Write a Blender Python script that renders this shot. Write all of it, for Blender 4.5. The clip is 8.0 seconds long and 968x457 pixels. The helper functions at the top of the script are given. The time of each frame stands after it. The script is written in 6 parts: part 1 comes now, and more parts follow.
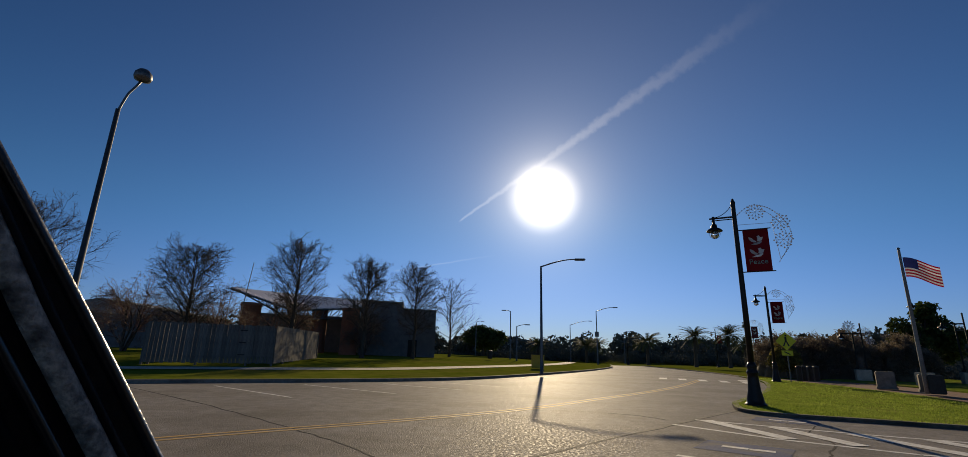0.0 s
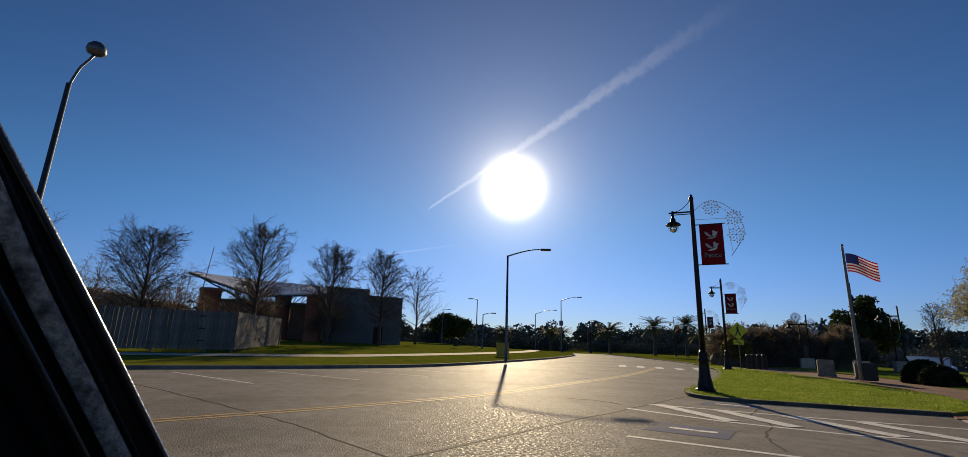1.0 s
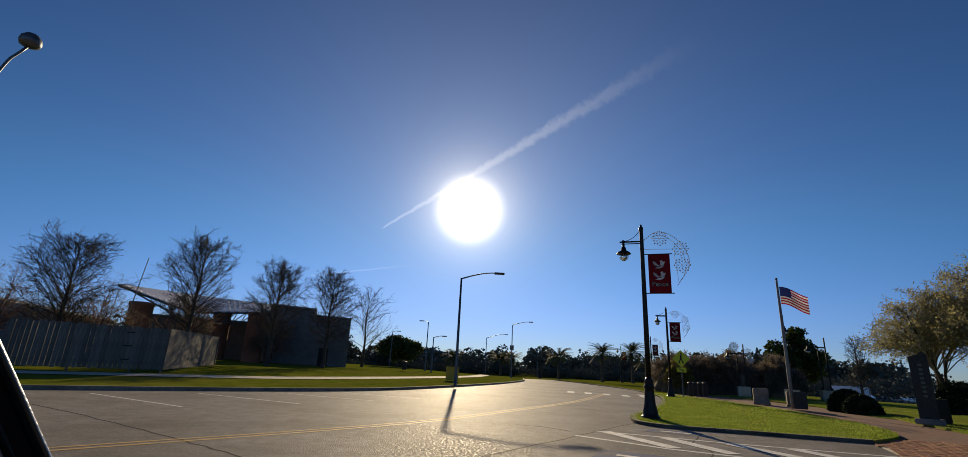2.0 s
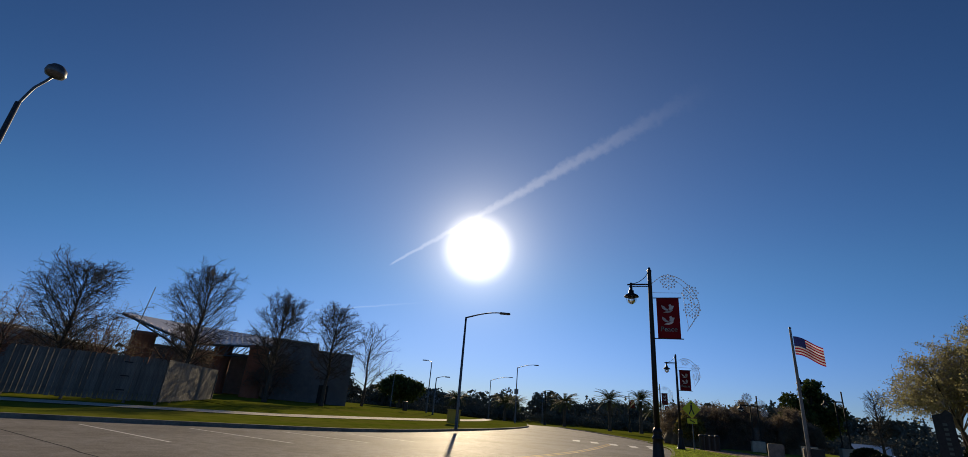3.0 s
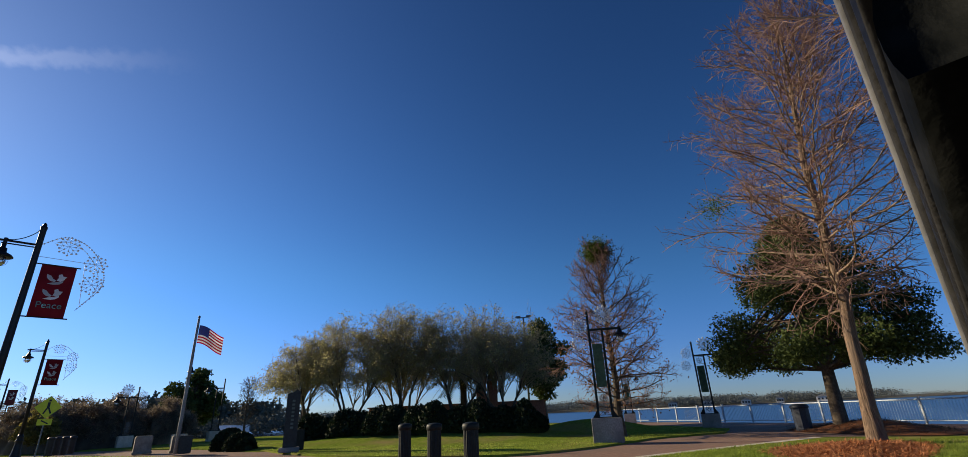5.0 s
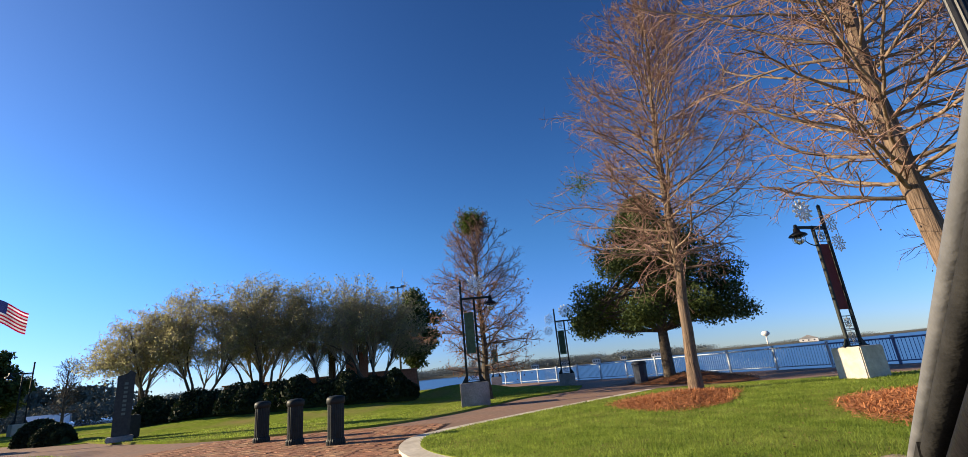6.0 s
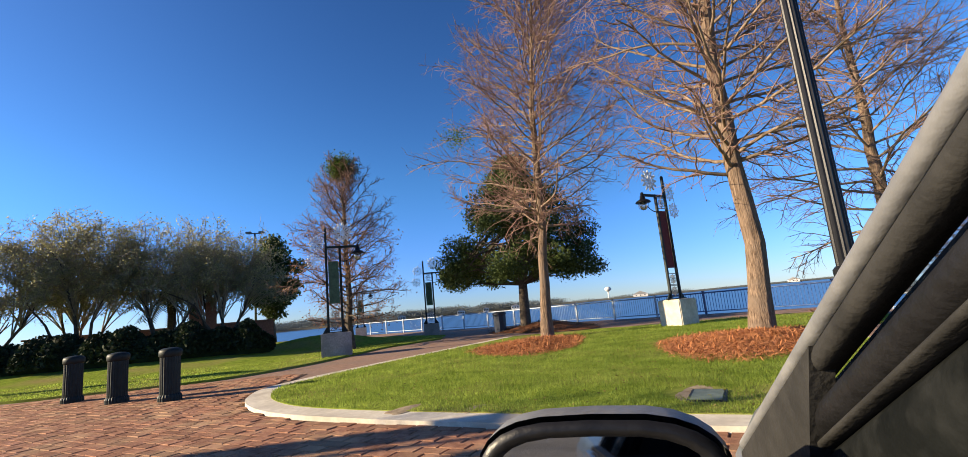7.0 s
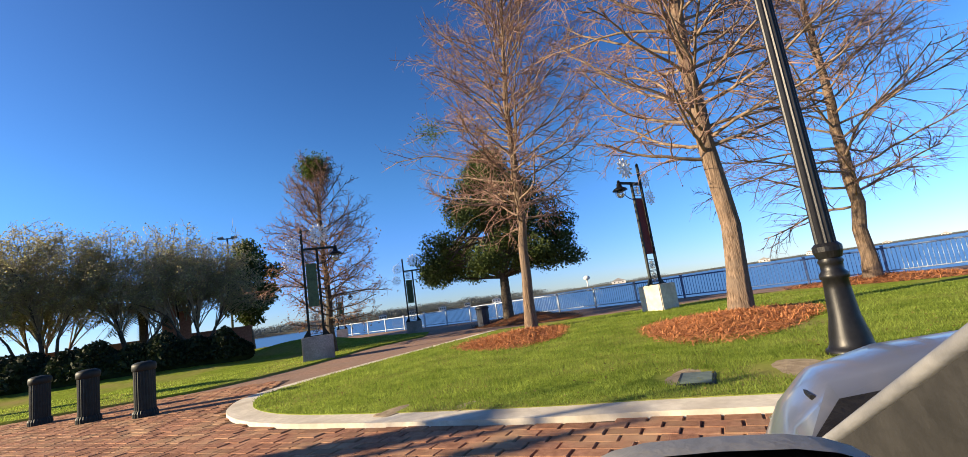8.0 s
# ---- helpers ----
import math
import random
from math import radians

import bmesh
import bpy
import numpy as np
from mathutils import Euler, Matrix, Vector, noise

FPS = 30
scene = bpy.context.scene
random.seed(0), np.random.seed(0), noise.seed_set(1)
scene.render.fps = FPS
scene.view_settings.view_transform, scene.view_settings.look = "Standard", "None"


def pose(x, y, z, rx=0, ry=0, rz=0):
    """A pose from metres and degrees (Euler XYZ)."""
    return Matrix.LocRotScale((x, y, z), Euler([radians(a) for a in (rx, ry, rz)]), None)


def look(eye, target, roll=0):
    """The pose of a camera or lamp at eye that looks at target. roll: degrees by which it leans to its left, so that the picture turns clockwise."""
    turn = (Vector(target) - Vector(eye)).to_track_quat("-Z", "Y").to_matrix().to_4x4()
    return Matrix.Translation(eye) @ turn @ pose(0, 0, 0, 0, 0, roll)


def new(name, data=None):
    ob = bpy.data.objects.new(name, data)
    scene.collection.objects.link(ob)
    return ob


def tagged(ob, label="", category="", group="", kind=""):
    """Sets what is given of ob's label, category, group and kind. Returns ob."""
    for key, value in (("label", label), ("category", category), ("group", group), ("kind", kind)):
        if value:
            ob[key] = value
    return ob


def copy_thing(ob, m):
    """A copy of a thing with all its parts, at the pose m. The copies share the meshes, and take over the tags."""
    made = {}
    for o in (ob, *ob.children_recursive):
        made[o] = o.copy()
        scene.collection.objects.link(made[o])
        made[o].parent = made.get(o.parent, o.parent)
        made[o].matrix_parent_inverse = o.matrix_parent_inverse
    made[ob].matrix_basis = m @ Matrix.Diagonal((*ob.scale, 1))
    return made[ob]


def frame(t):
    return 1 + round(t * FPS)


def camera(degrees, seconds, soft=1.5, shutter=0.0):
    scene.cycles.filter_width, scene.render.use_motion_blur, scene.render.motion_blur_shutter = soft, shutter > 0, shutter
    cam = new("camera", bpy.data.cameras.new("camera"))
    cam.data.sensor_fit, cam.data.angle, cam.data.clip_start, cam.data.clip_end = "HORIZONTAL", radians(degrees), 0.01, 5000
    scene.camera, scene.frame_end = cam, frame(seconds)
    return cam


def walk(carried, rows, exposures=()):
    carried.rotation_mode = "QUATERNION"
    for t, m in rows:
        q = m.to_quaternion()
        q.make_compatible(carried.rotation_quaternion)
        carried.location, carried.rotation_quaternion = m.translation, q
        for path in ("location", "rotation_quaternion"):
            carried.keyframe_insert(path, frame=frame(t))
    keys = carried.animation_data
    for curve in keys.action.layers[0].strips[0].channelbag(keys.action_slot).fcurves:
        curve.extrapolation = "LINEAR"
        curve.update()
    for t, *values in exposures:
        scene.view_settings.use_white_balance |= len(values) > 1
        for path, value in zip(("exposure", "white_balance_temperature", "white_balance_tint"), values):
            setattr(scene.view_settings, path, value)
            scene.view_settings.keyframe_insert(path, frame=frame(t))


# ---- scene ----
cam = camera(91.4, 8.0, soft=0.4)
PATH = [
    (0.0, pose(-0.081, 0.012, 1.323, 104.85, -1.39, -0.24)),
    (0.2, pose(-0.022, -0.181, 1.300, 103.93, -1.50, -0.69)),
    (0.5, pose(-0.026, -0.176, 1.300, 103.40, -1.61, -1.02)),
    (1.0, pose(-0.031, -0.157, 1.299, 103.59, -1.70, -4.21)),
    (1.5, pose(-0.041, -0.157, 1.299, 104.44, -2.02, -6.33)),
    (1.7, pose(-0.051, -0.154, 1.300, 104.81, -2.31, -7.75)),
    (2.8, pose(0.021, 0.103, 1.301, 111.64, -2.43, -13.85)),
    (3.0, pose(0.061, 0.046, 1.302, 111.27, -4.46, -9.70)),
    (3.5, pose(0.031, 0.040, 1.304, 110.99, -4.41, -10.46)),
    (3.7, pose(0.125, 0.117, 1.299, 111.17, -3.04, -19.41)),
    (4.0, pose(0.023, 0.309, 1.304, 112.19, -3.31, -39.10)),
    (4.2, pose(0.205, 0.413, 1.300, 113.08, -4.96, -52.41)),
    (4.5, pose(0.256, 0.456, 1.299, 113.47, -1.72, -62.32)),
    (4.8, pose(0.330, 0.440, 1.296, 111.90, 1.70, -69.45)),
    (5.0, pose(0.390, 0.404, 1.287, 111.40, 2.37, -72.51)),
    (5.2, pose(0.470, 0.370, 1.262, 111.30, 2.65, -76.15)),
    (6.3, pose(0.720, 0.385, 1.345, 105.10, 6.64, -90.98)),
    (6.5, pose(0.752, 0.375, 1.355, 104.05, 7.25, -94.28)),
    (7.0, pose(0.905, 0.316, 1.259, 99.83, 5.38, -102.80)),
    (7.5, pose(0.930, 0.346, 1.275, 99.21, 4.28, -101.32)),
    (8.0, pose(1.022, 0.351, 1.277, 98.89, 8.33, -105.07)),
]
EXPOSURES = [(0.0, -0.45, 8350, 8), (0.5, -0.18, 8350, 8), (1.7, -0.18, 8350, 8), (2.8, -0.28, 8100, 8), (3.7, -0.24, 8100, 8), (4.2, -0.2, 7800, 8), (4.6, 0.0, 7600, 8), (5.2, 0.66, 7500, 8), (6.3, 1.2, 7500, 9), (8.0, 1.42, 7850, 9)]
walk(cam, PATH, EXPOSURES)

# ---- world and sun ----
SUN_AZ, SUN_EL = 7.4, 18.7
SUN_DIR = Vector((math.sin(radians(SUN_AZ)) * math.cos(radians(SUN_EL)), math.cos(radians(SUN_AZ)) * math.cos(radians(SUN_EL)), math.sin(radians(SUN_EL))))
world = bpy.data.worlds.new("sky")
scene.world = world
world.use_nodes = True
WN, WL = world.node_tree.nodes, world.node_tree.links
WN.clear()


def wnode(kind, **settings):
    n = WN.new(kind)
    for key, value in settings.items():
        setattr(n, key, value)
    return n


def wmath(op, a, b=None, clamp=False):
    n = wnode("ShaderNodeMath", operation=op, use_clamp=clamp)
    for slot, v in ((0, a), (1, b)):
        if v is None:
            continue
        if isinstance(v, (int, float)):
            n.inputs[slot].default_value = v
        else:
            WL.new(v, n.inputs[slot])
    return n.outputs[0]


coords = wnode("ShaderNodeTexCoord")
unit = wnode("ShaderNodeVectorMath", operation="NORMALIZE")
WL.new(coords.outputs["Generated"], unit.inputs[0])
ray = unit.outputs[0]


def wdot(v):
    n = wnode("ShaderNodeVectorMath", operation="DOT_PRODUCT")
    WL.new(ray, n.inputs[0])
    n.inputs[1].default_value = v
    return n.outputs["Value"]


def wramp(x, lo, hi):
    n = wnode("ShaderNodeMapRange", interpolation_type="SMOOTHSTEP")
    WL.new(x, n.inputs["Value"])
    n.inputs["From Min"].default_value, n.inputs["From Max"].default_value = lo, hi
    return n.outputs["Result"]


sky = wnode("ShaderNodeTexSky", sky_type="NISHITA", sun_disc=False)
sky.sun_elevation, sky.sun_rotation = radians(SUN_EL), radians(SUN_AZ)
sky.air_density, sky.dust_density, sky.ozone_density = 1.0, 0.0, 1.6
tone = wnode("ShaderNodeHueSaturation")
tone.inputs["Saturation"].default_value = 1.0
deep = wnode("ShaderNodeGamma")
deep.inputs["Gamma"].default_value = 1.5
WL.new(sky.outputs[0], deep.inputs["Color"])
clear = wnode("ShaderNodeVectorMath", operation="MULTIPLY")
low_air = wnode("ShaderNodeMix", data_type="VECTOR")
low_air.inputs["A"].default_value, low_air.inputs["B"].default_value = (0.105, 0.182, 0.52), (0.143, 0.315, 0.5)
WL.new(wramp(wdot((0, 0, 1)), 0.0, 0.3), low_air.inputs["Factor"])
WL.new(low_air.outputs["Result"], clear.inputs[1])
WL.new(deep.outputs[0], clear.inputs[0])
WL.new(clear.outputs[0], tone.inputs["Color"])

# the blinding disc of the sun and its aureole
near_sun = wdot(SUN_DIR)
off = wmath("ARCCOSINE", wmath("MINIMUM", near_sun, 1.0))
disc = wmath("MULTIPLY", wramp(off, radians(5.0), radians(1.5)), 12.0)
glow = wmath("MULTIPLY", wmath("EXPONENT", wmath("MULTIPLY", off, -1 / radians(2.4))), 26.0)
haze = wmath("MULTIPLY", wmath("EXPONENT", wmath("MULTIPLY", off, -1 / radians(12.5))), 4.2)
aureole = wmath("ADD", disc, glow)
# pale mist low over the horizon on the sun's side
mist = wmath("MULTIPLY", wmath("EXPONENT", wmath("MULTIPLY", off, -1 / radians(25))), wmath("MULTIPLY", wramp(wdot((0, 0, 1)), 0.24, 0.0), 2.0))

# contrails: bands along great circles
streaks = wnode("ShaderNodeTexNoise")
streaks.inputs["Scale"].default_value, streaks.inputs["Detail"].default_value = 60, 6
WL.new(ray, streaks.inputs["Vector"])


def contrail(first, last, width0, width1, strength, reach):
    a, b = Vector(first).normalized(), Vector(last).normalized()
    n = a.cross(b).normalized()
    ahead = n.cross(a).normalized()
    along = wmath("ARCTAN2", wdot(ahead), wdot(a))
    length = math.acos(a.dot(b))
    width = wmath("ADD", width0, wmath("MULTIPLY", wmath("MAXIMUM", along, 0.0), (width1 - width0) / length))
    wobble = wmath("MULTIPLY", wmath("SUBTRACT", streaks.outputs["Fac"], 0.5), wmath("MULTIPLY", width, 1.4))
    across = wmath("DIVIDE", wmath("ABSOLUTE", wmath("ADD", wdot(n), wobble)), width)
    body = wmath("MULTIPLY", wramp(across, 1.0, 0.1), wramp(along, -0.004, 0.01))
    body = wmath("MULTIPLY", body, wramp(along, length * reach, length * 0.35))
    return wmath("MULTIPLY", body, strength)


trail_1 = contrail((-0.0554, 0.9616, 0.269), (0.4613, 0.6735, 0.5776), 0.003, 0.024, 2.1, 1.1)
trail_2 = contrail((-0.1873, 0.9691, 0.1606), (0.0057, 0.98, 0.1987), 0.0016, 0.003, 1.2, 1.2)
white = wmath("ADD", aureole, wmath("ADD", trail_1, trail_2))
grey = wnode("ShaderNodeCombineColor")
for slot, (factor, air, low) in enumerate(((1.0, 0.9, 0.95), (0.97, 0.95, 0.6), (0.93, 1.0, 0.1))):
    tinted = wmath("ADD", wmath("MULTIPLY", haze, air), wmath("MULTIPLY", mist, low))
    WL.new(wmath("ADD", wmath("MULTIPLY", white, factor), tinted), grey.inputs[slot])
total = wnode("ShaderNodeVectorMath", operation="ADD")
WL.new(tone.outputs[0], total.inputs[0])
WL.new(grey.outputs[0], total.inputs[1])
backing = wnode("ShaderNodeBackground")
backing.inputs["Strength"].default_value = 0.085
WL.new(total.outputs[0], backing.inputs["Color"])
WL.new(backing.outputs[0], wnode("ShaderNodeOutputWorld").inputs["Surface"])

sun_data = bpy.data.lights.new("sun", "SUN")
sun_data.energy, sun_data.angle, sun_data.color = 4.8, radians(0.55), (1.0, 0.87, 0.68)
sun = new("sun", sun_data)
sun.matrix_world = look(SUN_DIR * 100, (0, 0, 0))

# ---- materials ----


def mat(name, dark, light, scale=8.0, rough=0.7, bump=0.0, fine=80.0, metal=0.0, stain=None, stain_scale=0.6, spread=0.0, coat=0.0, passing=0.0, stretch=None, glint=0.0, spec=None):
    m = bpy.data.materials.new(name)
    m.use_nodes = True
    nodes, links = m.node_tree.nodes, m.node_tree.links
    b = nodes["Principled BSDF"]
    geo = nodes.new("ShaderNodeNewGeometry")
    where = geo.outputs["Position"]
    if stretch:
        tc = nodes.new("ShaderNodeTexCoord")
        mp = nodes.new("ShaderNodeMapping")
        mp.inputs["Scale"].default_value = stretch
        links.new(tc.outputs["Object"], mp.inputs["Vector"])
        where = mp.outputs[0]
    n1 = nodes.new("ShaderNodeTexNoise")
    n1.inputs["Scale"].default_value, n1.inputs["Detail"].default_value, n1.inputs["Roughness"].default_value = scale, 7, 0.62
    links.new(where, n1.inputs["Vector"])
    ramp = nodes.new("ShaderNodeValToRGB")
    ramp.color_ramp.elements[0].position, ramp.color_ramp.elements[1].position = 0.32, 0.7
    ramp.color_ramp.elements[0].color, ramp.color_ramp.elements[1].color = (*dark, 1), (*light, 1)
    links.new(n1.outputs["Fac"], ramp.inputs["Fac"])
    colour = ramp.outputs["Color"]
    if stain:
        n2 = nodes.new("ShaderNodeTexNoise")
        n2.inputs["Scale"].default_value, n2.inputs["Detail"].default_value = stain_scale, 5
        links.new(geo.outputs["Position"], n2.inputs["Vector"])
        r2 = nodes.new("ShaderNodeMapRange")
        r2.inputs["From Min"].default_value, r2.inputs["From Max"].default_value = 0.45, 0.72
        links.new(n2.outputs["Fac"], r2.inputs["Value"])
        mix = nodes.new("ShaderNodeMix")
        mix.data_type = "RGBA"
        links.new(r2.outputs["Result"], mix.inputs["Factor"])
        links.new(colour, mix.inputs["A"])
        mix.inputs["B"].default_value = (*stain, 1)
        colour = mix.outputs["Result"]
    if spread:
        info = nodes.new("ShaderNodeObjectInfo")
        total = nodes.new("ShaderNodeMath")
        total.operation = "ADD"
        links.new(info.outputs["Random"], total.inputs[0])
        links.new(geo.outputs["Random Per Island"], total.inputs[1])
        wrap = nodes.new("ShaderNodeMath")
        wrap.operation = "FRACT"
        links.new(total.outputs[0], wrap.inputs[0])
        value = nodes.new("ShaderNodeMapRange")
        value.inputs["To Min"].default_value, value.inputs["To Max"].default_value = 1 - spread, 1 + spread
        links.new(wrap.outputs[0], value.inputs["Value"])
        hsv = nodes.new("ShaderNodeHueSaturation")
        links.new(value.outputs["Result"], hsv.inputs["Value"])
        links.new(colour, hsv.inputs["Color"])
        colour = hsv.outputs["Color"]
    links.new(colour, b.inputs["Base Color"])
    b.inputs["Roughness"].default_value, b.inputs["Metallic"].default_value = rough, metal
    b.inputs["Specular IOR Level"].default_value = spec if spec is not None else (0.12 if rough >= 0.8 else 0.4)
    b.inputs["Coat Weight"].default_value = coat
    b.inputs["Coat Roughness"].default_value = 0.08
    if passing:
        b.inputs["Transmission Weight"].default_value = passing
    if bump:
        n3 = nodes.new("ShaderNodeTexNoise")
        n3.inputs["Scale"].default_value, n3.inputs["Detail"].default_value = fine, 4
        links.new(where, n3.inputs["Vector"])
        bp = nodes.new("ShaderNodeBump")
        bp.inputs["Strength"].default_value, bp.inputs["Distance"].default_value = bump, 0.02
        links.new(n3.outputs["Fac"], bp.inputs["Height"])
        links.new(bp.outputs["Normal"], b.inputs["Normal"])
    if glint:
        n4 = nodes.new("ShaderNodeTexNoise")
        n4.inputs["Scale"].default_value = fine * 0.5
        links.new(where, n4.inputs["Vector"])
        r4 = nodes.new("ShaderNodeMapRange")
        r4.inputs["From Min"].default_value, r4.inputs["From Max"].default_value = 0.4, 0.7
        r4.inputs["To Min"].default_value, r4.inputs["To Max"].default_value = rough, rough - glint
        links.new(n4.outputs["Fac"], r4.inputs["Value"])
        links.new(r4.outputs["Result"], b.inputs["Roughness"])
    return m


def leaf_mat(name, dark, light, glow=0.35):
    m = mat(name, dark, light, 1.5, 0.7, spread=0.35, spec=0.2)
    nodes, links = m.node_tree.nodes, m.node_tree.links
    b = nodes["Principled BSDF"]
    t = nodes.new("ShaderNodeBsdfTranslucent")
    links.new(b.inputs["Base Color"].links[0].from_socket, t.inputs["Color"])
    mix = nodes.new("ShaderNodeMixShader")
    mix.inputs[0].default_value = glow
    links.new(b.outputs[0], mix.inputs[1])
    links.new(t.outputs[0], mix.inputs[2])
    links.new(mix.outputs[0], nodes["Material Output"].inputs["Surface"])
    return m


ASPHALT = mat("worn_concrete_road", (0.21, 0.192, 0.172), (0.325, 0.3, 0.27), 3.0, 0.86, 1.0, 42, stain=(0.175, 0.155, 0.13), stain_scale=0.35, glint=0.5, spec=0.045)
GRASS = mat("lawn", (0.11, 0.16, 0.022), (0.23, 0.295, 0.052), 5.0, 0.85, 0.8, 60, stain=(0.24, 0.21, 0.08), stain_scale=0.5, spec=0.0)
FAR_GRASS = mat("far_lawn", (0.09, 0.12, 0.012), (0.19, 0.21, 0.03), 1.2, 0.9, 0.6, 20, stain=(0.17, 0.16, 0.035), stain_scale=0.15, spec=0.0)
BLADE = leaf_mat("grass_blade", (0.135, 0.2, 0.028), (0.32, 0.395, 0.08), 0.62)
CONCRETE = mat("pale_concrete", (0.48, 0.43, 0.35), (0.65, 0.6, 0.5), 9, 0.85, 0.3, 90, stain=(0.39, 0.34, 0.27), stain_scale=1.4)
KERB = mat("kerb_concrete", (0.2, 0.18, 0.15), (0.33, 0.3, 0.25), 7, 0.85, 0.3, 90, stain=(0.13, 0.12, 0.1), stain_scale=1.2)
BRICK = mat("clay_paver", (0.2, 0.09, 0.055), (0.36, 0.185, 0.115), 14, 0.82, 0.4, 120, stain=(0.35, 0.22, 0.13), stain_scale=1.6, spread=0.24)
JOINT = mat("paver_joint", (0.07, 0.045, 0.036), (0.14, 0.095, 0.075), 20, 0.95, 0.3, 150)
BRICK_FAR = mat("brick_walk", (0.2, 0.125, 0.09), (0.32, 0.205, 0.155), 6, 0.85, 0.3, 90, stain=(0.22, 0.155, 0.12), stain_scale=0.7)
PAINT_WHITE = mat("worn_white_paint", (0.6, 0.59, 0.56), (0.84, 0.83, 0.8), 25, 0.7, 0.2, 120, stain=(0.45, 0.43, 0.39), stain_scale=6)
PAINT_YELLOW = mat("worn_yellow_paint", (0.42, 0.24, 0.06), (0.6, 0.36, 0.09), 25, 0.7, 0.2, 120, stain=(0.3, 0.22, 0.12), stain_scale=5)
PAINT_BLUE = mat("worn_blue_paint", (0.09, 0.11, 0.2), (0.15, 0.17, 0.25), 20, 0.8, stain=(0.22, 0.2, 0.18), stain_scale=2.5, spec=0.05)
TAR = mat("tar_joint", (0.02, 0.02, 0.02), (0.06, 0.055, 0.05), 20, 0.8)
IRON = mat("black_painted_iron", (0.004, 0.004, 0.0045), (0.011, 0.011, 0.012), 12, 0.4, 0.08, 60, spec=0.3)
GREEN_IRON = mat("dark_green_painted_steel", (0.006, 0.01, 0.009), (0.015, 0.023, 0.021), 10, 0.55, 0.05, 60, spec=0.25)
GREY_STEEL = mat("galvanised_steel", (0.1, 0.1, 0.1), (0.18, 0.18, 0.175), 10, 0.45, metal=0.7)
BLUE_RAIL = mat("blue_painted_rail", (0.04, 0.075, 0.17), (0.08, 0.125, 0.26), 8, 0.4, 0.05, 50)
# the same rail with sunlight put into its colour
SUNLIT_RAIL = mat("sunlit_rail", (0.3, 0.36, 0.42), (0.48, 0.53, 0.57), 8, 0.5, 0.05, 50)
BARK = mat("cypress_bark", (0.05, 0.032, 0.022), (0.27, 0.19, 0.135), 4.5, 0.92, 1.0, 5, stretch=(7, 7, 0.55), stain=(0.15, 0.112, 0.085), stain_scale=2.5)
TWIG = mat("bare_twig", (0.14, 0.08, 0.066), (0.33, 0.21, 0.165), 3, 0.85)
LIMB = mat("bare_limb", (0.11, 0.078, 0.056), (0.33, 0.245, 0.175), 5, 0.9, 0.6, 40)
OAK_BARK = mat("dark_bark", (0.05, 0.04, 0.032), (0.135, 0.11, 0.088), 9, 0.9, 0.8, 30)
SEED = mat("seed_ball", (0.05, 0.025, 0.02), (0.12, 0.06, 0.04), 9, 0.9)
OAK_LEAF = leaf_mat("evergreen_oak_leaf", (0.028, 0.05, 0.012), (0.085, 0.115, 0.032), 0.22)
OLIVE_LEAF = leaf_mat("yellowing_leaf", (0.13, 0.115, 0.03), (0.28, 0.235, 0.075), 0.45)
RUST_LEAF = leaf_mat("rusty_leaf", (0.16, 0.08, 0.03), (0.32, 0.17, 0.07), 0.35)
MOSS_LEAF = leaf_mat("mistletoe_leaf", (0.045, 0.08, 0.012), (0.11, 0.16, 0.028), 0.3)
HEDGE_LEAF = leaf_mat("hedge_leaf", (0.008, 0.016, 0.007), (0.032, 0.05, 0.02), 0.12)
PALM_LEAF = leaf_mat("palm_frond", (0.035, 0.05, 0.02), (0.08, 0.1, 0.04), 0.15)
DRY_BUSH = leaf_mat("dry_bush", (0.14, 0.115, 0.085), (0.25, 0.205, 0.155), 0.45)
STRAW = mat("pine_straw", (0.3, 0.11, 0.045), (0.58, 0.25, 0.11), 6, 0.85, spread=0.35)
SOIL = mat("mulch_soil", (0.09, 0.04, 0.022), (0.25, 0.1, 0.05), 18, 0.95, 0.9, 60)
BARE_SOIL = mat("bare_soil", (0.2, 0.15, 0.1), (0.36, 0.29, 0.2), 8, 0.95, 0.8, 60)
RED_CLOTH = leaf_mat("red_banner_cloth", (0.17, 0.008, 0.014), (0.24, 0.012, 0.02), 0.35)
MAROON = mat("maroon_banner_cloth", (0.1, 0.012, 0.014), (0.16, 0.02, 0.022), 6, 0.75, 0.1, 200)
FLAG_RED = leaf_mat("flag_red_cloth", (0.36, 0.006, 0.03), (0.44, 0.01, 0.045), 0.25)
FLAG_WHITE = leaf_mat("flag_white_cloth", (0.6, 0.63, 0.68), (0.7, 0.73, 0.78), 0.3)
FLAG_BLUE = leaf_mat("flag_blue_cloth", (0.012, 0.02, 0.1), (0.02, 0.03, 0.13), 0.25)
GROVE_TWIG = mat("pale_grey_twig", (0.2, 0.165, 0.115), (0.38, 0.325, 0.235), 3, 0.85)
GROVE_LEAF = leaf_mat("thin_olive_leaf", (0.24, 0.225, 0.11), (0.43, 0.4, 0.2), 0.5)
COVER = mat("grey_green_cover", (0.07, 0.1, 0.085), (0.13, 0.17, 0.15), 12, 0.7, 0.2, 60)
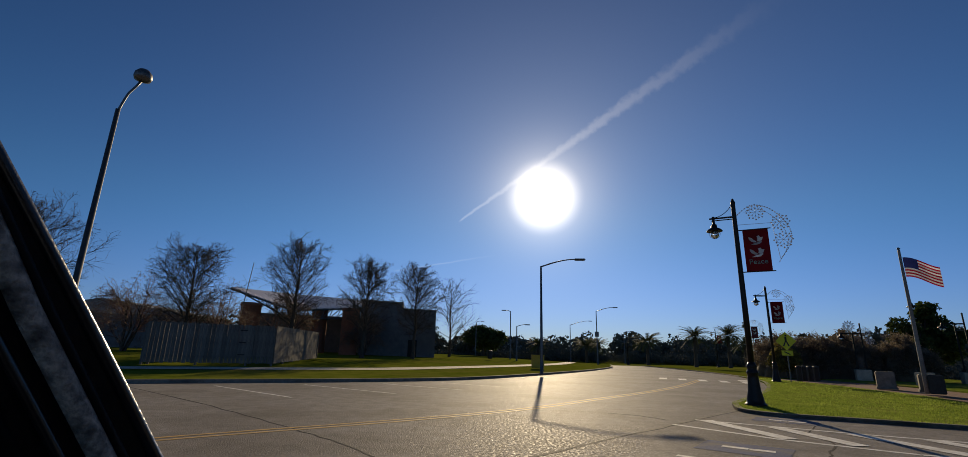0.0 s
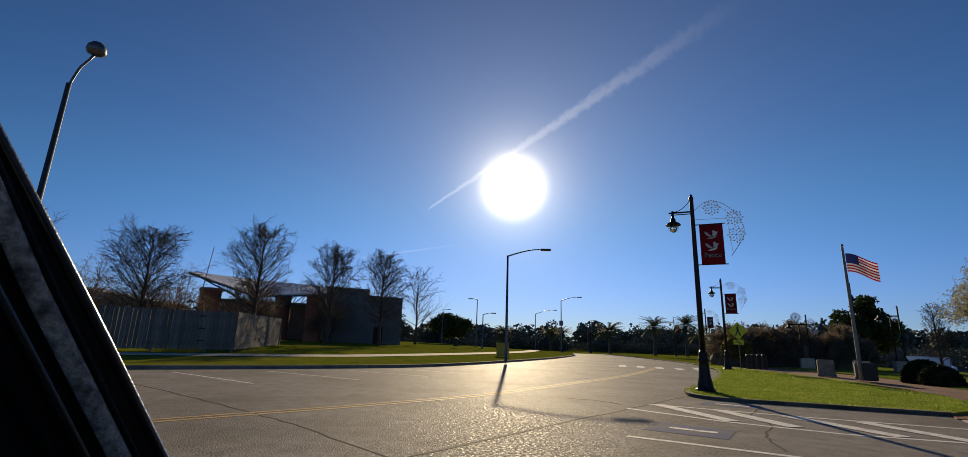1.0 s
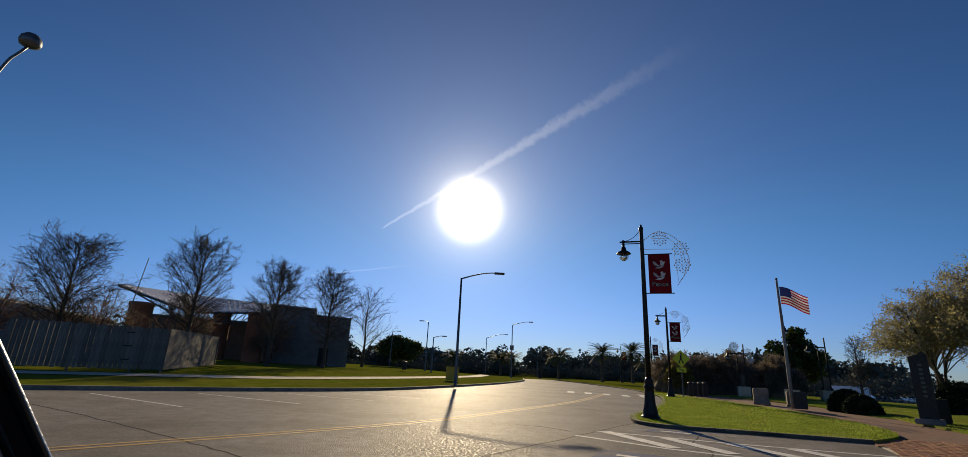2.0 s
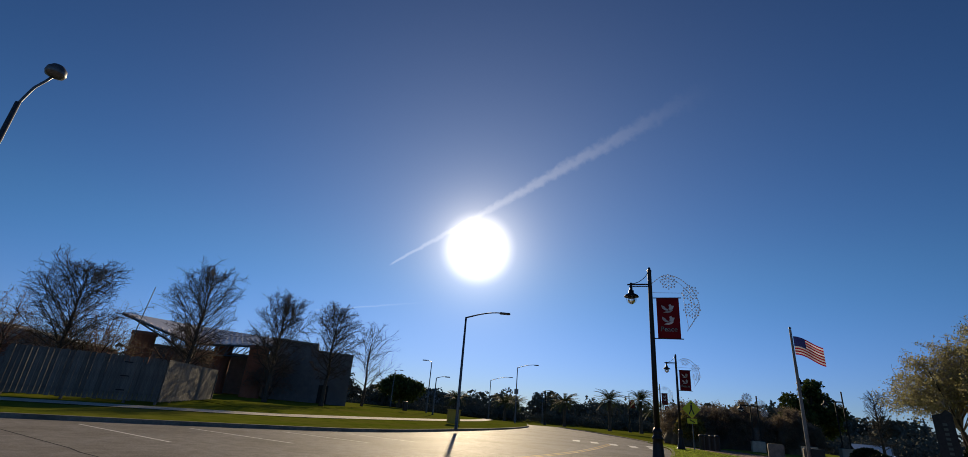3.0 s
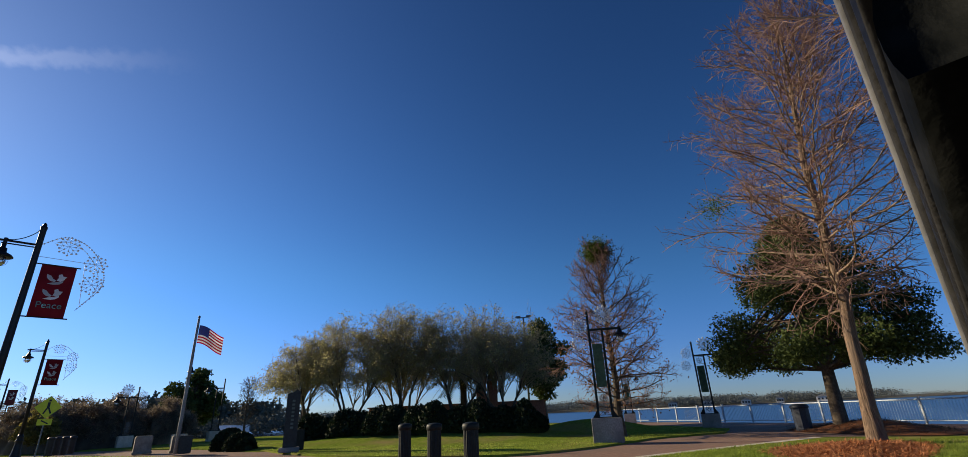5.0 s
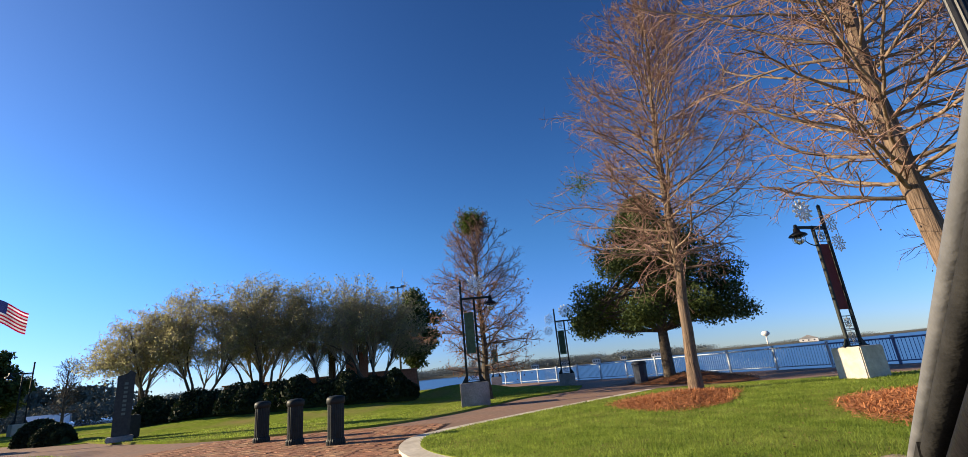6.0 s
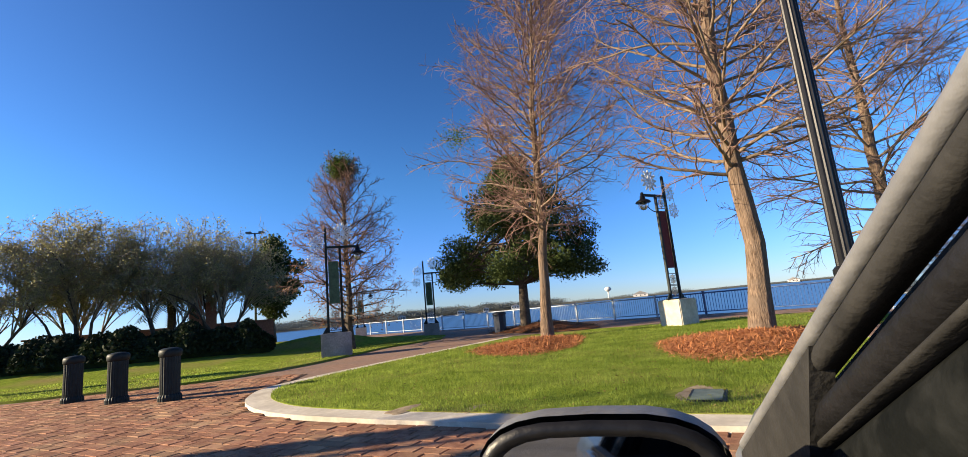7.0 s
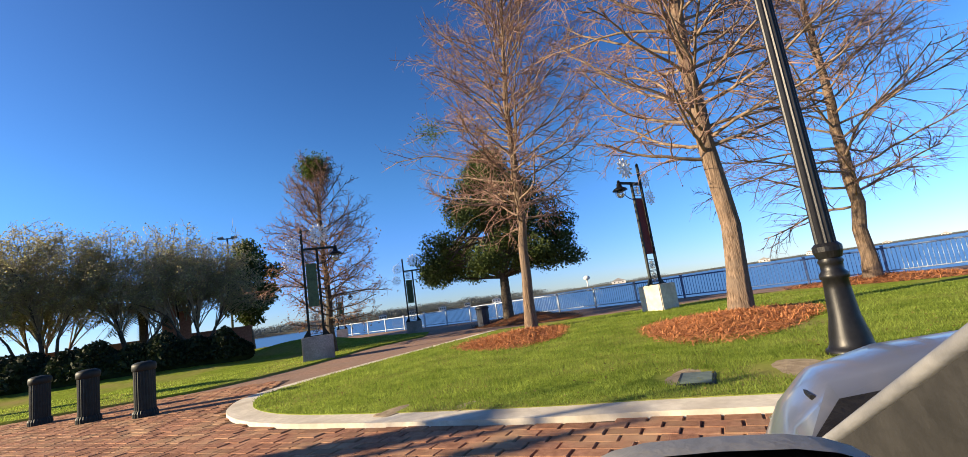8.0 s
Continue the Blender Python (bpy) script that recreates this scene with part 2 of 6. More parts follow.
DUST = mat("dusty_worn_strip", (0.2, 0.18, 0.155), (0.66, 0.61, 0.53), 70, 0.5, 0.5, 160, stain=(0.07, 0.064, 0.056), stain_scale=30)
WHITE_CLOTH = leaf_mat("white_print", (0.6, 0.6, 0.58), (0.8, 0.8, 0.78), 0.35)
TEAL_PRINT = leaf_mat("teal_print", (0.2, 0.45, 0.4), (0.28, 0.55, 0.5), 0.3)
GREEN_CLOTH = mat("green_banner_cloth", (0.03, 0.07, 0.04), (0.07, 0.14, 0.08), 5, 0.7)
SIGN_YELLOW = mat("yellow_green_sign", (0.6, 0.62, 0.02), (0.72, 0.72, 0.04), 8, 0.45)
PLAIN_BLACK = mat("black_print", (0.012, 0.012, 0.012), (0.022, 0.022, 0.022), 8, 0.5)
GLASS = mat("lamp_glass", (0.75, 0.8, 0.8), (0.9, 0.92, 0.92), 4, 0.08, passing=0.9)
WOOD = mat("weathered_board", (0.11, 0.1, 0.09), (0.23, 0.212, 0.188), 6, 0.85, 0.5, 30, stretch=(7, 7, 0.7), spread=0.2)
ROOF = mat("pale_metal_roof", (0.45, 0.43, 0.42), (0.6, 0.58, 0.56), 3, 0.42, metal=0.5)
WALL_GREY = mat("grey_block_wall", (0.14, 0.14, 0.14), (0.21, 0.205, 0.2), 2, 0.85, 0.2, 30, stain=(0.12, 0.12, 0.12), stain_scale=0.3)
RED_BRICK = mat("red_brick_column", (0.27, 0.11, 0.07), (0.42, 0.18, 0.12), 9, 0.85, 0.4, 60)
STONE = mat("grey_granite", (0.2, 0.19, 0.18), (0.36, 0.35, 0.33), 18, 0.7, 0.2, 120, stain=(0.17, 0.16, 0.15), stain_scale=1.5)
DARK_STONE = mat("dark_pylon_metal", (0.012, 0.014, 0.013), (0.032, 0.035, 0.032), 9, 0.5, 0.2, 60)
WATER = mat("lake_water", (0.015, 0.06, 0.16), (0.025, 0.085, 0.21), 0.6, 0.3, 0.9, 1.6)
WATER.node_tree.nodes["Principled BSDF"].inputs["Specular IOR Level"].default_value = 0.22
BOAT = mat("white_gelcoat", (0.7, 0.71, 0.73), (0.82, 0.82, 0.83), 3, 0.25, coat=0.4)
FAR_TREE = mat("far_wood", (0.07, 0.08, 0.062), (0.165, 0.165, 0.13), 0.12, 0.95)
# distance haze is mixed into this colour, paler and bluer than far_wood
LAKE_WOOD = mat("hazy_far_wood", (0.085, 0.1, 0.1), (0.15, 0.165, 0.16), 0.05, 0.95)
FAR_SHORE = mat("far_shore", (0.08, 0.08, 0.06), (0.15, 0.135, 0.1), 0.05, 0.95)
HOUSE_WHITE = mat("pale_house_wall", (0.5, 0.48, 0.45), (0.68, 0.66, 0.62), 0.3, 0.8)
BIN_BLUE = mat("dark_bin_metal", (0.015, 0.02, 0.035), (0.03, 0.04, 0.06), 10, 0.5)
YELLOW_BOX = mat("yellow_plastic", (0.5, 0.3, 0.03), (0.62, 0.4, 0.05), 8, 0.5)
CAR_PAINT = mat("pale_blue_car_paint", (0.095, 0.12, 0.18), (0.13, 0.155, 0.225), 2, 0.3, metal=0.4, coat=0.5, stain=(0.17, 0.19, 0.25), stain_scale=9)
CAR_GREY = mat("grey_worn_paint", (0.11, 0.112, 0.115), (0.15, 0.152, 0.155), 14, 0.5, 0.1, 80, stain=(0.18, 0.18, 0.178), stain_scale=20)
TRIM = mat("dark_plastic_trim", (0.0035, 0.0042, 0.0042), (0.0075, 0.0085, 0.0082), 12, 0.7, 0.15, 120, stain=(0.014, 0.015, 0.0145), stain_scale=34, spec=0.04)
RUBBER = mat("black_rubber_seal", (0.006, 0.006, 0.0065), (0.013, 0.013, 0.014), 20, 0.5, 0.2, 90, spec=0.15)
DULL_GREY = mat("dull_grey_plastic", (0.016, 0.016, 0.0155), (0.028, 0.0275, 0.0265), 12, 0.7, 0.15, 120, stain=(0.036, 0.035, 0.033), stain_scale=18, spec=0.12)
EDGE_GLOSS = mat("glossy_black_edge", (0.01, 0.01, 0.011), (0.02, 0.02, 0.022), 20, 0.28, 0.1, 120, coat=0.6, spec=0.6)
WORN_RUBBER = mat("dusty_rubber_seal", (0.004, 0.004, 0.004), (0.012, 0.0115, 0.011), 30, 0.65, 0.3, 90, spec=0.07)
INTERIOR = mat("dark_cabin_lining", (0.032, 0.031, 0.03), (0.055, 0.053, 0.051), 12, 0.95, 0.1, 120)
# low reflectance stands in for the dark cabin reflected in the glass
MIRROR = mat("mirror_glass", (0.3, 0.31, 0.32), (0.38, 0.39, 0.4), 3, 0.03, metal=1.0)
WINDSCREEN = mat("windscreen_glass", (0.8, 0.85, 0.85), (0.9, 0.95, 0.95), 3, 0.02, passing=1.0)
TYRE = mat("tyre_rubber", (0.015, 0.015, 0.015), (0.03, 0.03, 0.03), 12, 0.8)
BULB = mat("white_light_bulb", (0.8, 0.8, 0.8), (0.92, 0.92, 0.92), 8, 0.12, coat=0.6)
SILVER_WIRE = mat("white_light_wire", (0.55, 0.55, 0.55), (0.75, 0.75, 0.75), 8, 0.3, metal=0.3)

# ---- mesh helpers ----


def mesh(name, verts, faces, material, smooth=False):
    me = bpy.data.meshes.new(name)
    me.from_pydata([tuple(v) for v in verts], [], faces)
    me.materials.append(material)
    if smooth:
        me.polygons.foreach_set("use_smooth", [True] * len(me.polygons))
    me.update()
    return me


def part(name, data, parent=None, label=""):
    ob = new(name, data)
    if parent is not None:
        ob.parent = parent
    return tagged(ob, label) if label else ob


def thing(name, at, label, category, group="", turn=0.0):
    ob = new(name)
    ob.empty_display_size = 0.2
    ob.matrix_basis = pose(*at, 0, 0, turn)
    return tagged(ob, label, category, group)


class Shape:
    """Collects boxes, tubes and lathes into one mesh."""

    def __init__(self):
        self.v, self.f = [], []

    def add(self, verts, faces):
        n = len(self.v)
        self.v += [tuple(p) for p in verts]
        self.f += [tuple(n + i for i in q) for q in faces]
        return self

    def box(self, centre, size, m=None, bevel=0.0):
        bm = bmesh.new()
        bmesh.ops.create_cube(bm, size=1.0)
        for p in bm.verts:
            p.co = Vector((p.co.x * size[0], p.co.y * size[1], p.co.z * size[2]))
        if bevel:
            bmesh.ops.bevel(bm, geom=bm.edges[:], offset=bevel, segments=2, affect="EDGES")
        base = Matrix.Translation(centre)
        if m is not None:
            base = base @ m
        bm.verts.index_update()
        self.add([base @ p.co for p in bm.verts], [[p.index for p in q.verts] for q in bm.faces])
        bm.free()
        return self

    def tube(self, points, radii, sides=6, cap=True):
        pts = [Vector(p) for p in points]
        if isinstance(radii, (int, float)):
            radii = [radii] * len(pts)
        rings, n0 = [], len(self.v)
        side = None
        for i, p in enumerate(pts):
            d = (pts[min(i + 1, len(pts) - 1)] - pts[max(i - 1, 0)]).normalized()
            if side is None:
                side = d.orthogonal().normalized()
            side = (side - d * side.dot(d))
            side = side.normalized() if side.length > 1e-6 else d.orthogonal().normalized()
            up = d.cross(side)
            for k in range(sides):
                a = 2 * math.pi * k / sides
                self.v.append(tuple(p + (side * math.cos(a) + up * math.sin(a)) * radii[i]))
        for i in range(len(pts) - 1):
            for k in range(sides):
                a, b = n0 + i * sides + k, n0 + i * sides + (k + 1) % sides
                self.f.append((a, b, b + sides, a + sides))
        if cap:
            self.f.append(tuple(n0 + k for k in reversed(range(sides))))
            self.f.append(tuple(n0 + (len(pts) - 1) * sides + k for k in range(sides)))
        return self

    def lathe(self, profile, sides=20, centre=(0, 0, 0), flute=0.0):
        n0 = len(self.v)
        for r, z in profile:
            for k in range(sides):
                a = 2 * math.pi * k / sides
                rr = r * (1 - (flute if k % 2 else 0))
                self.v.append((centre[0] + rr * math.cos(a), centre[1] + rr * math.sin(a), centre[2] + z))
        for i in range(len(profile) - 1):
            for k in range(sides):
                a, b = n0 + i * sides + k, n0 + i * sides + (k + 1) % sides
                self.f.append((a, b, b + sides, a + sides))
        self.f.append(tuple(n0 + k for k in reversed(range(sides))))
        self.f.append(tuple(n0 + (len(profile) - 1) * sides + k for k in range(sides)))
        return self

    def prism(self, outline, depth):
        """An outline of 3D points and its copy moved by depth."""
        n, k = len(self.v), len(outline)
        d = Vector(depth)
        self.v += [tuple(p) for p in outline] + [tuple(Vector(p) + d) for p in outline]
        self.f.append(tuple(n + i for i in range(k)))
        self.f.append(tuple(n + k + i for i in reversed(range(k))))
        for i in range(k):
            j = (i + 1) % k
            self.f.append((n + j, n + i, n + k + i, n + k + j))
        return self

    def mesh(self, name, material, smooth=False):
        return mesh(name, self.v, self.f, material, smooth)


def slab(name, outline, z, thick, material):
    """A flat piece of ground with an edge."""
    area = sum(a[0] * b[1] - b[0] * a[1] for a, b in zip(outline, outline[1:] + outline[:1]))
    if area < 0:
        outline = outline[::-1]
    n = len(outline)
    v = [(x, y, z) for x, y in outline] + [(x, y, z - thick) for x, y in outline]
    f = [tuple(range(n))] + [(i, i + n, (i + 1) % n + n, (i + 1) % n) for i in range(n)]
    return mesh(name, v, f, material)


def offset(line, d):
    """A polyline moved d to its left."""
    out = []
    for i, p in enumerate(line):
        a, b = Vector(line[max(i - 1, 0)]), Vector(line[min(i + 1, len(line) - 1)])
        t = (b - a).normalized()
        out.append((p[0] - t.y * d, p[1] + t.x * d))
    return out


def smooth_line(line, steps=6):
    out = []
    for i in range(len(line) - 1):
        p0, p1, p2, p3 = (Vector(line[max(0, min(len(line) - 1, j))]) for j in (i - 1, i, i + 1, i + 2))
        for s in range(steps):
            t = s / steps
            q = 0.5 * (2 * p1 + (p2 - p0) * t + (2 * p0 - 5 * p1 + 4 * p2 - p3) * t * t + (3 * p1 - p0 - 3 * p2 + p3) * t ** 3)
            out.append(tuple(q))
    return out + [tuple(line[-1])]


def strip(name, line, width, z, thick, material):
    """A band along a polyline, with the line on its right edge."""
    a, b = line, offset(line, width)
    v, f = [], []
    for p, q in zip(a, b):
        v += [(*p, z - thick), (*p, z), (*q, z), (*q, z - thick)]
    for i in range(len(a) - 1):
        k = 4 * i
        for j in range(3):
            f.append((k + j, k + 4 + j, k + 5 + j, k + 1 + j))
    f += [(0, 1, 2, 3), tuple(4 * (len(a) - 1) + j for j in (3, 2, 1, 0))]
    return mesh(name, v, f, material)


def quads(centres, sizes, rng, flat=0.0, aspect=0.5):
    """Leaves: small quads turned at random."""
    n = len(centres)
    a = rng.normal(size=(n, 3))
    a[:, 2] *= 1 - flat
    a /= np.linalg.norm(a, axis=1)[:, None]
    b = np.cross(a, rng.normal(size=(n, 3)))
    b /= np.linalg.norm(b, axis=1)[:, None]
    s = np.asarray(sizes)[:, None] if np.ndim(sizes) else sizes
    a, b = a * s, b * s * aspect
    v = np.stack([centres - a, centres + b, centres + a, centres - b], 1).reshape(-1, 3)
    f = np.arange(4 * n).reshape(-1, 4)
    return v, f


def quick_mesh(name, v, f, material, smooth=False):
    me = bpy.data.meshes.new(name)
    k = f.shape[1]
    me.vertices.add(len(v))
    me.vertices.foreach_set("co", np.asarray(v, np.float32).ravel())
    me.loops.add(f.size)
    me.loops.foreach_set("vertex_index", np.asarray(f, np.int32).ravel())
    me.polygons.add(len(f))
    me.polygons.foreach_set("loop_start", np.arange(0, f.size, k, dtype=np.int32))
    me.update(calc_edges=True)
    me.materials.append(material)
    return me


# ---- the ground ----
SHORE = [(-260, -204.4), (-30, -50.9), (13, -22.3), (22.1, -16.2), (39.6, -5.2), (50.5, 2.4), (58, 9), (50, 25), (45, 45), (56, 75), (150, 150), (480, 300)]
ground = part("ground", slab("ground", SHORE + [(480, 900), (-900, 900), (-900, -204.4)], -0.02, 3.0, FAR_GRASS))
tagged(ground, "wide winter lawn and open land beside the lake", "ground", kind="structure")
water = part("water", slab("water", [(-3500, -3500), (3500, -3500), (3500, 3500), (-3500, 3500)], -1.1, 0.5, WATER))
tagged(water, "wide blue rippled lake reaching a low far shore", "lake", kind="structure")

FAR_KERB = smooth_line([(-75, -16), (-45, 0), (-28, 9.2), (-19, 14.2), (-11.4, 18.3), (-6.9, 20.8), (-2.2, 24.1), (0.9, 28.1), (6.0, 37.5), (11.2, 48.5), (16.3, 61.9), (21, 80)], 5)
ISLAND_FRONT = smooth_line([(7.5, 15.1), (7.0, 14.0), (6.8, 13.3), (7.0, 12.65), (7.55, 12.2), (8.8, 11.6), (9.9, 11.0), (11.3, 10.3)], 4)
ISLAND_BACK = smooth_line([(7.5, 15.1), (11.0, 19.8), (13.2, 23.1), (16.1, 28.2), (18.2, 32.6), (20.8, 40), (22.6, 48), (24.2, 60), (26, 80)], 4)
WALK_NEAR = smooth_line([(11.3, 10.3), (13.2, 11.3), (14.7, 12.9), (16.2, 15.5), (17.9, 19.8), (19.2, 25), (20.0, 29.5), (21.0, 38)], 4)
WALK_FAR = smooth_line([(25.6, -2.9), (23.5, -0.2), (20.6, 1.3), (18.0, 2.8), (16.3, 4.9), (16.4, 8.2), (17.2, 11.5), (19.4, 15.5), (22.4, 20), (25.2, 28), (26.2, 38)], 4)
KERB_OUT = smooth_line([(20.7, -5.0), (17.6, -2.0), (16.2, -0.6), (14.7, 0.8), (13.4, 1.95), (12.3, 2.65), (11.2, 2.75), (10.0, 2.5), (8.7, 1.8), (7.4, 0.58), (6.5, -0.4), (5.6, -1.45), (4.6, -2.75), (0.0, -8.1), (-6, -15.1), (-25, -37)], 5)
BRICK_EDGE = [(11.3, 10.3), (8.8, 6.95), (7.05, 3.9), (4.4, 0.0), (1.9, -3.7), (-6, -15.4), (-10, -21)]

road_outline = FAR_KERB + [(26, 80)] + ISLAND_BACK[::-1] + ISLAND_FRONT + BRICK_EDGE[1:] + [(-30, -45), (-75, -60)]
road = part("road", slab("road", road_outline, 0.0, 0.3, ASPHALT))
tagged(road, "worn tan concrete road and parking bays glittering in low sun", "road", kind="structure")

# the walk and plaza, and the promenade along the rail, as two sheets
plaza_outline = WALK_NEAR + WALK_FAR[::-1] + [(20.7, -5.0)] + KERB_OUT[1:] + BRICK_EDGE[::-1][:-1]
plaza = part("pavement_plaza", slab("pavement_plaza", plaza_outline, -0.008, 0.3, BRICK_FAR))
tagged(plaza, "weathered red brick plaza and curving walk", "pavement", kind="structure")
prom_outline = [(25.6, -2.9), (29.5, -3.4), (36, -0.6), (50, 8), (57.5, 9.2), (50.2, 2.1), (39.4, -5.5), (22.1, -16.5), (13, -22.6), (-30, -51.2), (-30, -46.5), (-2, -27.6), (10, -19.8), (16.1, -14.9), (17.9, -10.3), (19.7, -8.8), (20.7, -5.0)]
promenade = part("pavement_promenade", slab("pavement_promenade", prom_outline, 0.0, 0.3, BRICK_FAR))
tagged(promenade, "brick promenade along the waterside rail", "pavement", kind="structure")

lawn_edge = offset(KERB_OUT, 0.42)
lawn_s_outline = lawn_edge + [(-20, -40), (-2, -27.4), (10, -19.6), (16.1, -14.7), (17.8, -10.1), (19.5, -8.7)]
lawn_south = part("ground_lawn_south", slab("ground_lawn_south", lawn_s_outline, 0.08, 0.3, GRASS))
tagged(lawn_south, "bright green lawn under bare cypresses", "lawn", kind="structure")
kerb_south = part("kerb_south", strip("kerb_south", KERB_OUT, 0.44, 0.07, 0.3, CONCRETE))
tagged(kerb_south, "broad pale concrete kerb round the lawn", "kerb", kind="structure")
island_outline = ISLAND_FRONT + WALK_NEAR[1:] + [(22, 42)] + [p for p in ISLAND_BACK[::-1] if p[1] < 41][:-1]
lawn_island = part("ground_lawn_island", slab("ground_lawn_island", island_outline, 0.08, 0.3, GRASS))
tagged(lawn_island, "sunlit green lawn island beside the road", "lawn", kind="structure")
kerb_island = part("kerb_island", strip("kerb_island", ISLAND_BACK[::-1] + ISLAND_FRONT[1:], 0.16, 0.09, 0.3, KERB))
tagged(kerb_island, "grey concrete kerb round the lawn island", "kerb", kind="structure")
lawn_n_outline = WALK_FAR[4:] + [(40, 44), (46, 30), (52, 14), (49, 7.5), (36, -0.9), (29.5, -3.7), (26, -3.0)]
lawn_north = part("ground_lawn_north", slab("ground_lawn_north", lawn_n_outline, 0.06, 0.3, GRASS))
tagged(lawn_north, "green lawn running up to the hedge", "lawn", kind="structure")
brick_band = part("kerb_band", strip("kerb_band", [(11.3, 10.3), (8.8, 6.95), (7.05, 3.9), (4.4, 0.0), (1.9, -3.7), (-6, -15.4)], 0.3, 0.012, 0.2, CONCRETE))
tagged(brick_band, "flush concrete band between road and brick", "kerb", kind="structure")

# lawn beyond the road, rising gently
rows_z = [(0.0, 0.13), (5.0, 0.24), (5.01, 0.24), (14, 0.55), (40, 0.95), (90, 1.3), (260, 1.6)]
lv, lf = [], []
for d, z in rows_z:
    lv += [(x, y, z) for x, y in (offset(FAR_KERB, d) if d < 30 else [(p[0] - 0.62 * d, p[1] + 0.78 * d) for p in FAR_KERB])]
m_ = len(FAR_KERB)
for r in range(len(rows_z) - 1):
    for i in range(m_ - 1):
        lf.append((r * m_ + i, r * m_ + i + 1, (r + 1) * m_ + i + 1, (r + 1) * m_ + i))
lawn_far = part("ground_lawn_far", mesh("ground_lawn_far", lv, lf, FAR_GRASS, True))
tagged(lawn_far, "gently rising winter lawn across the road", "lawn", kind="structure")
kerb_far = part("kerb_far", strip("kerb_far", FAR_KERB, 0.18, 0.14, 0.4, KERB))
tagged(kerb_far, "dark concrete kerb across the road", "kerb", kind="structure")
pv, pf = [], []
for d, z in ((5.6, 0.285), (7.2, 0.345)):
    pv += [(x, y, z) for x, y in offset(FAR_KERB, d)]
for i in range(m_ - 1):
    pf.append((i, i + 1, m_ + i + 1, m_ + i))
sidewalk = part("pavement_far", mesh("pavement_far", pv, pf, CONCRETE))
tagged(sidewalk, "pale concrete footpath across the lawn", "footpath", kind="structure")


def dome(name, centre, radius, height, material, base=0.0, squash=1.0, seed=1, turn=0.0):
    """A low mound, flat at its rim."""
    v, f = [(centre[0], centre[1], base + height)], []
    rings, sides = 9, 40
    rng = random.Random(seed)
    wob = [1 + 0.12 * math.sin(2 * math.pi * k / sides * 3 + seed) + 0.05 * rng.uniform(-1, 1) for k in range(sides)]
    for r in range(1, rings + 1):
        s = r / rings
        for k in range(sides):
            a = 2 * math.pi * k / sides
            x, y = radius * s * wob[k] * math.cos(a), radius * squash * s * wob[k] * math.sin(a)
            c, q = math.cos(turn), math.sin(turn)
            v.append((centre[0] + x * c - y * q, centre[1] + x * q + y * c, base + height * (0.5 + 0.5 * math.cos(math.pi * s)) - (0.05 if r == rings else 0)))
    for k in range(sides):
        f.append((0, 1 + k, 1 + (k + 1) % sides))
    for r in range(rings - 1):
        for k in range(sides):
            a, b = 1 + r * sides + k, 1 + r * sides + (k + 1) % sides
            f.append((a, a + sides, b + sides, b))
    return mesh(name, v, f, material, True)


berm = part("ground_mound", dome("ground_mound", (31, 12.5), 11.5, 0.8, GRASS, 0.06, 0.95, 2))
tagged(berm, "low grassy mound under the grove", "mound", kind="structure")


# ---- lamp posts, signs and street furniture ----


def flake(shape, centre, radius, axis_x, axis_z, rays=8, wire=0.008, tip=0.022, bulbs=None):
    bulbs = bulbs or shape
    c, ax, az = Vector(centre), Vector(axis_x), Vector(axis_z)
    for k in range(rays):
        a = 2 * math.pi * k / rays
        d = ax * math.cos(a) + az * math.sin(a)
        shape.tube([c, c + d * radius], wire, 4)
        p = c + d * radius
        bulbs.lathe([(0.001, -tip), (tip, 0), (0.001, tip)], 6, p)
        bulbs.lathe([(0.001, -tip * 0.8), (tip * 0.8, 0), (0.001, tip * 0.8)], 5, c + d * radius * 0.5)
        for s in (-1, 1):
            e = ax * math.cos(a + s * 0.45) + az * math.sin(a + s * 0.45)
            shape.tube([c + d * radius * 0.55, c + e * radius * 0.85], wire * 0.8, 4)
            bulbs.lathe([(0.001, -tip * 0.8), (tip * 0.8, 0), (0.001, tip * 0.8)], 4, c + e * radius * 0.85)


def words(text, size, material, m):
    curve = bpy.data.curves.new("words", "FONT")
    curve.body, curve.size, curve.extrude, curve.align_x = text, size, 0.002, "CENTER"
    holder = bpy.data.objects.new("words", curve)
    scene.collection.objects.link(holder)
    bpy.context.view_layer.update()
    me = bpy.data.meshes.new_from_object(holder.evaluated_get(bpy.context.evaluated_depsgraph_get()))
    bpy.data.objects.remove(holder)
    me.transform(m)
    me.materials.clear()
    me.materials.append(material)
    return me


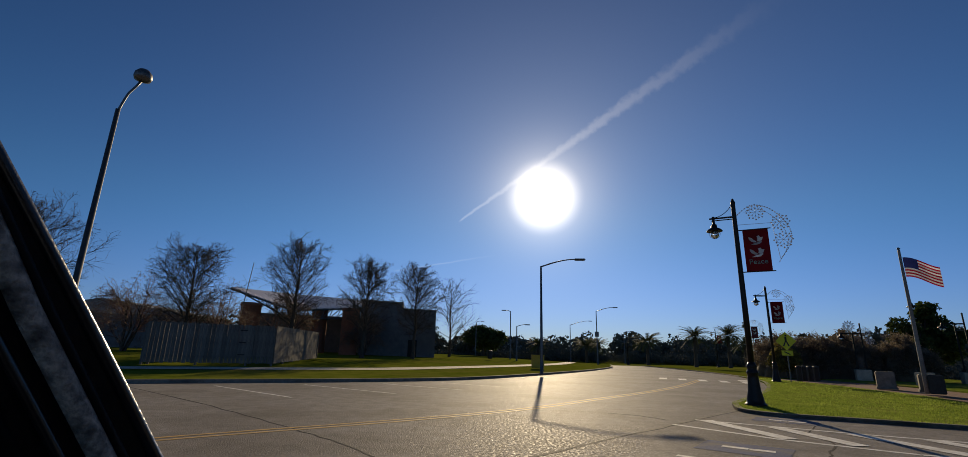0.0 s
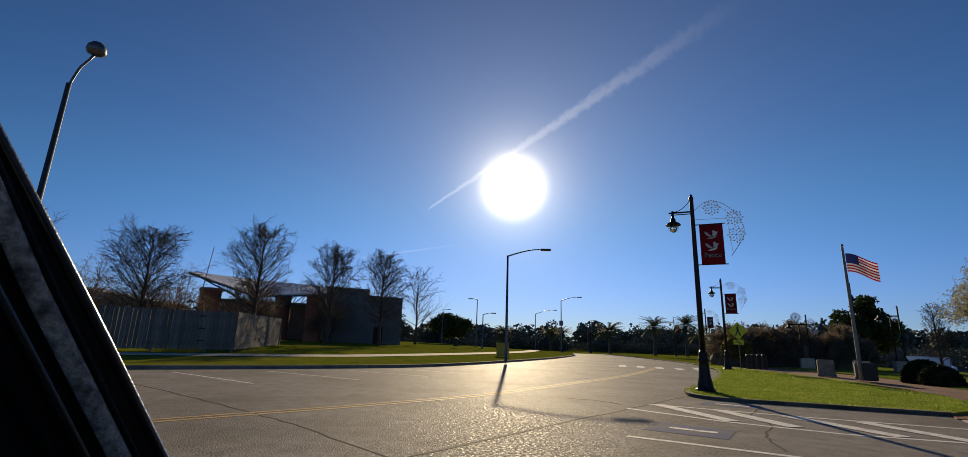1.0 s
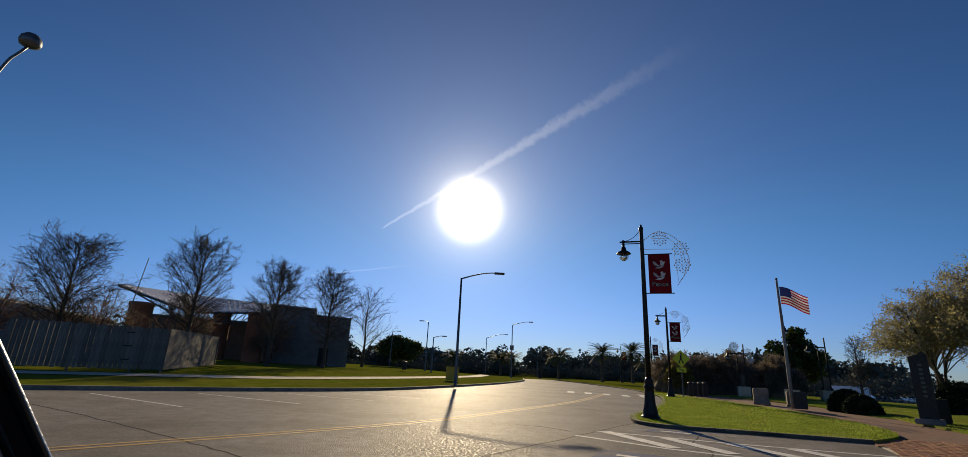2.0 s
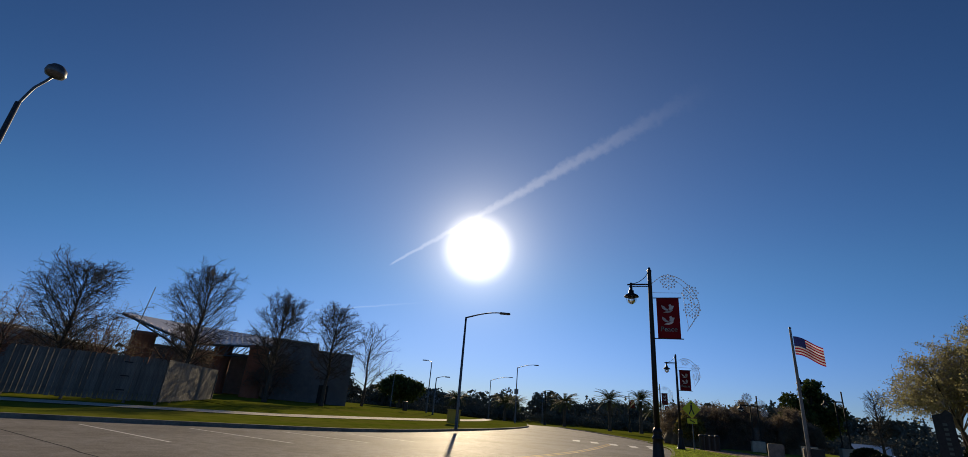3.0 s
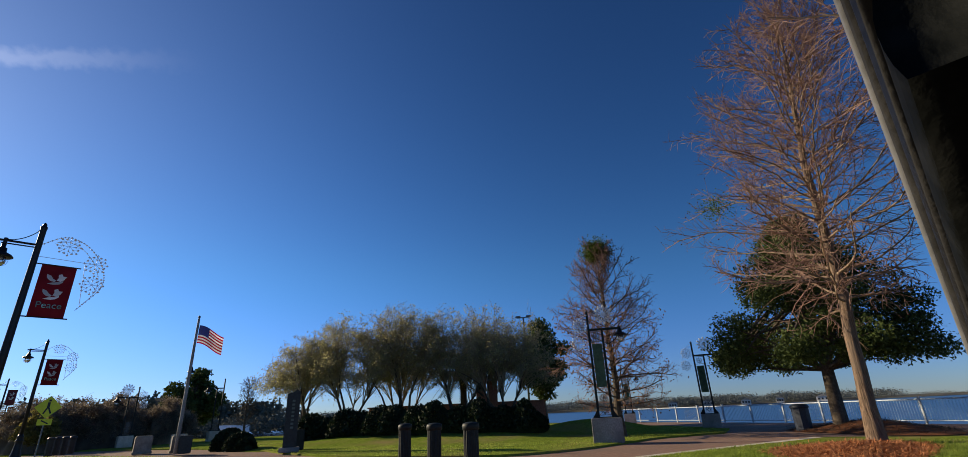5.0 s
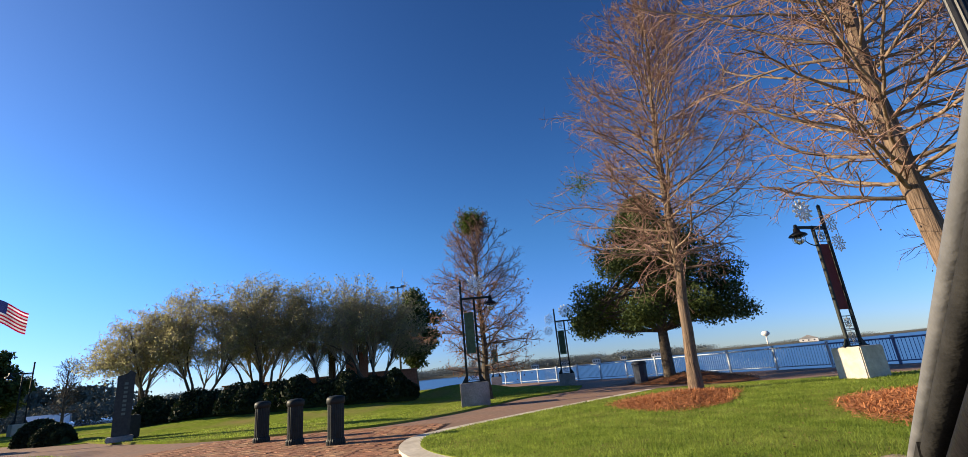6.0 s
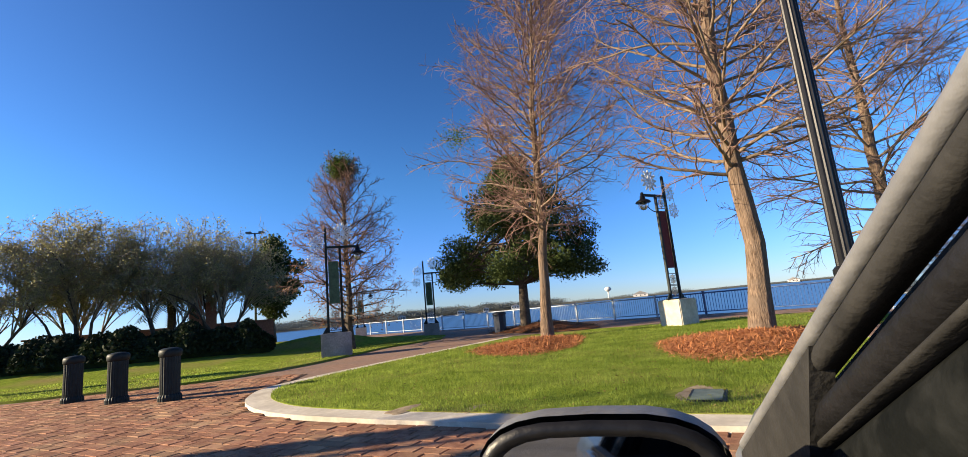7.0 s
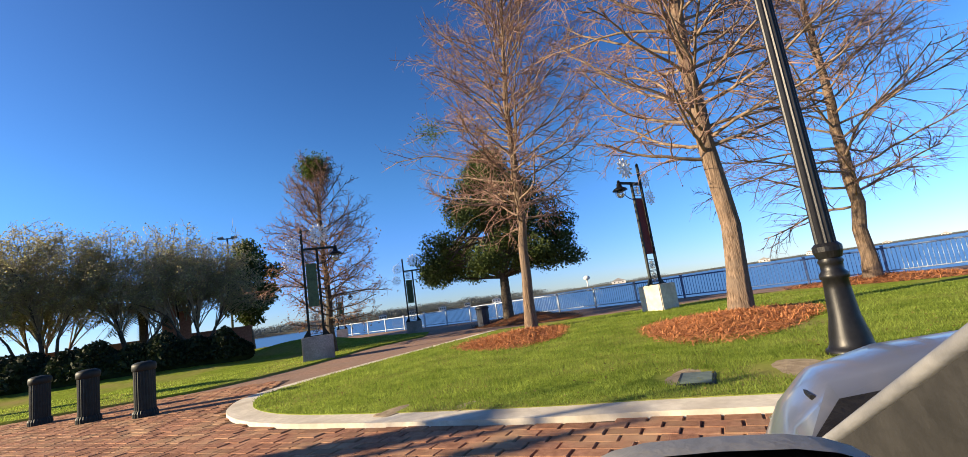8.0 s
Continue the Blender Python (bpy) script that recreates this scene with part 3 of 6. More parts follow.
def dove(x, z, s, y=-0.006):
    """A plain bird with two raised wings, as flat pieces."""
    wing = [(0.02, -0.12), (-0.3, 0.1), (-0.55, 0.42), (-0.98, 0.62), (-0.95, 0.3), (-0.8, 0.02), (-0.5, -0.22), (-0.1, -0.3)]
    plume = [(0.08, -0.1), (0.2, 0.25), (0.12, 0.62), (0.42, 0.78), (0.6, 0.5), (0.95, 0.48), (0.78, 0.05), (0.45, -0.2)]
    body = [(-0.75, -0.62), (-0.3, -0.4), (0.2, -0.28), (0.5, -0.18), (0.72, -0.06), (0.7, -0.3), (0.4, -0.55), (-0.05, -0.66)]
    return [[(x + a * s, y, z + b * s) for a, b in piece] for piece in (wing, plume, body)]


def lantern(parent, at, size=1.0, name="lantern"):
    """A bell-shaped street lantern hanging at a point."""
    x, y, z = at
    cap = Shape().lathe([(0.03, 0.0), (0.045, -0.02), (0.045, -0.1), (0.08, -0.12), (0.09, -0.22), (0.2, -0.28), (0.24, -0.33), (0.235, -0.345), (0.1, -0.33)], 18, (0, 0, 0))
    cap.v = [(x + a * size, y + b * size, z + c * size) for a, b, c in cap.v]
    body = part(name, cap.mesh(name, IRON, True), parent)
    globe = Shape().lathe([(0.11, -0.34), (0.135, -0.42), (0.12, -0.5), (0.06, -0.56), (0.01, -0.57)], 14)
    globe.v = [(x + a * size, y + b * size, z + c * size) for a, b, c in globe.v]
    part("globe", globe.mesh("globe", GLASS, True), body, "clear glass globe")
    cage = Shape()
    for k in range(6):
        a = math.pi * k / 3
        cage.tube([(x + size * r * math.cos(a), y + size * r * math.sin(a), z + size * h) for r, h in ((0.14, -0.33), (0.16, -0.43), (0.13, -0.52), (0.02, -0.585))], 0.006 * size, 4)
    part("cage", cage.mesh("cage", IRON), body)


def post_base(parent, r=1.0):
    base = Shape().lathe([(0.34, 0.0), (0.34, 0.05), (0.3, 0.07), (0.27, 0.12), (0.26, 0.2), (0.2, 0.42), (0.17, 0.75), (0.165, 0.86), (0.19, 0.88), (0.19, 0.93), (0.15, 0.97), (0.15, 1.05), (0.17, 1.08), (0.13, 1.14), (0.1, 1.2)], 40, flute=0.02)
    base.v = [(a * r, b * r, c) for a, b, c in base.v]
    part("base", base.mesh("base", IRON, True), parent)


def banner_lamp(at, turn, height=6.15, banner=RED_CLOTH, flakes=True, text=True, simple=False, lit=""):
    lamp = thing("banner_lamp", at, lit or "black iron street lamp with red banner and snowflake lights", "street lamp", "banner lamps along the road", turn)
    post_base(lamp, 0.85)
    k = height - 6.15
    part("pole", Shape().lathe([(0.085, 1.15), (0.078, 3.0), (0.062, 6.0 + k), (0.07, 6.03 + k), (0.07, 6.08 + k), (0.04, 6.12 + k), (0.045, 6.15 + k), (0.01, 6.2 + k)], 16).mesh("pole", IRON, True), lamp)
    arm = Shape().tube([(0, 0, 5.6 + k), (-0.72, 0, 5.6 + k)], 0.028, 8).tube([(0, 0, 5.53 + k), (-0.66, 0, 5.53 + k)], 0.016, 6)
    arm.tube([(-0.03 - 0.55 * s, 0, 6.05 + k - 0.42 * math.sin(s * math.pi / 2) ** 0.7) for s in [j / 9 for j in range(10)]], 0.012, 6).lathe([(0.04, 0), (0.04, 0.14)], 8, (-0.6, 0, 5.52 + k))
    part("arm", arm.mesh("arm", IRON), lamp)
    lantern(lamp, (-0.6, 0, 5.52 + k), 1.0)
    if banner:
        for z in (5.14 + k, 3.83 + k):
            part("banner_rod", Shape().tube([(0, 0, z), (0.93, 0, z)], 0.016, 6).mesh("banner_rod", IRON), lamp)
        cloth = Shape()
        nx, nz = 6, 10
        v = [(0.17 + 0.68 * i / nx, 0.012 * math.sin(i * 1.3 + j * 0.5), 3.84 + k + 1.3 * j / nz) for j in range(nz + 1) for i in range(nx + 1)]
        v += [(a, b + 0.006, c) for a, b, c in v]
        n = (nx + 1) * (nz + 1)
        f = []
        for j in range(nz):
            for i in range(nx):
                a = j * (nx + 1) + i
                f += [(a, a + 1, a + nx + 2, a + nx + 1), (n + a, n + a + nx + 1, n + a + nx + 2, n + a + 1)]
        cloth_part = part("banner", cloth.add(v, f).mesh("banner", banner, True), lamp, "hanging banner with white dove print")
        for z in (4.78, 4.4):
            bird = Shape()
            for piece in dove(0.51, z + k, 0.2, -0.021):
                bird.prism(piece, (0, 0.004, 0))
            part("print", bird.mesh("print", WHITE_CLOTH), cloth_part, "white bird-shaped print")
        if text:
            part("lettering", words("Peace", 0.215, TEAL_PRINT, Matrix.Translation((0.51, -0.02, 4.06 + k)) @ Matrix.Rotation(math.pi / 2, 4, "X")), cloth_part, "teal word on the banner")
    if flakes:
        deco, bulbs = Shape(), Shape()
        arc = [(0.05, 0, 5.62), (0.45, 0, 5.9), (0.85, 0, 5.82), (1.2, 0, 5.5), (1.42, 0, 5.05), (1.4, 0, 4.65), (1.1, 0, 4.18)]
        arc3 = smooth_line(arc, 6)
        deco.tube([(a, b, c + k) for a, b, c in arc3], 0.007, 4)
        deco.tube([(a * 0.93, b, c - 0.12 + k) for a, b, c in arc3[4:]], 0.006, 4)
        deco.tube([(0.0, 0, 5.32 + k), (0.98, 0, 5.3 + k), (1.08, 0, 4.2 + k)], 0.008, 4)
        for a, b, c in arc3:
            bulbs.lathe([(0.001, -0.024), (0.024, 0), (0.001, 0.024)], 6, (a, b, c + k))
        for a, b, c in arc3[5::2]:
            bulbs.lathe([(0.001, -0.02), (0.02, 0), (0.001, 0.02)], 5, (a * 0.93, b, c - 0.12 + k))
        for x, z in ((0.58, 5.68), (1.2, 5.3), (1.22, 4.75)):
            flake(deco, (x, 0, z + k), 0.24, (1, 0, 0), (0, 0, 1), 8, 0.006, 0.03, bulbs)
        light = part("snowflake_light", deco.mesh("snowflake_light", SILVER_WIRE), lamp, "wire snowflake light decoration")
        tagged(part("light_string", bulbs.mesh("light_string", BULB), light, "small clear bulbs"), kind="stuff")
    return lamp


banner_lamp((7.75, 14.25, 0.08), -28.8)
banner_lamp((18.2, 30.6, 0.08), -30.8, 5.9)
banner_lamp((31.5, 57, 0.1), -29, 6.1, banner=MAROON, text=False, lit="distant black street lamp with dark banner and lights")
banner_lamp((38.5, 80, 0.1), -25, 6.1, text=False, lit="far black street lamp with red banner by palms")
banner_lamp((25, 84, 0.1), -16, 5.6, banner=None, flakes=False, text=False, lit="far plain black street lamp at the junction")
banner_lamp((47, 84, 0.1), -29, 5.8, text=False, lit="far black street lamp beside the dark trees")


def panel_lamp(at, turn, cloth=GREEN_CLOTH, height=4.2, block=(0.95, 0.95, 0.85), lean_deco=True, label="dark green twin-post lamp on a concrete block", stone=None):
    """Two posts with a banner and ornament squares between them, on a block."""
    lamp = thing("panel_lamp", at, label, "street lamp", "lamps on blocks along the walk", turn)
    bx, by, bz = block
    part("plinth", Shape().box((0, 0, bz / 2), block, bevel=0.03).mesh("plinth", stone or CONCRETE), lamp, "weathered concrete block")
    h = bz + height
    posts = (-0.27, 0.27)
    for x, top in zip(posts, (h, h - 0.75)):
        part("post", Shape().box((x, 0, (bz + top) / 2), (0.09, 0.09, top - bz), bevel=0.01).lathe([(0.06, 0), (0.06, 0.04), (0.01, 0.1)], 8, (x, 0, top)).mesh("post", GREEN_IRON), lamp)
    part("foot_plate", Shape().prism([(-0.5, -0.02, bz), (-0.31, -0.02, bz + 0.28), (-0.31, -0.02, bz)], (0, 0.04, 0)).prism([(0.5, -0.02, bz), (0.31, -0.02, bz), (0.31, -0.02, bz + 0.28)], (0, 0.04, 0)).box((0, 0, bz + 0.02), (0.8, 0.3, 0.03)).mesh("foot_plate", GREEN_IRON), lamp)
    z1 = h - 0.72
    arm = Shape().box((0.38, 0, z1), (1.3, 0.07, 0.09))
    arm.tube([(0.31 + 0.62 * math.sin(s), 0, z1 - 0.62 * (1 - (1 - math.cos(s - math.pi / 2 + math.pi / 2)) ** 1) - 0.0) for s in [j * math.pi / 16 for j in range(9)]][::-1], 0.018, 6)
    part("arm", arm.mesh("arm", GREEN_IRON), lamp)
    lantern(lamp, (0.98, 0, z1 + 0.1), 1.15)
    for z in (bz + 0.3, bz + 0.74, h - 1.0):
        orn = Shape()
        for dx, dz, sx, sz in ((0, 0.2, 0.46, 0.025), (0, -0.2, 0.46, 0.025)):
            orn.box((dx, 0, z + dz), (sx, 0.03, sz))
        flake(orn, (0, 0, z), 0.17, (1, 0, 0), (0, 0, 1), 8, 0.012, 0.018)
        part("ornament", orn.mesh("ornament", GREY_STEEL), lamp, "pierced metal star square")
    zc0, zc1 = bz + 1.15, h - 1.3
    if cloth:
        part("banner", Shape().box((0, 0, (zc0 + zc1) / 2), (0.4, 0.015, zc1 - zc0)).mesh("banner", cloth), lamp, "narrow cloth banner between the posts")
    if lean_deco:
        deco, bulbs = Shape(), Shape()
        flake(deco, (0.42, -0.05, h - 0.12), 0.38, (1, 0, 0), (0, 0, 1), 12, 0.022, 0.045, bulbs)
        flake(deco, (-0.62, -0.05, h - 0.55), 0.3, (1, 0, 0), (0, 0, 1), 8, 0.015, 0.035, bulbs)
        flake(deco, (-0.75, -0.05, h - 1.25), 0.28, (1, 0, 0), (0, 0, 1), 8, 0.015, 0.035, bulbs)
        deco.tube([(-0.27 - 0.6 * math.sin(s), -0.05, h - 0.1 - 0.9 * (1 - math.cos(s))) for s in [j * math.pi / 20 for j in range(14)]], 0.01, 4)
        light = part("snowflake_light", deco.mesh("snowflake_light", SILVER_WIRE), lamp, "silver wire snowflakes")
        tagged(part("light_string", bulbs.mesh("light_string", BULB), light, "small clear bulbs"), kind="stuff")
    return lamp


panel_lamp((20.9, 1.85, 0.04), -84, height=4.15, block=(1.15, 1.0, 0.9), stone=STONE)
panel_lamp((31.2, -3.1, 0.0), -95, height=3.9, block=(0.95, 0.9, 0.75), label="dark twin-post lamp on a small concrete block", stone=STONE)
panel_lamp((46.5, 1.6, 0.0), -92, height=3.8, block=(0.95, 0.9, 0.75), label="distant twin-post lamp by the waterside rail")
panel_lamp((16.35, -10.4, 0.05), 108, cloth=MAROON, height=4.6, block=(0.95, 0.95, 0.95), label="leaning-looking steel lamp with red banner on concrete")
panel_lamp((28.0, 31.2, 0.0), 46, cloth=None, height=5.2, lean_deco=False, label="thin twin-post lamp beside the flagpole")
panel_lamp((35.3, 35.6, 0.0), 150, cloth=None, height=4.2, lean_deco=False, label="far twin-post lamp on a stone block")
panel_lamp((29, 37.5, 0.0), 150, cloth=None, height=3.4, label="far twin-post lamp before the dry bushes")

# plain fluted post by the lawn
fluted = thing("street_lamp", (5.4, -5.16, 0.08), "tall glossy black fluted lamp post on the lawn", "street lamp")
post_base(fluted, 0.8)
part("pole", Shape().lathe([(0.13, 1.12), (0.155, 1.2), (0.155, 1.26), (0.12, 1.3)], 24).lathe([(0.112, 1.28), (0.105, 2.5), (0.096, 4.6), (0.085, 7.6)], 32, flute=0.1).mesh("pole", IRON), fluted, "fluted black shaft")
part("arm", Shape().tube([(0, 0, 7.3), (0.7, 0, 7.3)], 0.03, 8).mesh("arm", IRON), fluted)
lantern(fluted, (0.65, 0, 7.25))


def cobra_lamp(at, turn, height=8.0, reach=2.2, head=1.0, label="grey steel cobra-head street light", box=False):
    lamp = thing("road_light", at, label, "street light", "tall road lights", turn)
    part("pole", Shape().lathe([(0.14, 0), (0.14, 0.08), (0.1, 0.1), (0.095, 1.0), (0.06, height)], 14).mesh("pole", GREY_STEEL, True), lamp)
    pts = [(reach * s, 0, height - 0.05 + 0.5 * math.sin(s * math.pi / 2) * reach / 2.2) for s in [j / 8 for j in range(9)]]
    part("arm", Shape().tube(pts, [0.05 - 0.015 * j / 8 for j in range(9)], 8).mesh("arm", GREY_STEEL, True), lamp)
    hx, _, hz = pts[-1]
    part("head", Shape().box((hx + 0.25 * head, 0, hz - 0.02), (0.75 * head, 0.28 * head, 0.13 * head), bevel=0.05 * head).mesh("head", GREY_STEEL, True), lamp)
    if box:
        part("sign", Shape().box((0, -0.1, height * 0.56), (0.6, 0.04, 0.75), bevel=0.01).mesh("sign", GREY_STEEL), lamp)
    return lamp


cobra_lamp((3.7, 31.0, 0.15), -5, 6.9, 2.3)
cobra_lamp((17.2, 73, 0.15), -15, 7.9, 2.6, box=True, label="grey road light with a small sign on its pole")
cobra_lamp((16.9, 93.5, 0.15), -14, 7.0, 3.6)
cobra_lamp((4.2, 74, 0.6), 175, 7.2, 0.8, label="far pale lamp with a hooked top")
cobra_lamp((4.6, 66, 0.5), 0, 4.6, 1.2, label="far low road light")
cobra_lamp((-1.3, 92, 1.0), 0, 6.2, 0.9, label="far hooked path lamp on the lawn")
cobra_lamp((28, 96, 0.1), -18, 6.0, 1.2, label="far road light among palms")

mast = thing("road_light", (-11.1, 12.75, 0.0), "tall leaning steel mast with a round lamp head", "street light", "tall road lights", 40)
part("pole", Shape().lathe([(0.13, 0), (0.13, 0.1), (0.09, 0.12), (0.06, 8.1)], 14).mesh("pole", GREY_STEEL, True), mast)
part("arm", Shape().tube([(0.16 * s, 0, 8.0 + 0.9 * math.sin(s * 0.9)) for s in [j / 5 for j in range(6)]] + [(0.3, 0, 9.0), (0.38, 0, 9.2)], 0.035, 8).mesh("arm", GREY_STEEL, True), mast)
part("head", Shape().lathe([(0.03, 0.2), (0.14, 0.16), (0.23, 0.05), (0.25, -0.08), (0.22, -0.17), (0.1, -0.22), (0.01, -0.23)], 18, (0.4, 0, 9.42)).mesh("head", GREY_STEEL, True), mast, "round grey lamp head")

flood = thing("flood_light_pole", (43.0, 9.7, 0.0), "thin tall pole with two flood lights", "light pole")
part("pole", Shape().lathe([(0.1, 0), (0.07, 9.4)], 10).mesh("pole", GREY_STEEL, True), flood)
part("crossbar", Shape().box((0, 0, 9.35), (0.08, 1.1, 0.08)).mesh("crossbar", GREY_STEEL), flood)
for s in (-0.5, 0.5):
    part("flood_light", Shape().box((0.1, s, 9.45), (0.35, 0.45, 0.16), bevel=0.03).mesh("flood_light", GREY_STEEL), flood)


def bollard(at, label="dark fluted iron bollard on the brick walk"):
    b = thing("bollard", at, label, "bollard", "bollards across the walk")
    part("shaft", Shape().lathe([(0.225, 0), (0.225, 0.1), (0.21, 0.14), (0.19, 0.16), (0.19, 0.92)], 48, flute=0.06).mesh("shaft", GREEN_IRON), b)
    part("cap", Shape().lathe([(0.19, 0.92), (0.215, 0.94), (0.215, 1.03), (0.2, 1.07), (0.13, 1.1), (0.01, 1.11)], 24).mesh("cap", GREEN_IRON, True), b)
    return b


first_bollard = bollard((14.75, 7.5, 0.0))
for p in ((13.4, 5.95, 0.0), (12.55, 4.6, 0.0)):
    copy_thing(first_bollard, pose(*p))

# flag
flagpole = thing("flagpole", (19.6, 21.9, 0.1), "white flagpole with a striped flag on a stone foot", "flagpole", turn=-41.8)
part("pole", Shape().lathe([(0.09, 0), (0.085, 1.2), (0.055, 6.4), (0.05, 6.45)], 12).mesh("pole", STONE, True), flagpole, "pale tapered pole")
part("finial", Shape().lathe([(0.01, 6.45), (0.08, 6.52), (0.01, 6.6)], 10).mesh("finial", GREY_STEEL, True), flagpole)
part("foot", Shape().box((0.35, 0, 0.4), (0.55, 0.5, 0.8), bevel=0.03).mesh("foot", DARK_STONE), flagpole)


def flag_piece(u0, u1, w0, w1, y=0.0):
    """A patch of the waving flag, between shares of its length and height."""
    s = Shape()
    n = 10
    v = []
    for j in (0, 1):
        for i in range(n + 1):
            u = u0 + (u1 - u0) * i / n
            w = w0 + (w1 - w0) * j
            v.append((0.08 + 1.2 * u, y + 0.13 * math.sin(u * 7.5) * u, 6.15 - 0.05 - 0.92 * (1 - w) - 0.56 * u ** 1.15 + 0.06 * math.sin(u * 6)))
    return s.add(v, [(i, i + 1, n + 2 + i, n + 1 + i) for i in range(n)])


flag = part("flag", flag_piece(0.41, 1, 1 / 13, 2 / 13).mesh("flag", FLAG_WHITE, True), flagpole, "waving flag with red stripes and blue corner")
for k in range(13):
    if k == 1:
        continue
    part("stripe", flag_piece(0.0 if k < 6 else 0.41, 1.0, k / 13, (k + 1) / 13).mesh("stripe", FLAG_WHITE if k % 2 else FLAG_RED, True), flag)
part("stripe", flag_piece(0, 0.41, 1 / 13, 2 / 13).mesh("stripe", FLAG_WHITE, True), flag)
part("corner", flag_piece(0, 0.41, 6 / 13, 1).mesh("corner", FLAG_BLUE, True), flag, "dark blue corner of the flag")

# crossing sign
sign = thing("crossing_sign", (18.9, 30.3, 0.1), "yellow diamond crossing sign with a small plate", "road sign", turn=-30)
part("post", Shape().box((0, 0.03, 1.45), (0.06, 0.05, 2.9)).mesh("post", GREY_STEEL), sign)
r_ = 0.56
plate = part("diamond", Shape().prism([(r_, 0, 2.45), (0, 0, 2.45 + r_), (-r_, 0, 2.45), (0, 0, 2.45 - r_)], (0, 0.012, 0)).mesh("diamond", SIGN_YELLOW), sign, "yellow-green diamond plate")
bars = Shape().box((0, -0.006, 2.55), (0.11, 0.008, 0.3)).box((-0.09, -0.006, 2.27), (0.07, 0.008, 0.3), Matrix.Rotation(0.4, 4, "Y")).box((0.09, -0.006, 2.27), (0.07, 0.008, 0.3), Matrix.Rotation(-0.4, 4, "Y")).box((0.02, -0.006, 2.78), (0.1, 0.008, 0.1))
part("symbol", bars.mesh("symbol", PLAIN_BLACK), plate, "plain black bars")
small = part("arrow_plate", Shape().box((0, 0.0, 1.72), (0.6, 0.012, 0.3)).mesh("arrow_plate", SIGN_YELLOW), sign)
part("arrow", Shape().box((0, -0.01, 1.72), (0.34, 0.008, 0.06), Matrix.Rotation(0.5, 4, "Y")).mesh("arrow", PLAIN_BLACK), small)


def bin_thing(at, material=PLAIN_BLACK, label="dark round litter bin", size=1.0, wide=1.0):
    b = thing("litter_bin", at, label, "litter bin", "litter bins")
    s = size
    part("body", Shape().lathe([(0.27 * s * wide, 0), (0.29 * s * wide, 0.05), (0.31 * s * wide, 0.85 * s), (0.3 * s * wide, 0.86 * s)], 18, flute=0.05).mesh("body", material), b)
    part("lid", Shape().lathe([(0.34 * s * wide, 0.86 * s), (0.34 * s * wide, 0.92 * s), (0.28 * s * wide, 0.99 * s), (0.1 * s * wide, 1.02 * s)], 18).mesh("lid", material, True), b)
    return b


bin_thing((25.6, -6.1, 0.0), BIN_BLUE, "dark blue ribbed litter bin beside the walk", 1.1)
for p in ((20.3, 31.6, 0.1), (20.9, 32.0, 0.1), (21.5, 32.3, 0.1), (22.3, 32.9, 0.1)):
    bin_thing(p, PLAIN_BLACK, "slim black litter bin beyond the lawn island", 0.95, 0.6)
bin_thing((0.9, 60.5, 0.75), PLAIN_BLACK, "small dark bin on the far lawn", 1.0)
post_box = thing("yellow_cabinet", (4.6, 41.0, 0.25), "small yellow roadside cabinet with a lid", "utility box")
part("body", Shape().box((0, 0, 0.5), (1.0, 0.7, 1.0), bevel=0.04).mesh("body", YELLOW_BOX), post_box)
part("lid", Shape().box((0, 0, 1.04), (1.08, 0.78, 0.1), bevel=0.03).mesh("lid", YELLOW_BOX), post_box)

# stone and metal markers
for at, size, label in (((21.6, 26.5, 0.02), (0.8, 0.6, 0.9), "low grey stone block on the walk"), ((20.5, 22.9, 0.1), (0.5, 0.5, 0.8), "small dark stone by the flagpole")):
    st = tagged(part("stone_block", Shape().box((0, 0, size[2] / 2), size, bevel=0.04).box((0, 0, 0.06), (size[0] + 0.1, size[1] + 0.1, 0.12), bevel=0.02).mesh("stone_block", KERB)), label, "stone block")
    st.matrix_basis = pose(*at, 0, 0, -35)
pylon = thing("marker_pylon", (19.6, 15.5, 0.06), "dark metal marker pylon with punched side", "marker", turn=-52)
part("shaft", Shape().prism([(-0.28, -0.18, 0.15), (0.28, -0.18, 0.15), (0.28, -0.18, 2.5), (0.12, -0.18, 2.62), (0.0, -0.18, 2.5), (-0.28, -0.18, 2.42)], (0, 0.36, 0)).mesh("shaft", DARK_STONE), pylon)
part("foot", Shape().box((0, 0, 0.1), (0.85, 0.6, 0.2), bevel=0.03).mesh("foot", STONE), pylon)
for k in range(8):
    part("plate", Shape().box((0.02, -0.185, 1.0 + 0.16 * k), (0.12, 0.012, 0.09)).mesh("plate", COVER), pylon, "pale square plate" if k == 0 else "")
box = thing("utility_box", (21.0, 16.3, 0.06), "green utility box beside the marker", "utility box", turn=-52)
part("body", Shape().box((0, 0, 0.45), (0.8, 0.6, 0.9), bevel=0.04).mesh("body", GREEN_IRON), box)

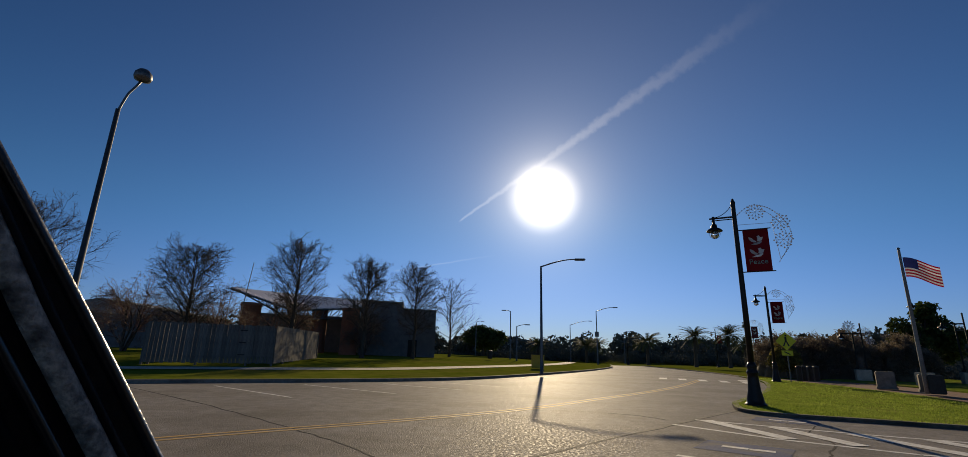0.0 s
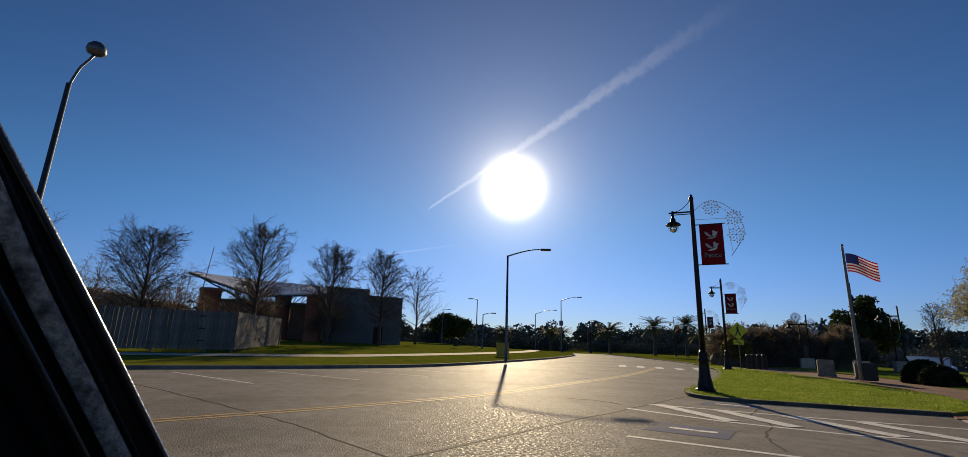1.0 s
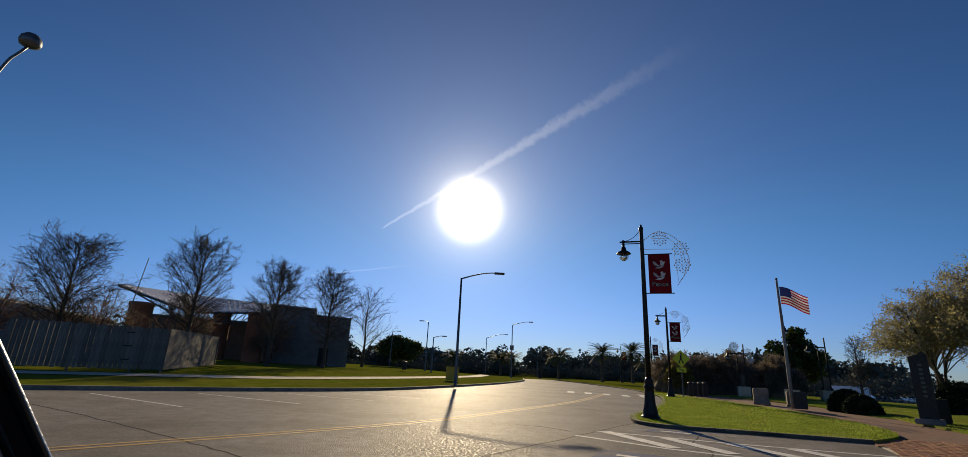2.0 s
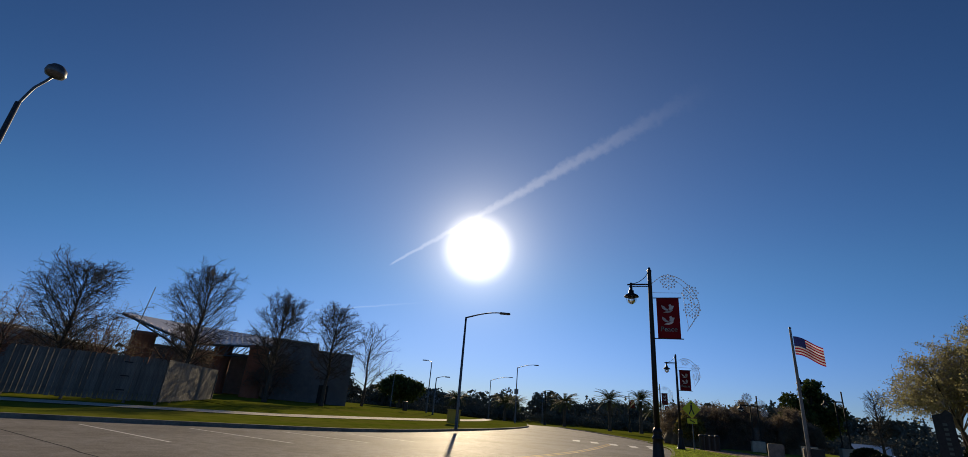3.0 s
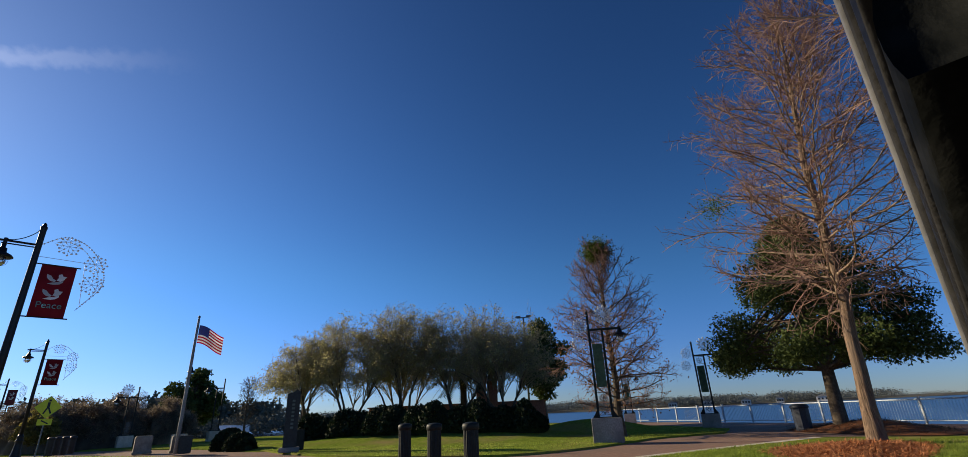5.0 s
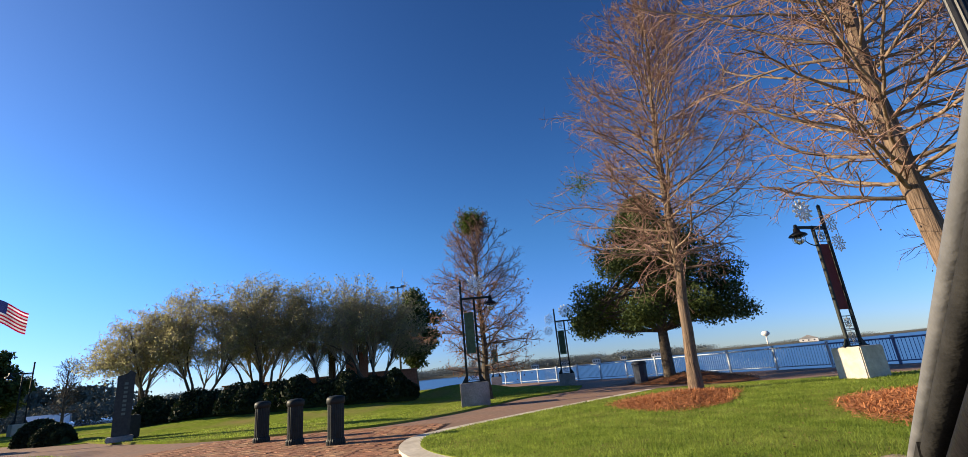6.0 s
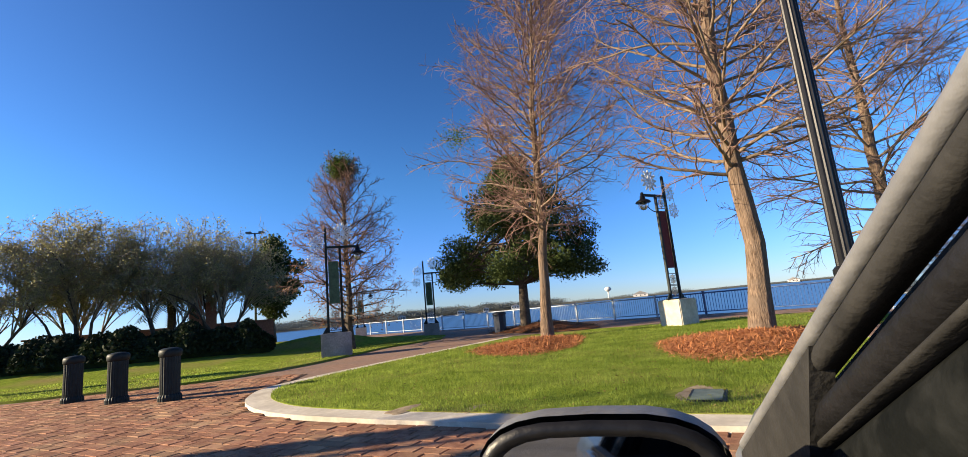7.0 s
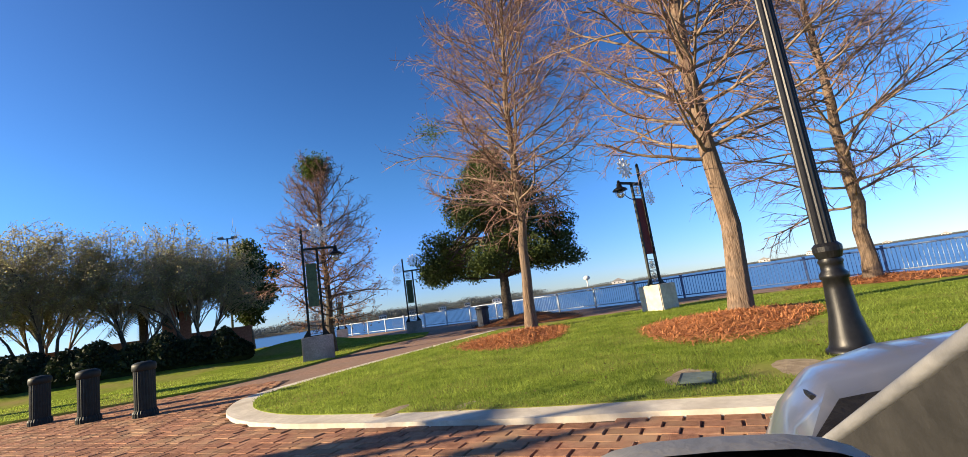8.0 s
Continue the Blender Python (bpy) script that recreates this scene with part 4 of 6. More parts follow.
for x, y, h, w in ((34.2, 11.2, 3.2, 0.7), (34.75, 10.5, 2.7, 0.6)):
    col = thing("brick_column", (x, y, 0.75), "square red brick column behind the hedge", "column", "brick columns", -70)
    part("shaft", Shape().box((0, 0, h / 2), (w, w, h), bevel=0.02).mesh("shaft", RED_BRICK), col)
    part("cap", Shape().box((0, 0, h + 0.06), (w + 0.1, w + 0.1, 0.12), bevel=0.02).mesh("cap", STONE), col)
wall = tagged(part("wall_monument", Shape().box((0, 0, 0.7), (13, 0.5, 1.5), bevel=0.03).box((0, 0, 1.5), (13.2, 0.62, 0.1)).mesh("wall_monument", RED_BRICK)), "long low brown memorial wall behind the hedge", "wall", kind="structure")
wall.matrix_basis = pose(35.2, 13.5, 0.5, 0, 0, 102)

# waterside railing
rail = thing("railing", (0, 0, 0), "blue steel waterside railing with close pickets", "railing")
RAIL_LINE = [(-28, -49.2), (13, -21.9), (22.0, -15.9), (39.3, -4.9), (50.0, 2.2)]
pick = (Shape(), Shape())
post_meshes = [Shape().box((0, 0, 0.58), (0.1, 0.1, 1.16), bevel=0.01).box((0, 0, 1.17), (0.13, 0.13, 0.04)).mesh("post", m_) for m_ in (BLUE_RAIL, SUNLIT_RAIL)]
for a, b in zip(RAIL_LINE, RAIL_LINE[1:]):
    va, vb = Vector((*a, 0)), Vector((*b, 0))
    d = (vb - va).normalized()
    n = int((vb - va).length / 2.4)
    for i in range(n):
        p, q = va + (vb - va) * i / n, va + (vb - va) * (i + 1) / n
        # sunlit colour outside the darker middle stretch
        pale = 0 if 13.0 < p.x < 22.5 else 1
        post = part("post", post_meshes[pale], rail)
        post.location = p
        post.rotation_euler = (0, 0, math.atan2(d.y, d.x))
        for z, r in ((1.08, 0.035), (0.16, 0.025)):
            part("rail", Shape().tube([p + Vector((0, 0, z)), q + Vector((0, 0, z))], r, 6).mesh("rail", (BLUE_RAIL, SUNLIT_RAIL)[pale]), rail)
        for j in range(1, 20):
            s = p + (q - p) * j / 20
            if (s - Vector((16, -16, 0))).length < 30:
                pick[pale].tube([s + Vector((0, 0, 0.16)), s + Vector((0, 0, 1.06))], 0.011, 4, False)
for pick_, m_ in ((pick[0], BLUE_RAIL), (pick[1], SUNLIT_RAIL)):
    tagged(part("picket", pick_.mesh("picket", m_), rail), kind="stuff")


# ---- trees and plants ----


def tubes(P, R, sides=3):
    """Tapered tubes along N lines of K points: vertices and faces."""
    n, k, _ = P.shape
    d = np.gradient(P, axis=1)
    d /= np.linalg.norm(d, axis=2, keepdims=True) + 1e-9
    ref = np.array([0.37, 0.53, 0.76])
    s = np.cross(d, ref)
    s /= np.linalg.norm(s, axis=2, keepdims=True) + 1e-9
    u = np.cross(d, s)
    a = np.arange(sides) * 2 * np.pi / sides
    ring = s[:, :, None] * np.cos(a)[:, None] + u[:, :, None] * np.sin(a)[:, None]
    v = (P[:, :, None] + ring * R[:, :, None, None]).reshape(-1, 3)
    i, j, q = np.meshgrid(np.arange(n), np.arange(k - 1), np.arange(sides), indexing="ij")
    base = (i * k + j) * sides
    f = np.stack([base + q, base + (q + 1) % sides, base + sides + (q + 1) % sides, base + sides + q], -1).reshape(-1, 4)
    return v, f


def merge(pieces):
    vs, fs, n = [], [], 0
    for v, f in pieces:
        vs.append(v)
        fs.append(f + n)
        n += len(v)
    return np.concatenate(vs), np.concatenate(fs)


def unit_rows(a):
    return a / (np.linalg.norm(a, axis=-1, keepdims=True) + 1e-9)


def grow(starts, dirs, lengths, radii, k, rng, wander=0.15, lift=0.0, tip=0.35):
    """Wandering branches from their starts: points and radii."""
    n = len(starts)
    P = np.zeros((n, k, 3))
    P[:, 0] = starts
    d = dirs.copy()
    for j in range(1, k):
        d = unit_rows(d + rng.normal(scale=wander, size=(n, 3)) + np.array([0, 0, lift]))
        P[:, j] = P[:, j - 1] + d * (lengths / (k - 1))[:, None]
    R = radii[:, None] * np.linspace(1, tip, k)[None]
    return P, R


def sprout(P, R, per, rng, lo=0.2, spread=0.9, share=0.4, thin=0.45, k=4, wander=0.15, lift=0.0, least=0.004):
    """Side shoots from the lines P."""
    n, kk, _ = P.shape
    i = np.repeat(np.arange(n), per)
    s = lo + (0.98 - lo) * ((np.tile(np.arange(per), n) + rng.uniform(0, 1, n * per)) / per)
    x = s * (kk - 1)
    j = np.minimum(x.astype(int), kk - 2)
    w = (x - j)[:, None]
    start = P[i, j] * (1 - w) + P[i, j + 1] * w
    along = unit_rows(P[i, j + 1] - P[i, j])
    side = unit_rows(np.cross(along, rng.normal(size=(n * per, 3))))
    d = unit_rows(along + side * spread * rng.uniform(0.6, 1.3, (n * per, 1)))
    length = np.linalg.norm(P[:, -1] - P[:, 0], axis=1)[i] * share * (1.15 - 0.6 * s) * rng.uniform(0.6, 1.25, n * per)
    r = np.maximum((R[i, j] * (1 - w[:, 0]) + R[i, j + 1] * w[:, 0]) * thin, least)
    return grow(start, d, length, r, k, rng, wander, lift)


def cypress(at, height, spread, trunk_r, first, seed, limbs=70, subs=8, twigs=5, label="tall bare cypress with reddish bark and drooping twigs", seeds=250, green=0.0, bark=BARK, twig=TWIG, bulge=0.28, lean=(0, 0), group="bare cypresses", stuff_leaf=None, leaf_n=0, taper=0.6, rise=0.12, coarse=1.0):
    rng = np.random.default_rng(seed)
    tree = thing("cypress_tree", at, label, "tree", group)
    k = 16
    z = np.linspace(0, height, k)
    sway = np.cumsum(rng.normal(scale=height * 0.004, size=(k, 2)), axis=0)
    T = np.stack([sway[:, 0] + lean[0] * z, sway[:, 1] + lean[1] * z, z], 1)
    t = z / height
    TR = trunk_r * (1 - t) ** 0.85 + 0.015 + trunk_r * 0.3 * np.exp(-z / 0.35)
    v, f = tubes(T[None], TR[None], 30)
    ridge = 1 + rng.normal(scale=0.045, size=(1, 30, 1)) + rng.normal(scale=0.02, size=(k, 30, 1))
    v = (T[:, None] + (v.reshape(k, 30, 3) - T[:, None]) * ridge).reshape(-1, 3)
    part("trunk", quick_mesh("trunk", v, f, bark), tree, "tapered ridged trunk")
    h = first + (0.985 - first) * (np.arange(limbs) + rng.uniform(0, 1, limbs)) / limbs
    az = np.arange(limbs) * 2.399 + rng.normal(scale=0.4, size=limbs)
    start = np.stack([np.interp(h, t, T[:, 0]), np.interp(h, t, T[:, 1]), h * height], 1)
    q = (h - first) / (1 - first)
    reach = spread * np.where(q < bulge, 0.72 + 0.28 * q / bulge, np.maximum((1 - (q - bulge) / (1 - bulge)), 0) ** taper * 0.96 + 0.05) * rng.uniform(0.75, 1.12, limbs)
    up = rise + 1.05 * q
    d = unit_rows(np.stack([np.cos(az), np.sin(az), up], 1))
    reach = reach * np.sqrt(1 + up ** 2) * 0.92
    P1, R1 = grow(start, d, reach, np.interp(h, t, TR) * 0.19 + 0.015, 9, rng, 0.12, 0.02)
    P2, R2 = sprout(P1, R1, subs, rng, 0.12, 0.75, 0.46, 0.6, 5, 0.2, 0.0, 0.018)
    P3, R3 = sprout(P2, R2, twigs, rng, 0.08, 0.95, 0.6, 0.5, 4, 0.28, 0.0, 0.0095 * coarse)
    for p_, r_ in zip(P1, R1):
        part("limb", quick_mesh("limb", *tubes(p_[None], r_[None], 5), bark if bark is OAK_BARK else LIMB), tree)
    v, f = merge([tubes(P2, R2, 3), tubes(P3, R3, 3)])
    tagged(part("twig_spray", quick_mesh("twig_spray", v, f, twig), tree, "fine drooping twigs"), kind="stuff")
    ends = P3[:, -1]
    if seeds:
        c = ends[rng.choice(len(ends), min(seeds, len(ends)), replace=False)]
        o = np.array([[1, 0, 0], [-1, 0, 0], [0, 1, 0], [0, -1, 0], [0, 0, 1], [0, 0, -1]]) * 0.028
        v = (c[:, None] + o[None]).reshape(-1, 3)
        tri = np.array([[0, 2, 4], [2, 1, 4], [1, 3, 4], [3, 0, 4], [2, 0, 5], [1, 2, 5], [3, 1, 5], [0, 3, 5]])
        f = (tri[None] + 6 * np.arange(len(c))[:, None, None]).reshape(-1, 3)
        tagged(part("seed_cluster", quick_mesh("seed_cluster", v, f, SEED), tree, "small dark seed balls"), kind="stuff")
    if leaf_n:
        pick = ends[rng.integers(0, len(ends), leaf_n)]
        low = pick[:, 2] < height * 0.62
        v, f = quads(pick[low] + rng.normal(scale=0.12, size=(low.sum(), 3)), 0.06, rng)
        tagged(part("leaves", quick_mesh("leaves", v, f, stuff_leaf), tree, "clinging rusty leaves"), kind="stuff")
    if green:
        c = T[-1] + np.array([0, 0, -0.25]) + rng.normal(size=(5200, 3)) * np.array([0.31, 0.31, 0.28]) * green
        v, f = quads(c, 0.05, rng)
        tagged(part("mistletoe", quick_mesh("mistletoe", v, f, MOSS_LEAF), tree, "green mistletoe clump at the top"), kind="stuff")
    return tree


tree_a = cypress((17.07, -5.64, 0.07), 14.6, 4.9, 0.18, 0.26, 11, 104, 9, 7, seeds=700, bulge=0.2, taper=0.62, lean=(-0.005, -0.04))
rng = np.random.default_rng(5)
c_ = np.array([0.3, 2.6, 7.6]) + rng.normal(size=(700, 3)) * np.array([0.3, 0.3, 0.22])
tagged(part("mistletoe", quick_mesh("mistletoe", *quads(c_, 0.035, rng), MOSS_LEAF), tree_a, "yellow-green mistletoe clump"), kind="stuff")
cypress((10.65, -8.65, 0.07), 16.5, 5.2, 0.245, 0.24, 23, 100, 9, 7, "tall bare cypress with thick peeling trunk", 420, lean=(-0.004, 0.003), bulge=0.2)
cypress((13.1, -16.6, 0.07), 13.5, 5.0, 0.22, 0.19, 37, 56, 10, 8, "bare cypress beside the waterside promenade", 250, bulge=0.2)
cypress((24.4, 1.45, 0.06), 9.0, 2.9, 0.15, 0.12, 41, 84, 10, 7, "slender cypress with green tuft and rusty leaves", 200, green=1.0, bark=OAK_BARK, bulge=0.2, stuff_leaf=RUST_LEAF, leaf_n=2600)
# bare trees across the road
cypress((-25.3, 41.0, 0.55), 8.5, 3.9, 0.16, 0.2, 51, 60, 9, 8, "bare dark tree behind the board fence", 120, bark=OAK_BARK, twig=OAK_BARK, group="bare trees across the road", rise=0.55, coarse=1.35)
cypress((-17.6, 44.4, 0.6), 9.9, 3.7, 0.2, 0.22, 52, 60, 9, 8, "bare dark tree before the stage roof", 200, bark=OAK_BARK, twig=OAK_BARK, group="bare trees across the road", rise=0.55, coarse=1.35)
cypress((-11.5, 46.5, 0.6), 8.4, 3.5, 0.17, 0.25, 53, 56, 9, 8, "bare dark tree on the far lawn", 200, bark=OAK_BARK, twig=OAK_BARK, group="bare trees across the road", rise=0.55, coarse=1.35)
cypress((-7.3, 51.1, 0.65), 8.9, 3.3, 0.17, 0.25, 54, 56, 9, 8, "bare dark tree beside the grey wall", 200, bark=OAK_BARK, twig=OAK_BARK, group="bare trees across the road", rise=0.55, coarse=1.35)
cypress((-36, 36.5, 0.6), 10.5, 4.5, 0.2, 0.2, 55, 40, 9, 8, "bare dark tree by the far footpath", 160, bark=OAK_BARK, twig=OAK_BARK, group="bare trees across the road", rise=0.55, coarse=1.35)
cypress((-4.5, 66, 0.8), 9.0, 4.2, 0.15, 0.15, 56, 36, 6, 5, "twiggy bare tree behind the grey wall", 0, bark=OAK_BARK, twig=OAK_BARK, group="bare trees across the road", rise=0.55, coarse=1.35)
cypress((40.2, 37, 0.05), 5.2, 1.5, 0.1, 0.15, 57, 36, 6, 4, "small bare cypress beyond the lawn", 60, bark=OAK_BARK, twig=OAK_BARK, group="bare trees across the road", rise=0.55, coarse=1.35)


def spreading_tree(at, height, spread, seed, leaf=OLIVE_LEAF, leaves=2600, stems=6, label="spreading many-stemmed tree with thin olive leaves", leaf_size=0.075, bark=OAK_BARK, bare=0.3, group="grove trees"):
    """Arching stems, a rounded crown of twigs and scattered leaves."""
    rng = np.random.default_rng(seed)
    tree = thing("grove_tree", at, label, "tree", group)
    az = np.arange(stems) * 2 * np.pi / stems + rng.uniform(0, 0.8, stems)
    lean = rng.uniform(0.25, 0.85, stems)
    d = unit_rows(np.stack([np.cos(az) * lean, np.sin(az) * lean, np.ones(stems)], 1))
    P0, R0 = grow(rng.normal(scale=0.08, size=(stems, 3)) * [1, 1, 0], d, np.full(stems, height * 0.62) * rng.uniform(0.85, 1.1, stems), np.full(stems, 0.1), 9, rng, 0.16, -0.02, 0.22)
    top = np.percentile(P0[..., 2], 99)
    P0 *= np.array([spread * 0.62, spread * 0.62, height * 0.66]) / np.array([np.abs(P0[..., 0]).max(), np.abs(P0[..., 1]).max(), top])
    # boughs that reach for points of a rounded dome
    m = 96
    a = rng.uniform(0, 2 * np.pi, m)
    el = np.arcsin(rng.uniform(-0.02, 1.0, m))
    low = height * (0.42 if bare > 0.2 else 0.12)
    shell = rng.uniform(0.55, 1.0, m) ** 0.7 * (1 + 0.1 * np.sin(a * 3 + seed))
    G = np.stack([np.cos(a) * np.cos(el) * spread, np.sin(a) * np.cos(el) * spread, low + np.sin(el) * (height - low)], 1) * shell[:, None] + np.array([0, 0, low]) * (1 - shell[:, None])
    near = np.argmin(((P0[None, :, 5] - G[:, None]) ** 2).sum(-1), 1)
    s0 = P0[near, rng.integers(3, 7, m)]
    w = np.linspace(0, 1, 7)[None, :, None]
    bow = np.array([0, 0, 1.0]) * (np.sin(w * np.pi) * height * 0.07)
    P1 = s0[:, None] * (1 - w) + G[:, None] * w + bow + np.cumsum(rng.normal(scale=0.09, size=(m, 7, 3)), axis=1) * w
    R1 = np.full((m, 1), 0.034) * np.linspace(1, 0.35, 7)[None]
    P2, R2 = sprout(P1, R1, 6, rng, 0.3, 1.5, 0.36, 0.55, 5, 0.32, 0.0, 0.017)
    P3, R3 = sprout(P2, R2, 5 if bare > 0.2 else 3, rng, 0.1, 1.6, 0.62, 0.55, 4, 0.35, 0.0, 0.0125)
    keep_in = ((P3[:, -1, 0] ** 2 + P3[:, -1, 1] ** 2) / spread ** 2 + ((P3[:, -1, 2] - low) / (height - low)) ** 2) < rng.uniform(1.0, 1.25, len(P3))
    P3, R3 = P3[keep_in], R3[keep_in]
    for p_, r_ in zip(P0, R0):
        part("stem", quick_mesh("stem", *tubes(p_[None], r_[None], 8), bark), tree, "dark forking stem")
    tagged(part("twig_spray", quick_mesh("twig_spray", *merge([tubes(P1, R1, 4), tubes(P2, R2, 3), tubes(P3, R3, 3)]), GROVE_TWIG if leaf is GROVE_LEAF else TWIG), tree, "crown of fine twigs"), kind="stuff")
    ends = P3.reshape(-1, 3)
    c = ends[rng.integers(0, len(ends), leaves)] + rng.normal(scale=0.13, size=(leaves, 3))
    c = c[c[:, 2] > height * bare]
    tagged(part("leaves", quick_mesh("leaves", *quads(c, rng.uniform(0.6, 1.3, len(c)) * leaf_size, rng, aspect=0.5), leaf), tree, "thin scattered leaves"), kind="stuff")
    return tree


for n, (x, y, h, w, lv_) in enumerate(((31.0, 8.6, 7.4, 3.7, 8000), (31.4, 12.0, 8.2, 4.0, 9000), (30.8, 15.6, 8.4, 4.3, 11000), (30.0, 19.2, 7.8, 4.3, 12000), (29.4, 22.2, 6.8, 3.7, 12000), (34.6, 17.5, 7.8, 4.2, 7000), (34.8, 10.4, 7.6, 3.8, 6000))):
    spreading_tree((x, y, 0.45), h, w, 100 + n, GROVE_LEAF, int(lv_ * 1.7), 4, bare=0.3, leaf_size=0.06)


def lump(name, radius, height, material, seed):
    """A lumpy dome that stands for the tangled inside of a bush."""
    rng = np.random.default_rng(seed)
    sides, rings = 36, 14
    k = rng.uniform(0, 6.3, 6)
    v, f = [], []
    for r in range(rings + 1):
        e = math.pi / 2 * r / rings
        for j in range(sides):
            a = 2 * math.pi * j / sides
            bump = 1 + 0.1 * math.sin(3 * a + k[0] + 2 * e) + 0.07 * math.sin(7 * a + k[1] - 5 * e) + 0.05 * math.sin(13 * a + 9 * e + k[2]) + 0.03 * rng.uniform(-1, 1)
            v.append((radius * bump * math.cos(a) * math.cos(e) ** 0.7, radius * bump * math.sin(a) * math.cos(e) ** 0.7, height * bump * math.sin(e)))
    for r in range(rings):
        for j in range(sides):
            f.append((r * sides + j, r * sides + (j + 1) % sides, (r + 1) * sides + (j + 1) % sides, (r + 1) * sides + j))
    return mesh(name, v, f, material, True)


def evergreen(at, height, width, low, seed, leaf=OAK_LEAF, n=9000, size=0.16, label="dense dark evergreen oak", trunk=0.25, clumps=46, name="oak_tree", group="", puff=0.3, cone=0.0):
    """Limbs that carry clumps of leaves, with gaps between the clumps."""
    rng = np.random.default_rng(seed)
    tree = thing(name, at, label, "tree", group)
    k = 7
    T = np.stack([np.cumsum(rng.normal(scale=0.05, size=k)), np.cumsum(rng.normal(scale=0.05, size=k)), np.linspace(0, height * 0.75, k)], 1)
    part("trunk", quick_mesh("trunk", *tubes(T[None], (trunk * np.linspace(1.2, 0.35, k))[None], 9), OAK_BARK), tree, "dark trunk")
    a = rng.normal(size=(clumps, 3))
    a = unit_rows(a) * rng.uniform(0.45, 1.0, (clumps, 1)) ** 0.6
    mid = (height + low) / 2
    C = a * rng.uniform(0.7, 1.2, (clumps, 1)) * np.array([width / 2, width / 2, (height - low) / 2]) * 0.86 + np.array([0, 0, mid])
    C[:, 2] = np.where(C[:, 2] < mid, mid - (mid - C[:, 2]) * 0.85, C[:, 2])
    share_up = np.clip((C[:, 2] - low) / (height - low), 0, 1)
    C[:, :2] *= (1.18 - 0.6 * share_up)[:, None]
    if cone:
        u = rng.uniform(0, 1, clumps) ** 1.35
        ang = rng.uniform(0, 2 * np.pi, clumps)
        rr_ = width / 2 * (1 - 0.1 * (u < 0.06)) * (1.0 - u ** cone * 0.93) * rng.uniform(0.25, 1.0, clumps) ** 0.45 * (1 + 0.12 * np.sin(3 * ang + 1))
        C = np.stack([np.cos(ang) * rr_, np.sin(ang) * rr_, low + (height - low) * u - 0.035 * rr_ ** 1.5 * (u < 0.3)], 1)
    S = T[rng.integers(2, k, clumps)]
    w = np.linspace(0, 1, 6)[None, :, None]
    P = S[:, None] * (1 - w) + C[:, None] * w + rng.normal(scale=0.12, size=(clumps, 6, 3)) * w
    R = np.full((clumps, 1), trunk * 0.3) * np.linspace(1, 0.25, 6)[None]
    tagged(part("branchwork", quick_mesh("branchwork", *tubes(P, R, 4), OAK_BARK), tree, "dark limbs"), kind="stuff")
    i = rng.integers(0, clumps, n)
    rad = width / 2 * puff
    c = C[i] + unit_rows(rng.normal(size=(n, 3))) * (rng.uniform(0.2, 1.05, (n, 1)) ** 0.5) * rad * rng.uniform(0.7, 1.15, (n, 1)) * np.array([1, 1, 0.72])
    tagged(part("leaves", quick_mesh("leaves", *quads(c, rng.uniform(0.6, 1.3, n) * size, rng), leaf), tree, "clumped small leaves"), kind="stuff")
    return tree


evergreen((25.0, -7.4, 0.2), 8.9, 9.4, 2.9, 7, n=70000, size=0.075, label="broad dark live oak on a mulch mound", clumps=150, puff=0.17, cone=1.2)
evergreen((39.0, 7.6, 0.4), 7.6, 5.6, 1.4, 8, n=12000, size=0.15, label="dark evergreen oak beyond the grove")
evergreen((37.0, 40.5, 0.0), 6.2, 5.4, 0.7, 9, n=12000, size=0.16, label="dark round evergreen behind the flagpole")
evergreen((0.3, 99, 1.0), 6.8, 9.5, 0.6, 10, n=9000, size=0.3, label="round dark oak on the far lawn")
evergreen((24.5, 39.5, 0.0), 3.0, 3.0, 0.1, 14, OLIVE_LEAF, 2500, 0.12, "yellowing shrub behind the crossing sign", 0.06, 26, "shrub")
for n, (x, y, h, w) in enumerate(((26.5, 42.5, 3.9, 6.0), (30.2, 41.0, 4.2, 6.5), (33.5, 38.9, 3.7, 5.0), (-26.5, 46.5, 7.6, 8.5), (-31.0, 42.0, 7.2, 7.5), (-20.5, 51, 7.2, 7.0), (-14.0, 57, 6.0, 5.0), (-43, 44, 5, 8), (-50, 38, 5, 8))):
    bush = spreading_tree((x, y, 0.0 if x > 0 else 0.6), h, w * 0.55, 200 + n, DRY_BUSH, 46000 if x > 0 else 4500, 7, "dense leafless brown shrub thicket" if x > 0 else "bare twiggy grey shrub behind the fence", 0.06, bare=0.05, group="brown thickets")
    if x > 0:
        part("thicket_core", lump("thicket_core", w * 0.38, h * 0.68, DRY_BUSH, 400 + n), bush, "tangle of stems inside")


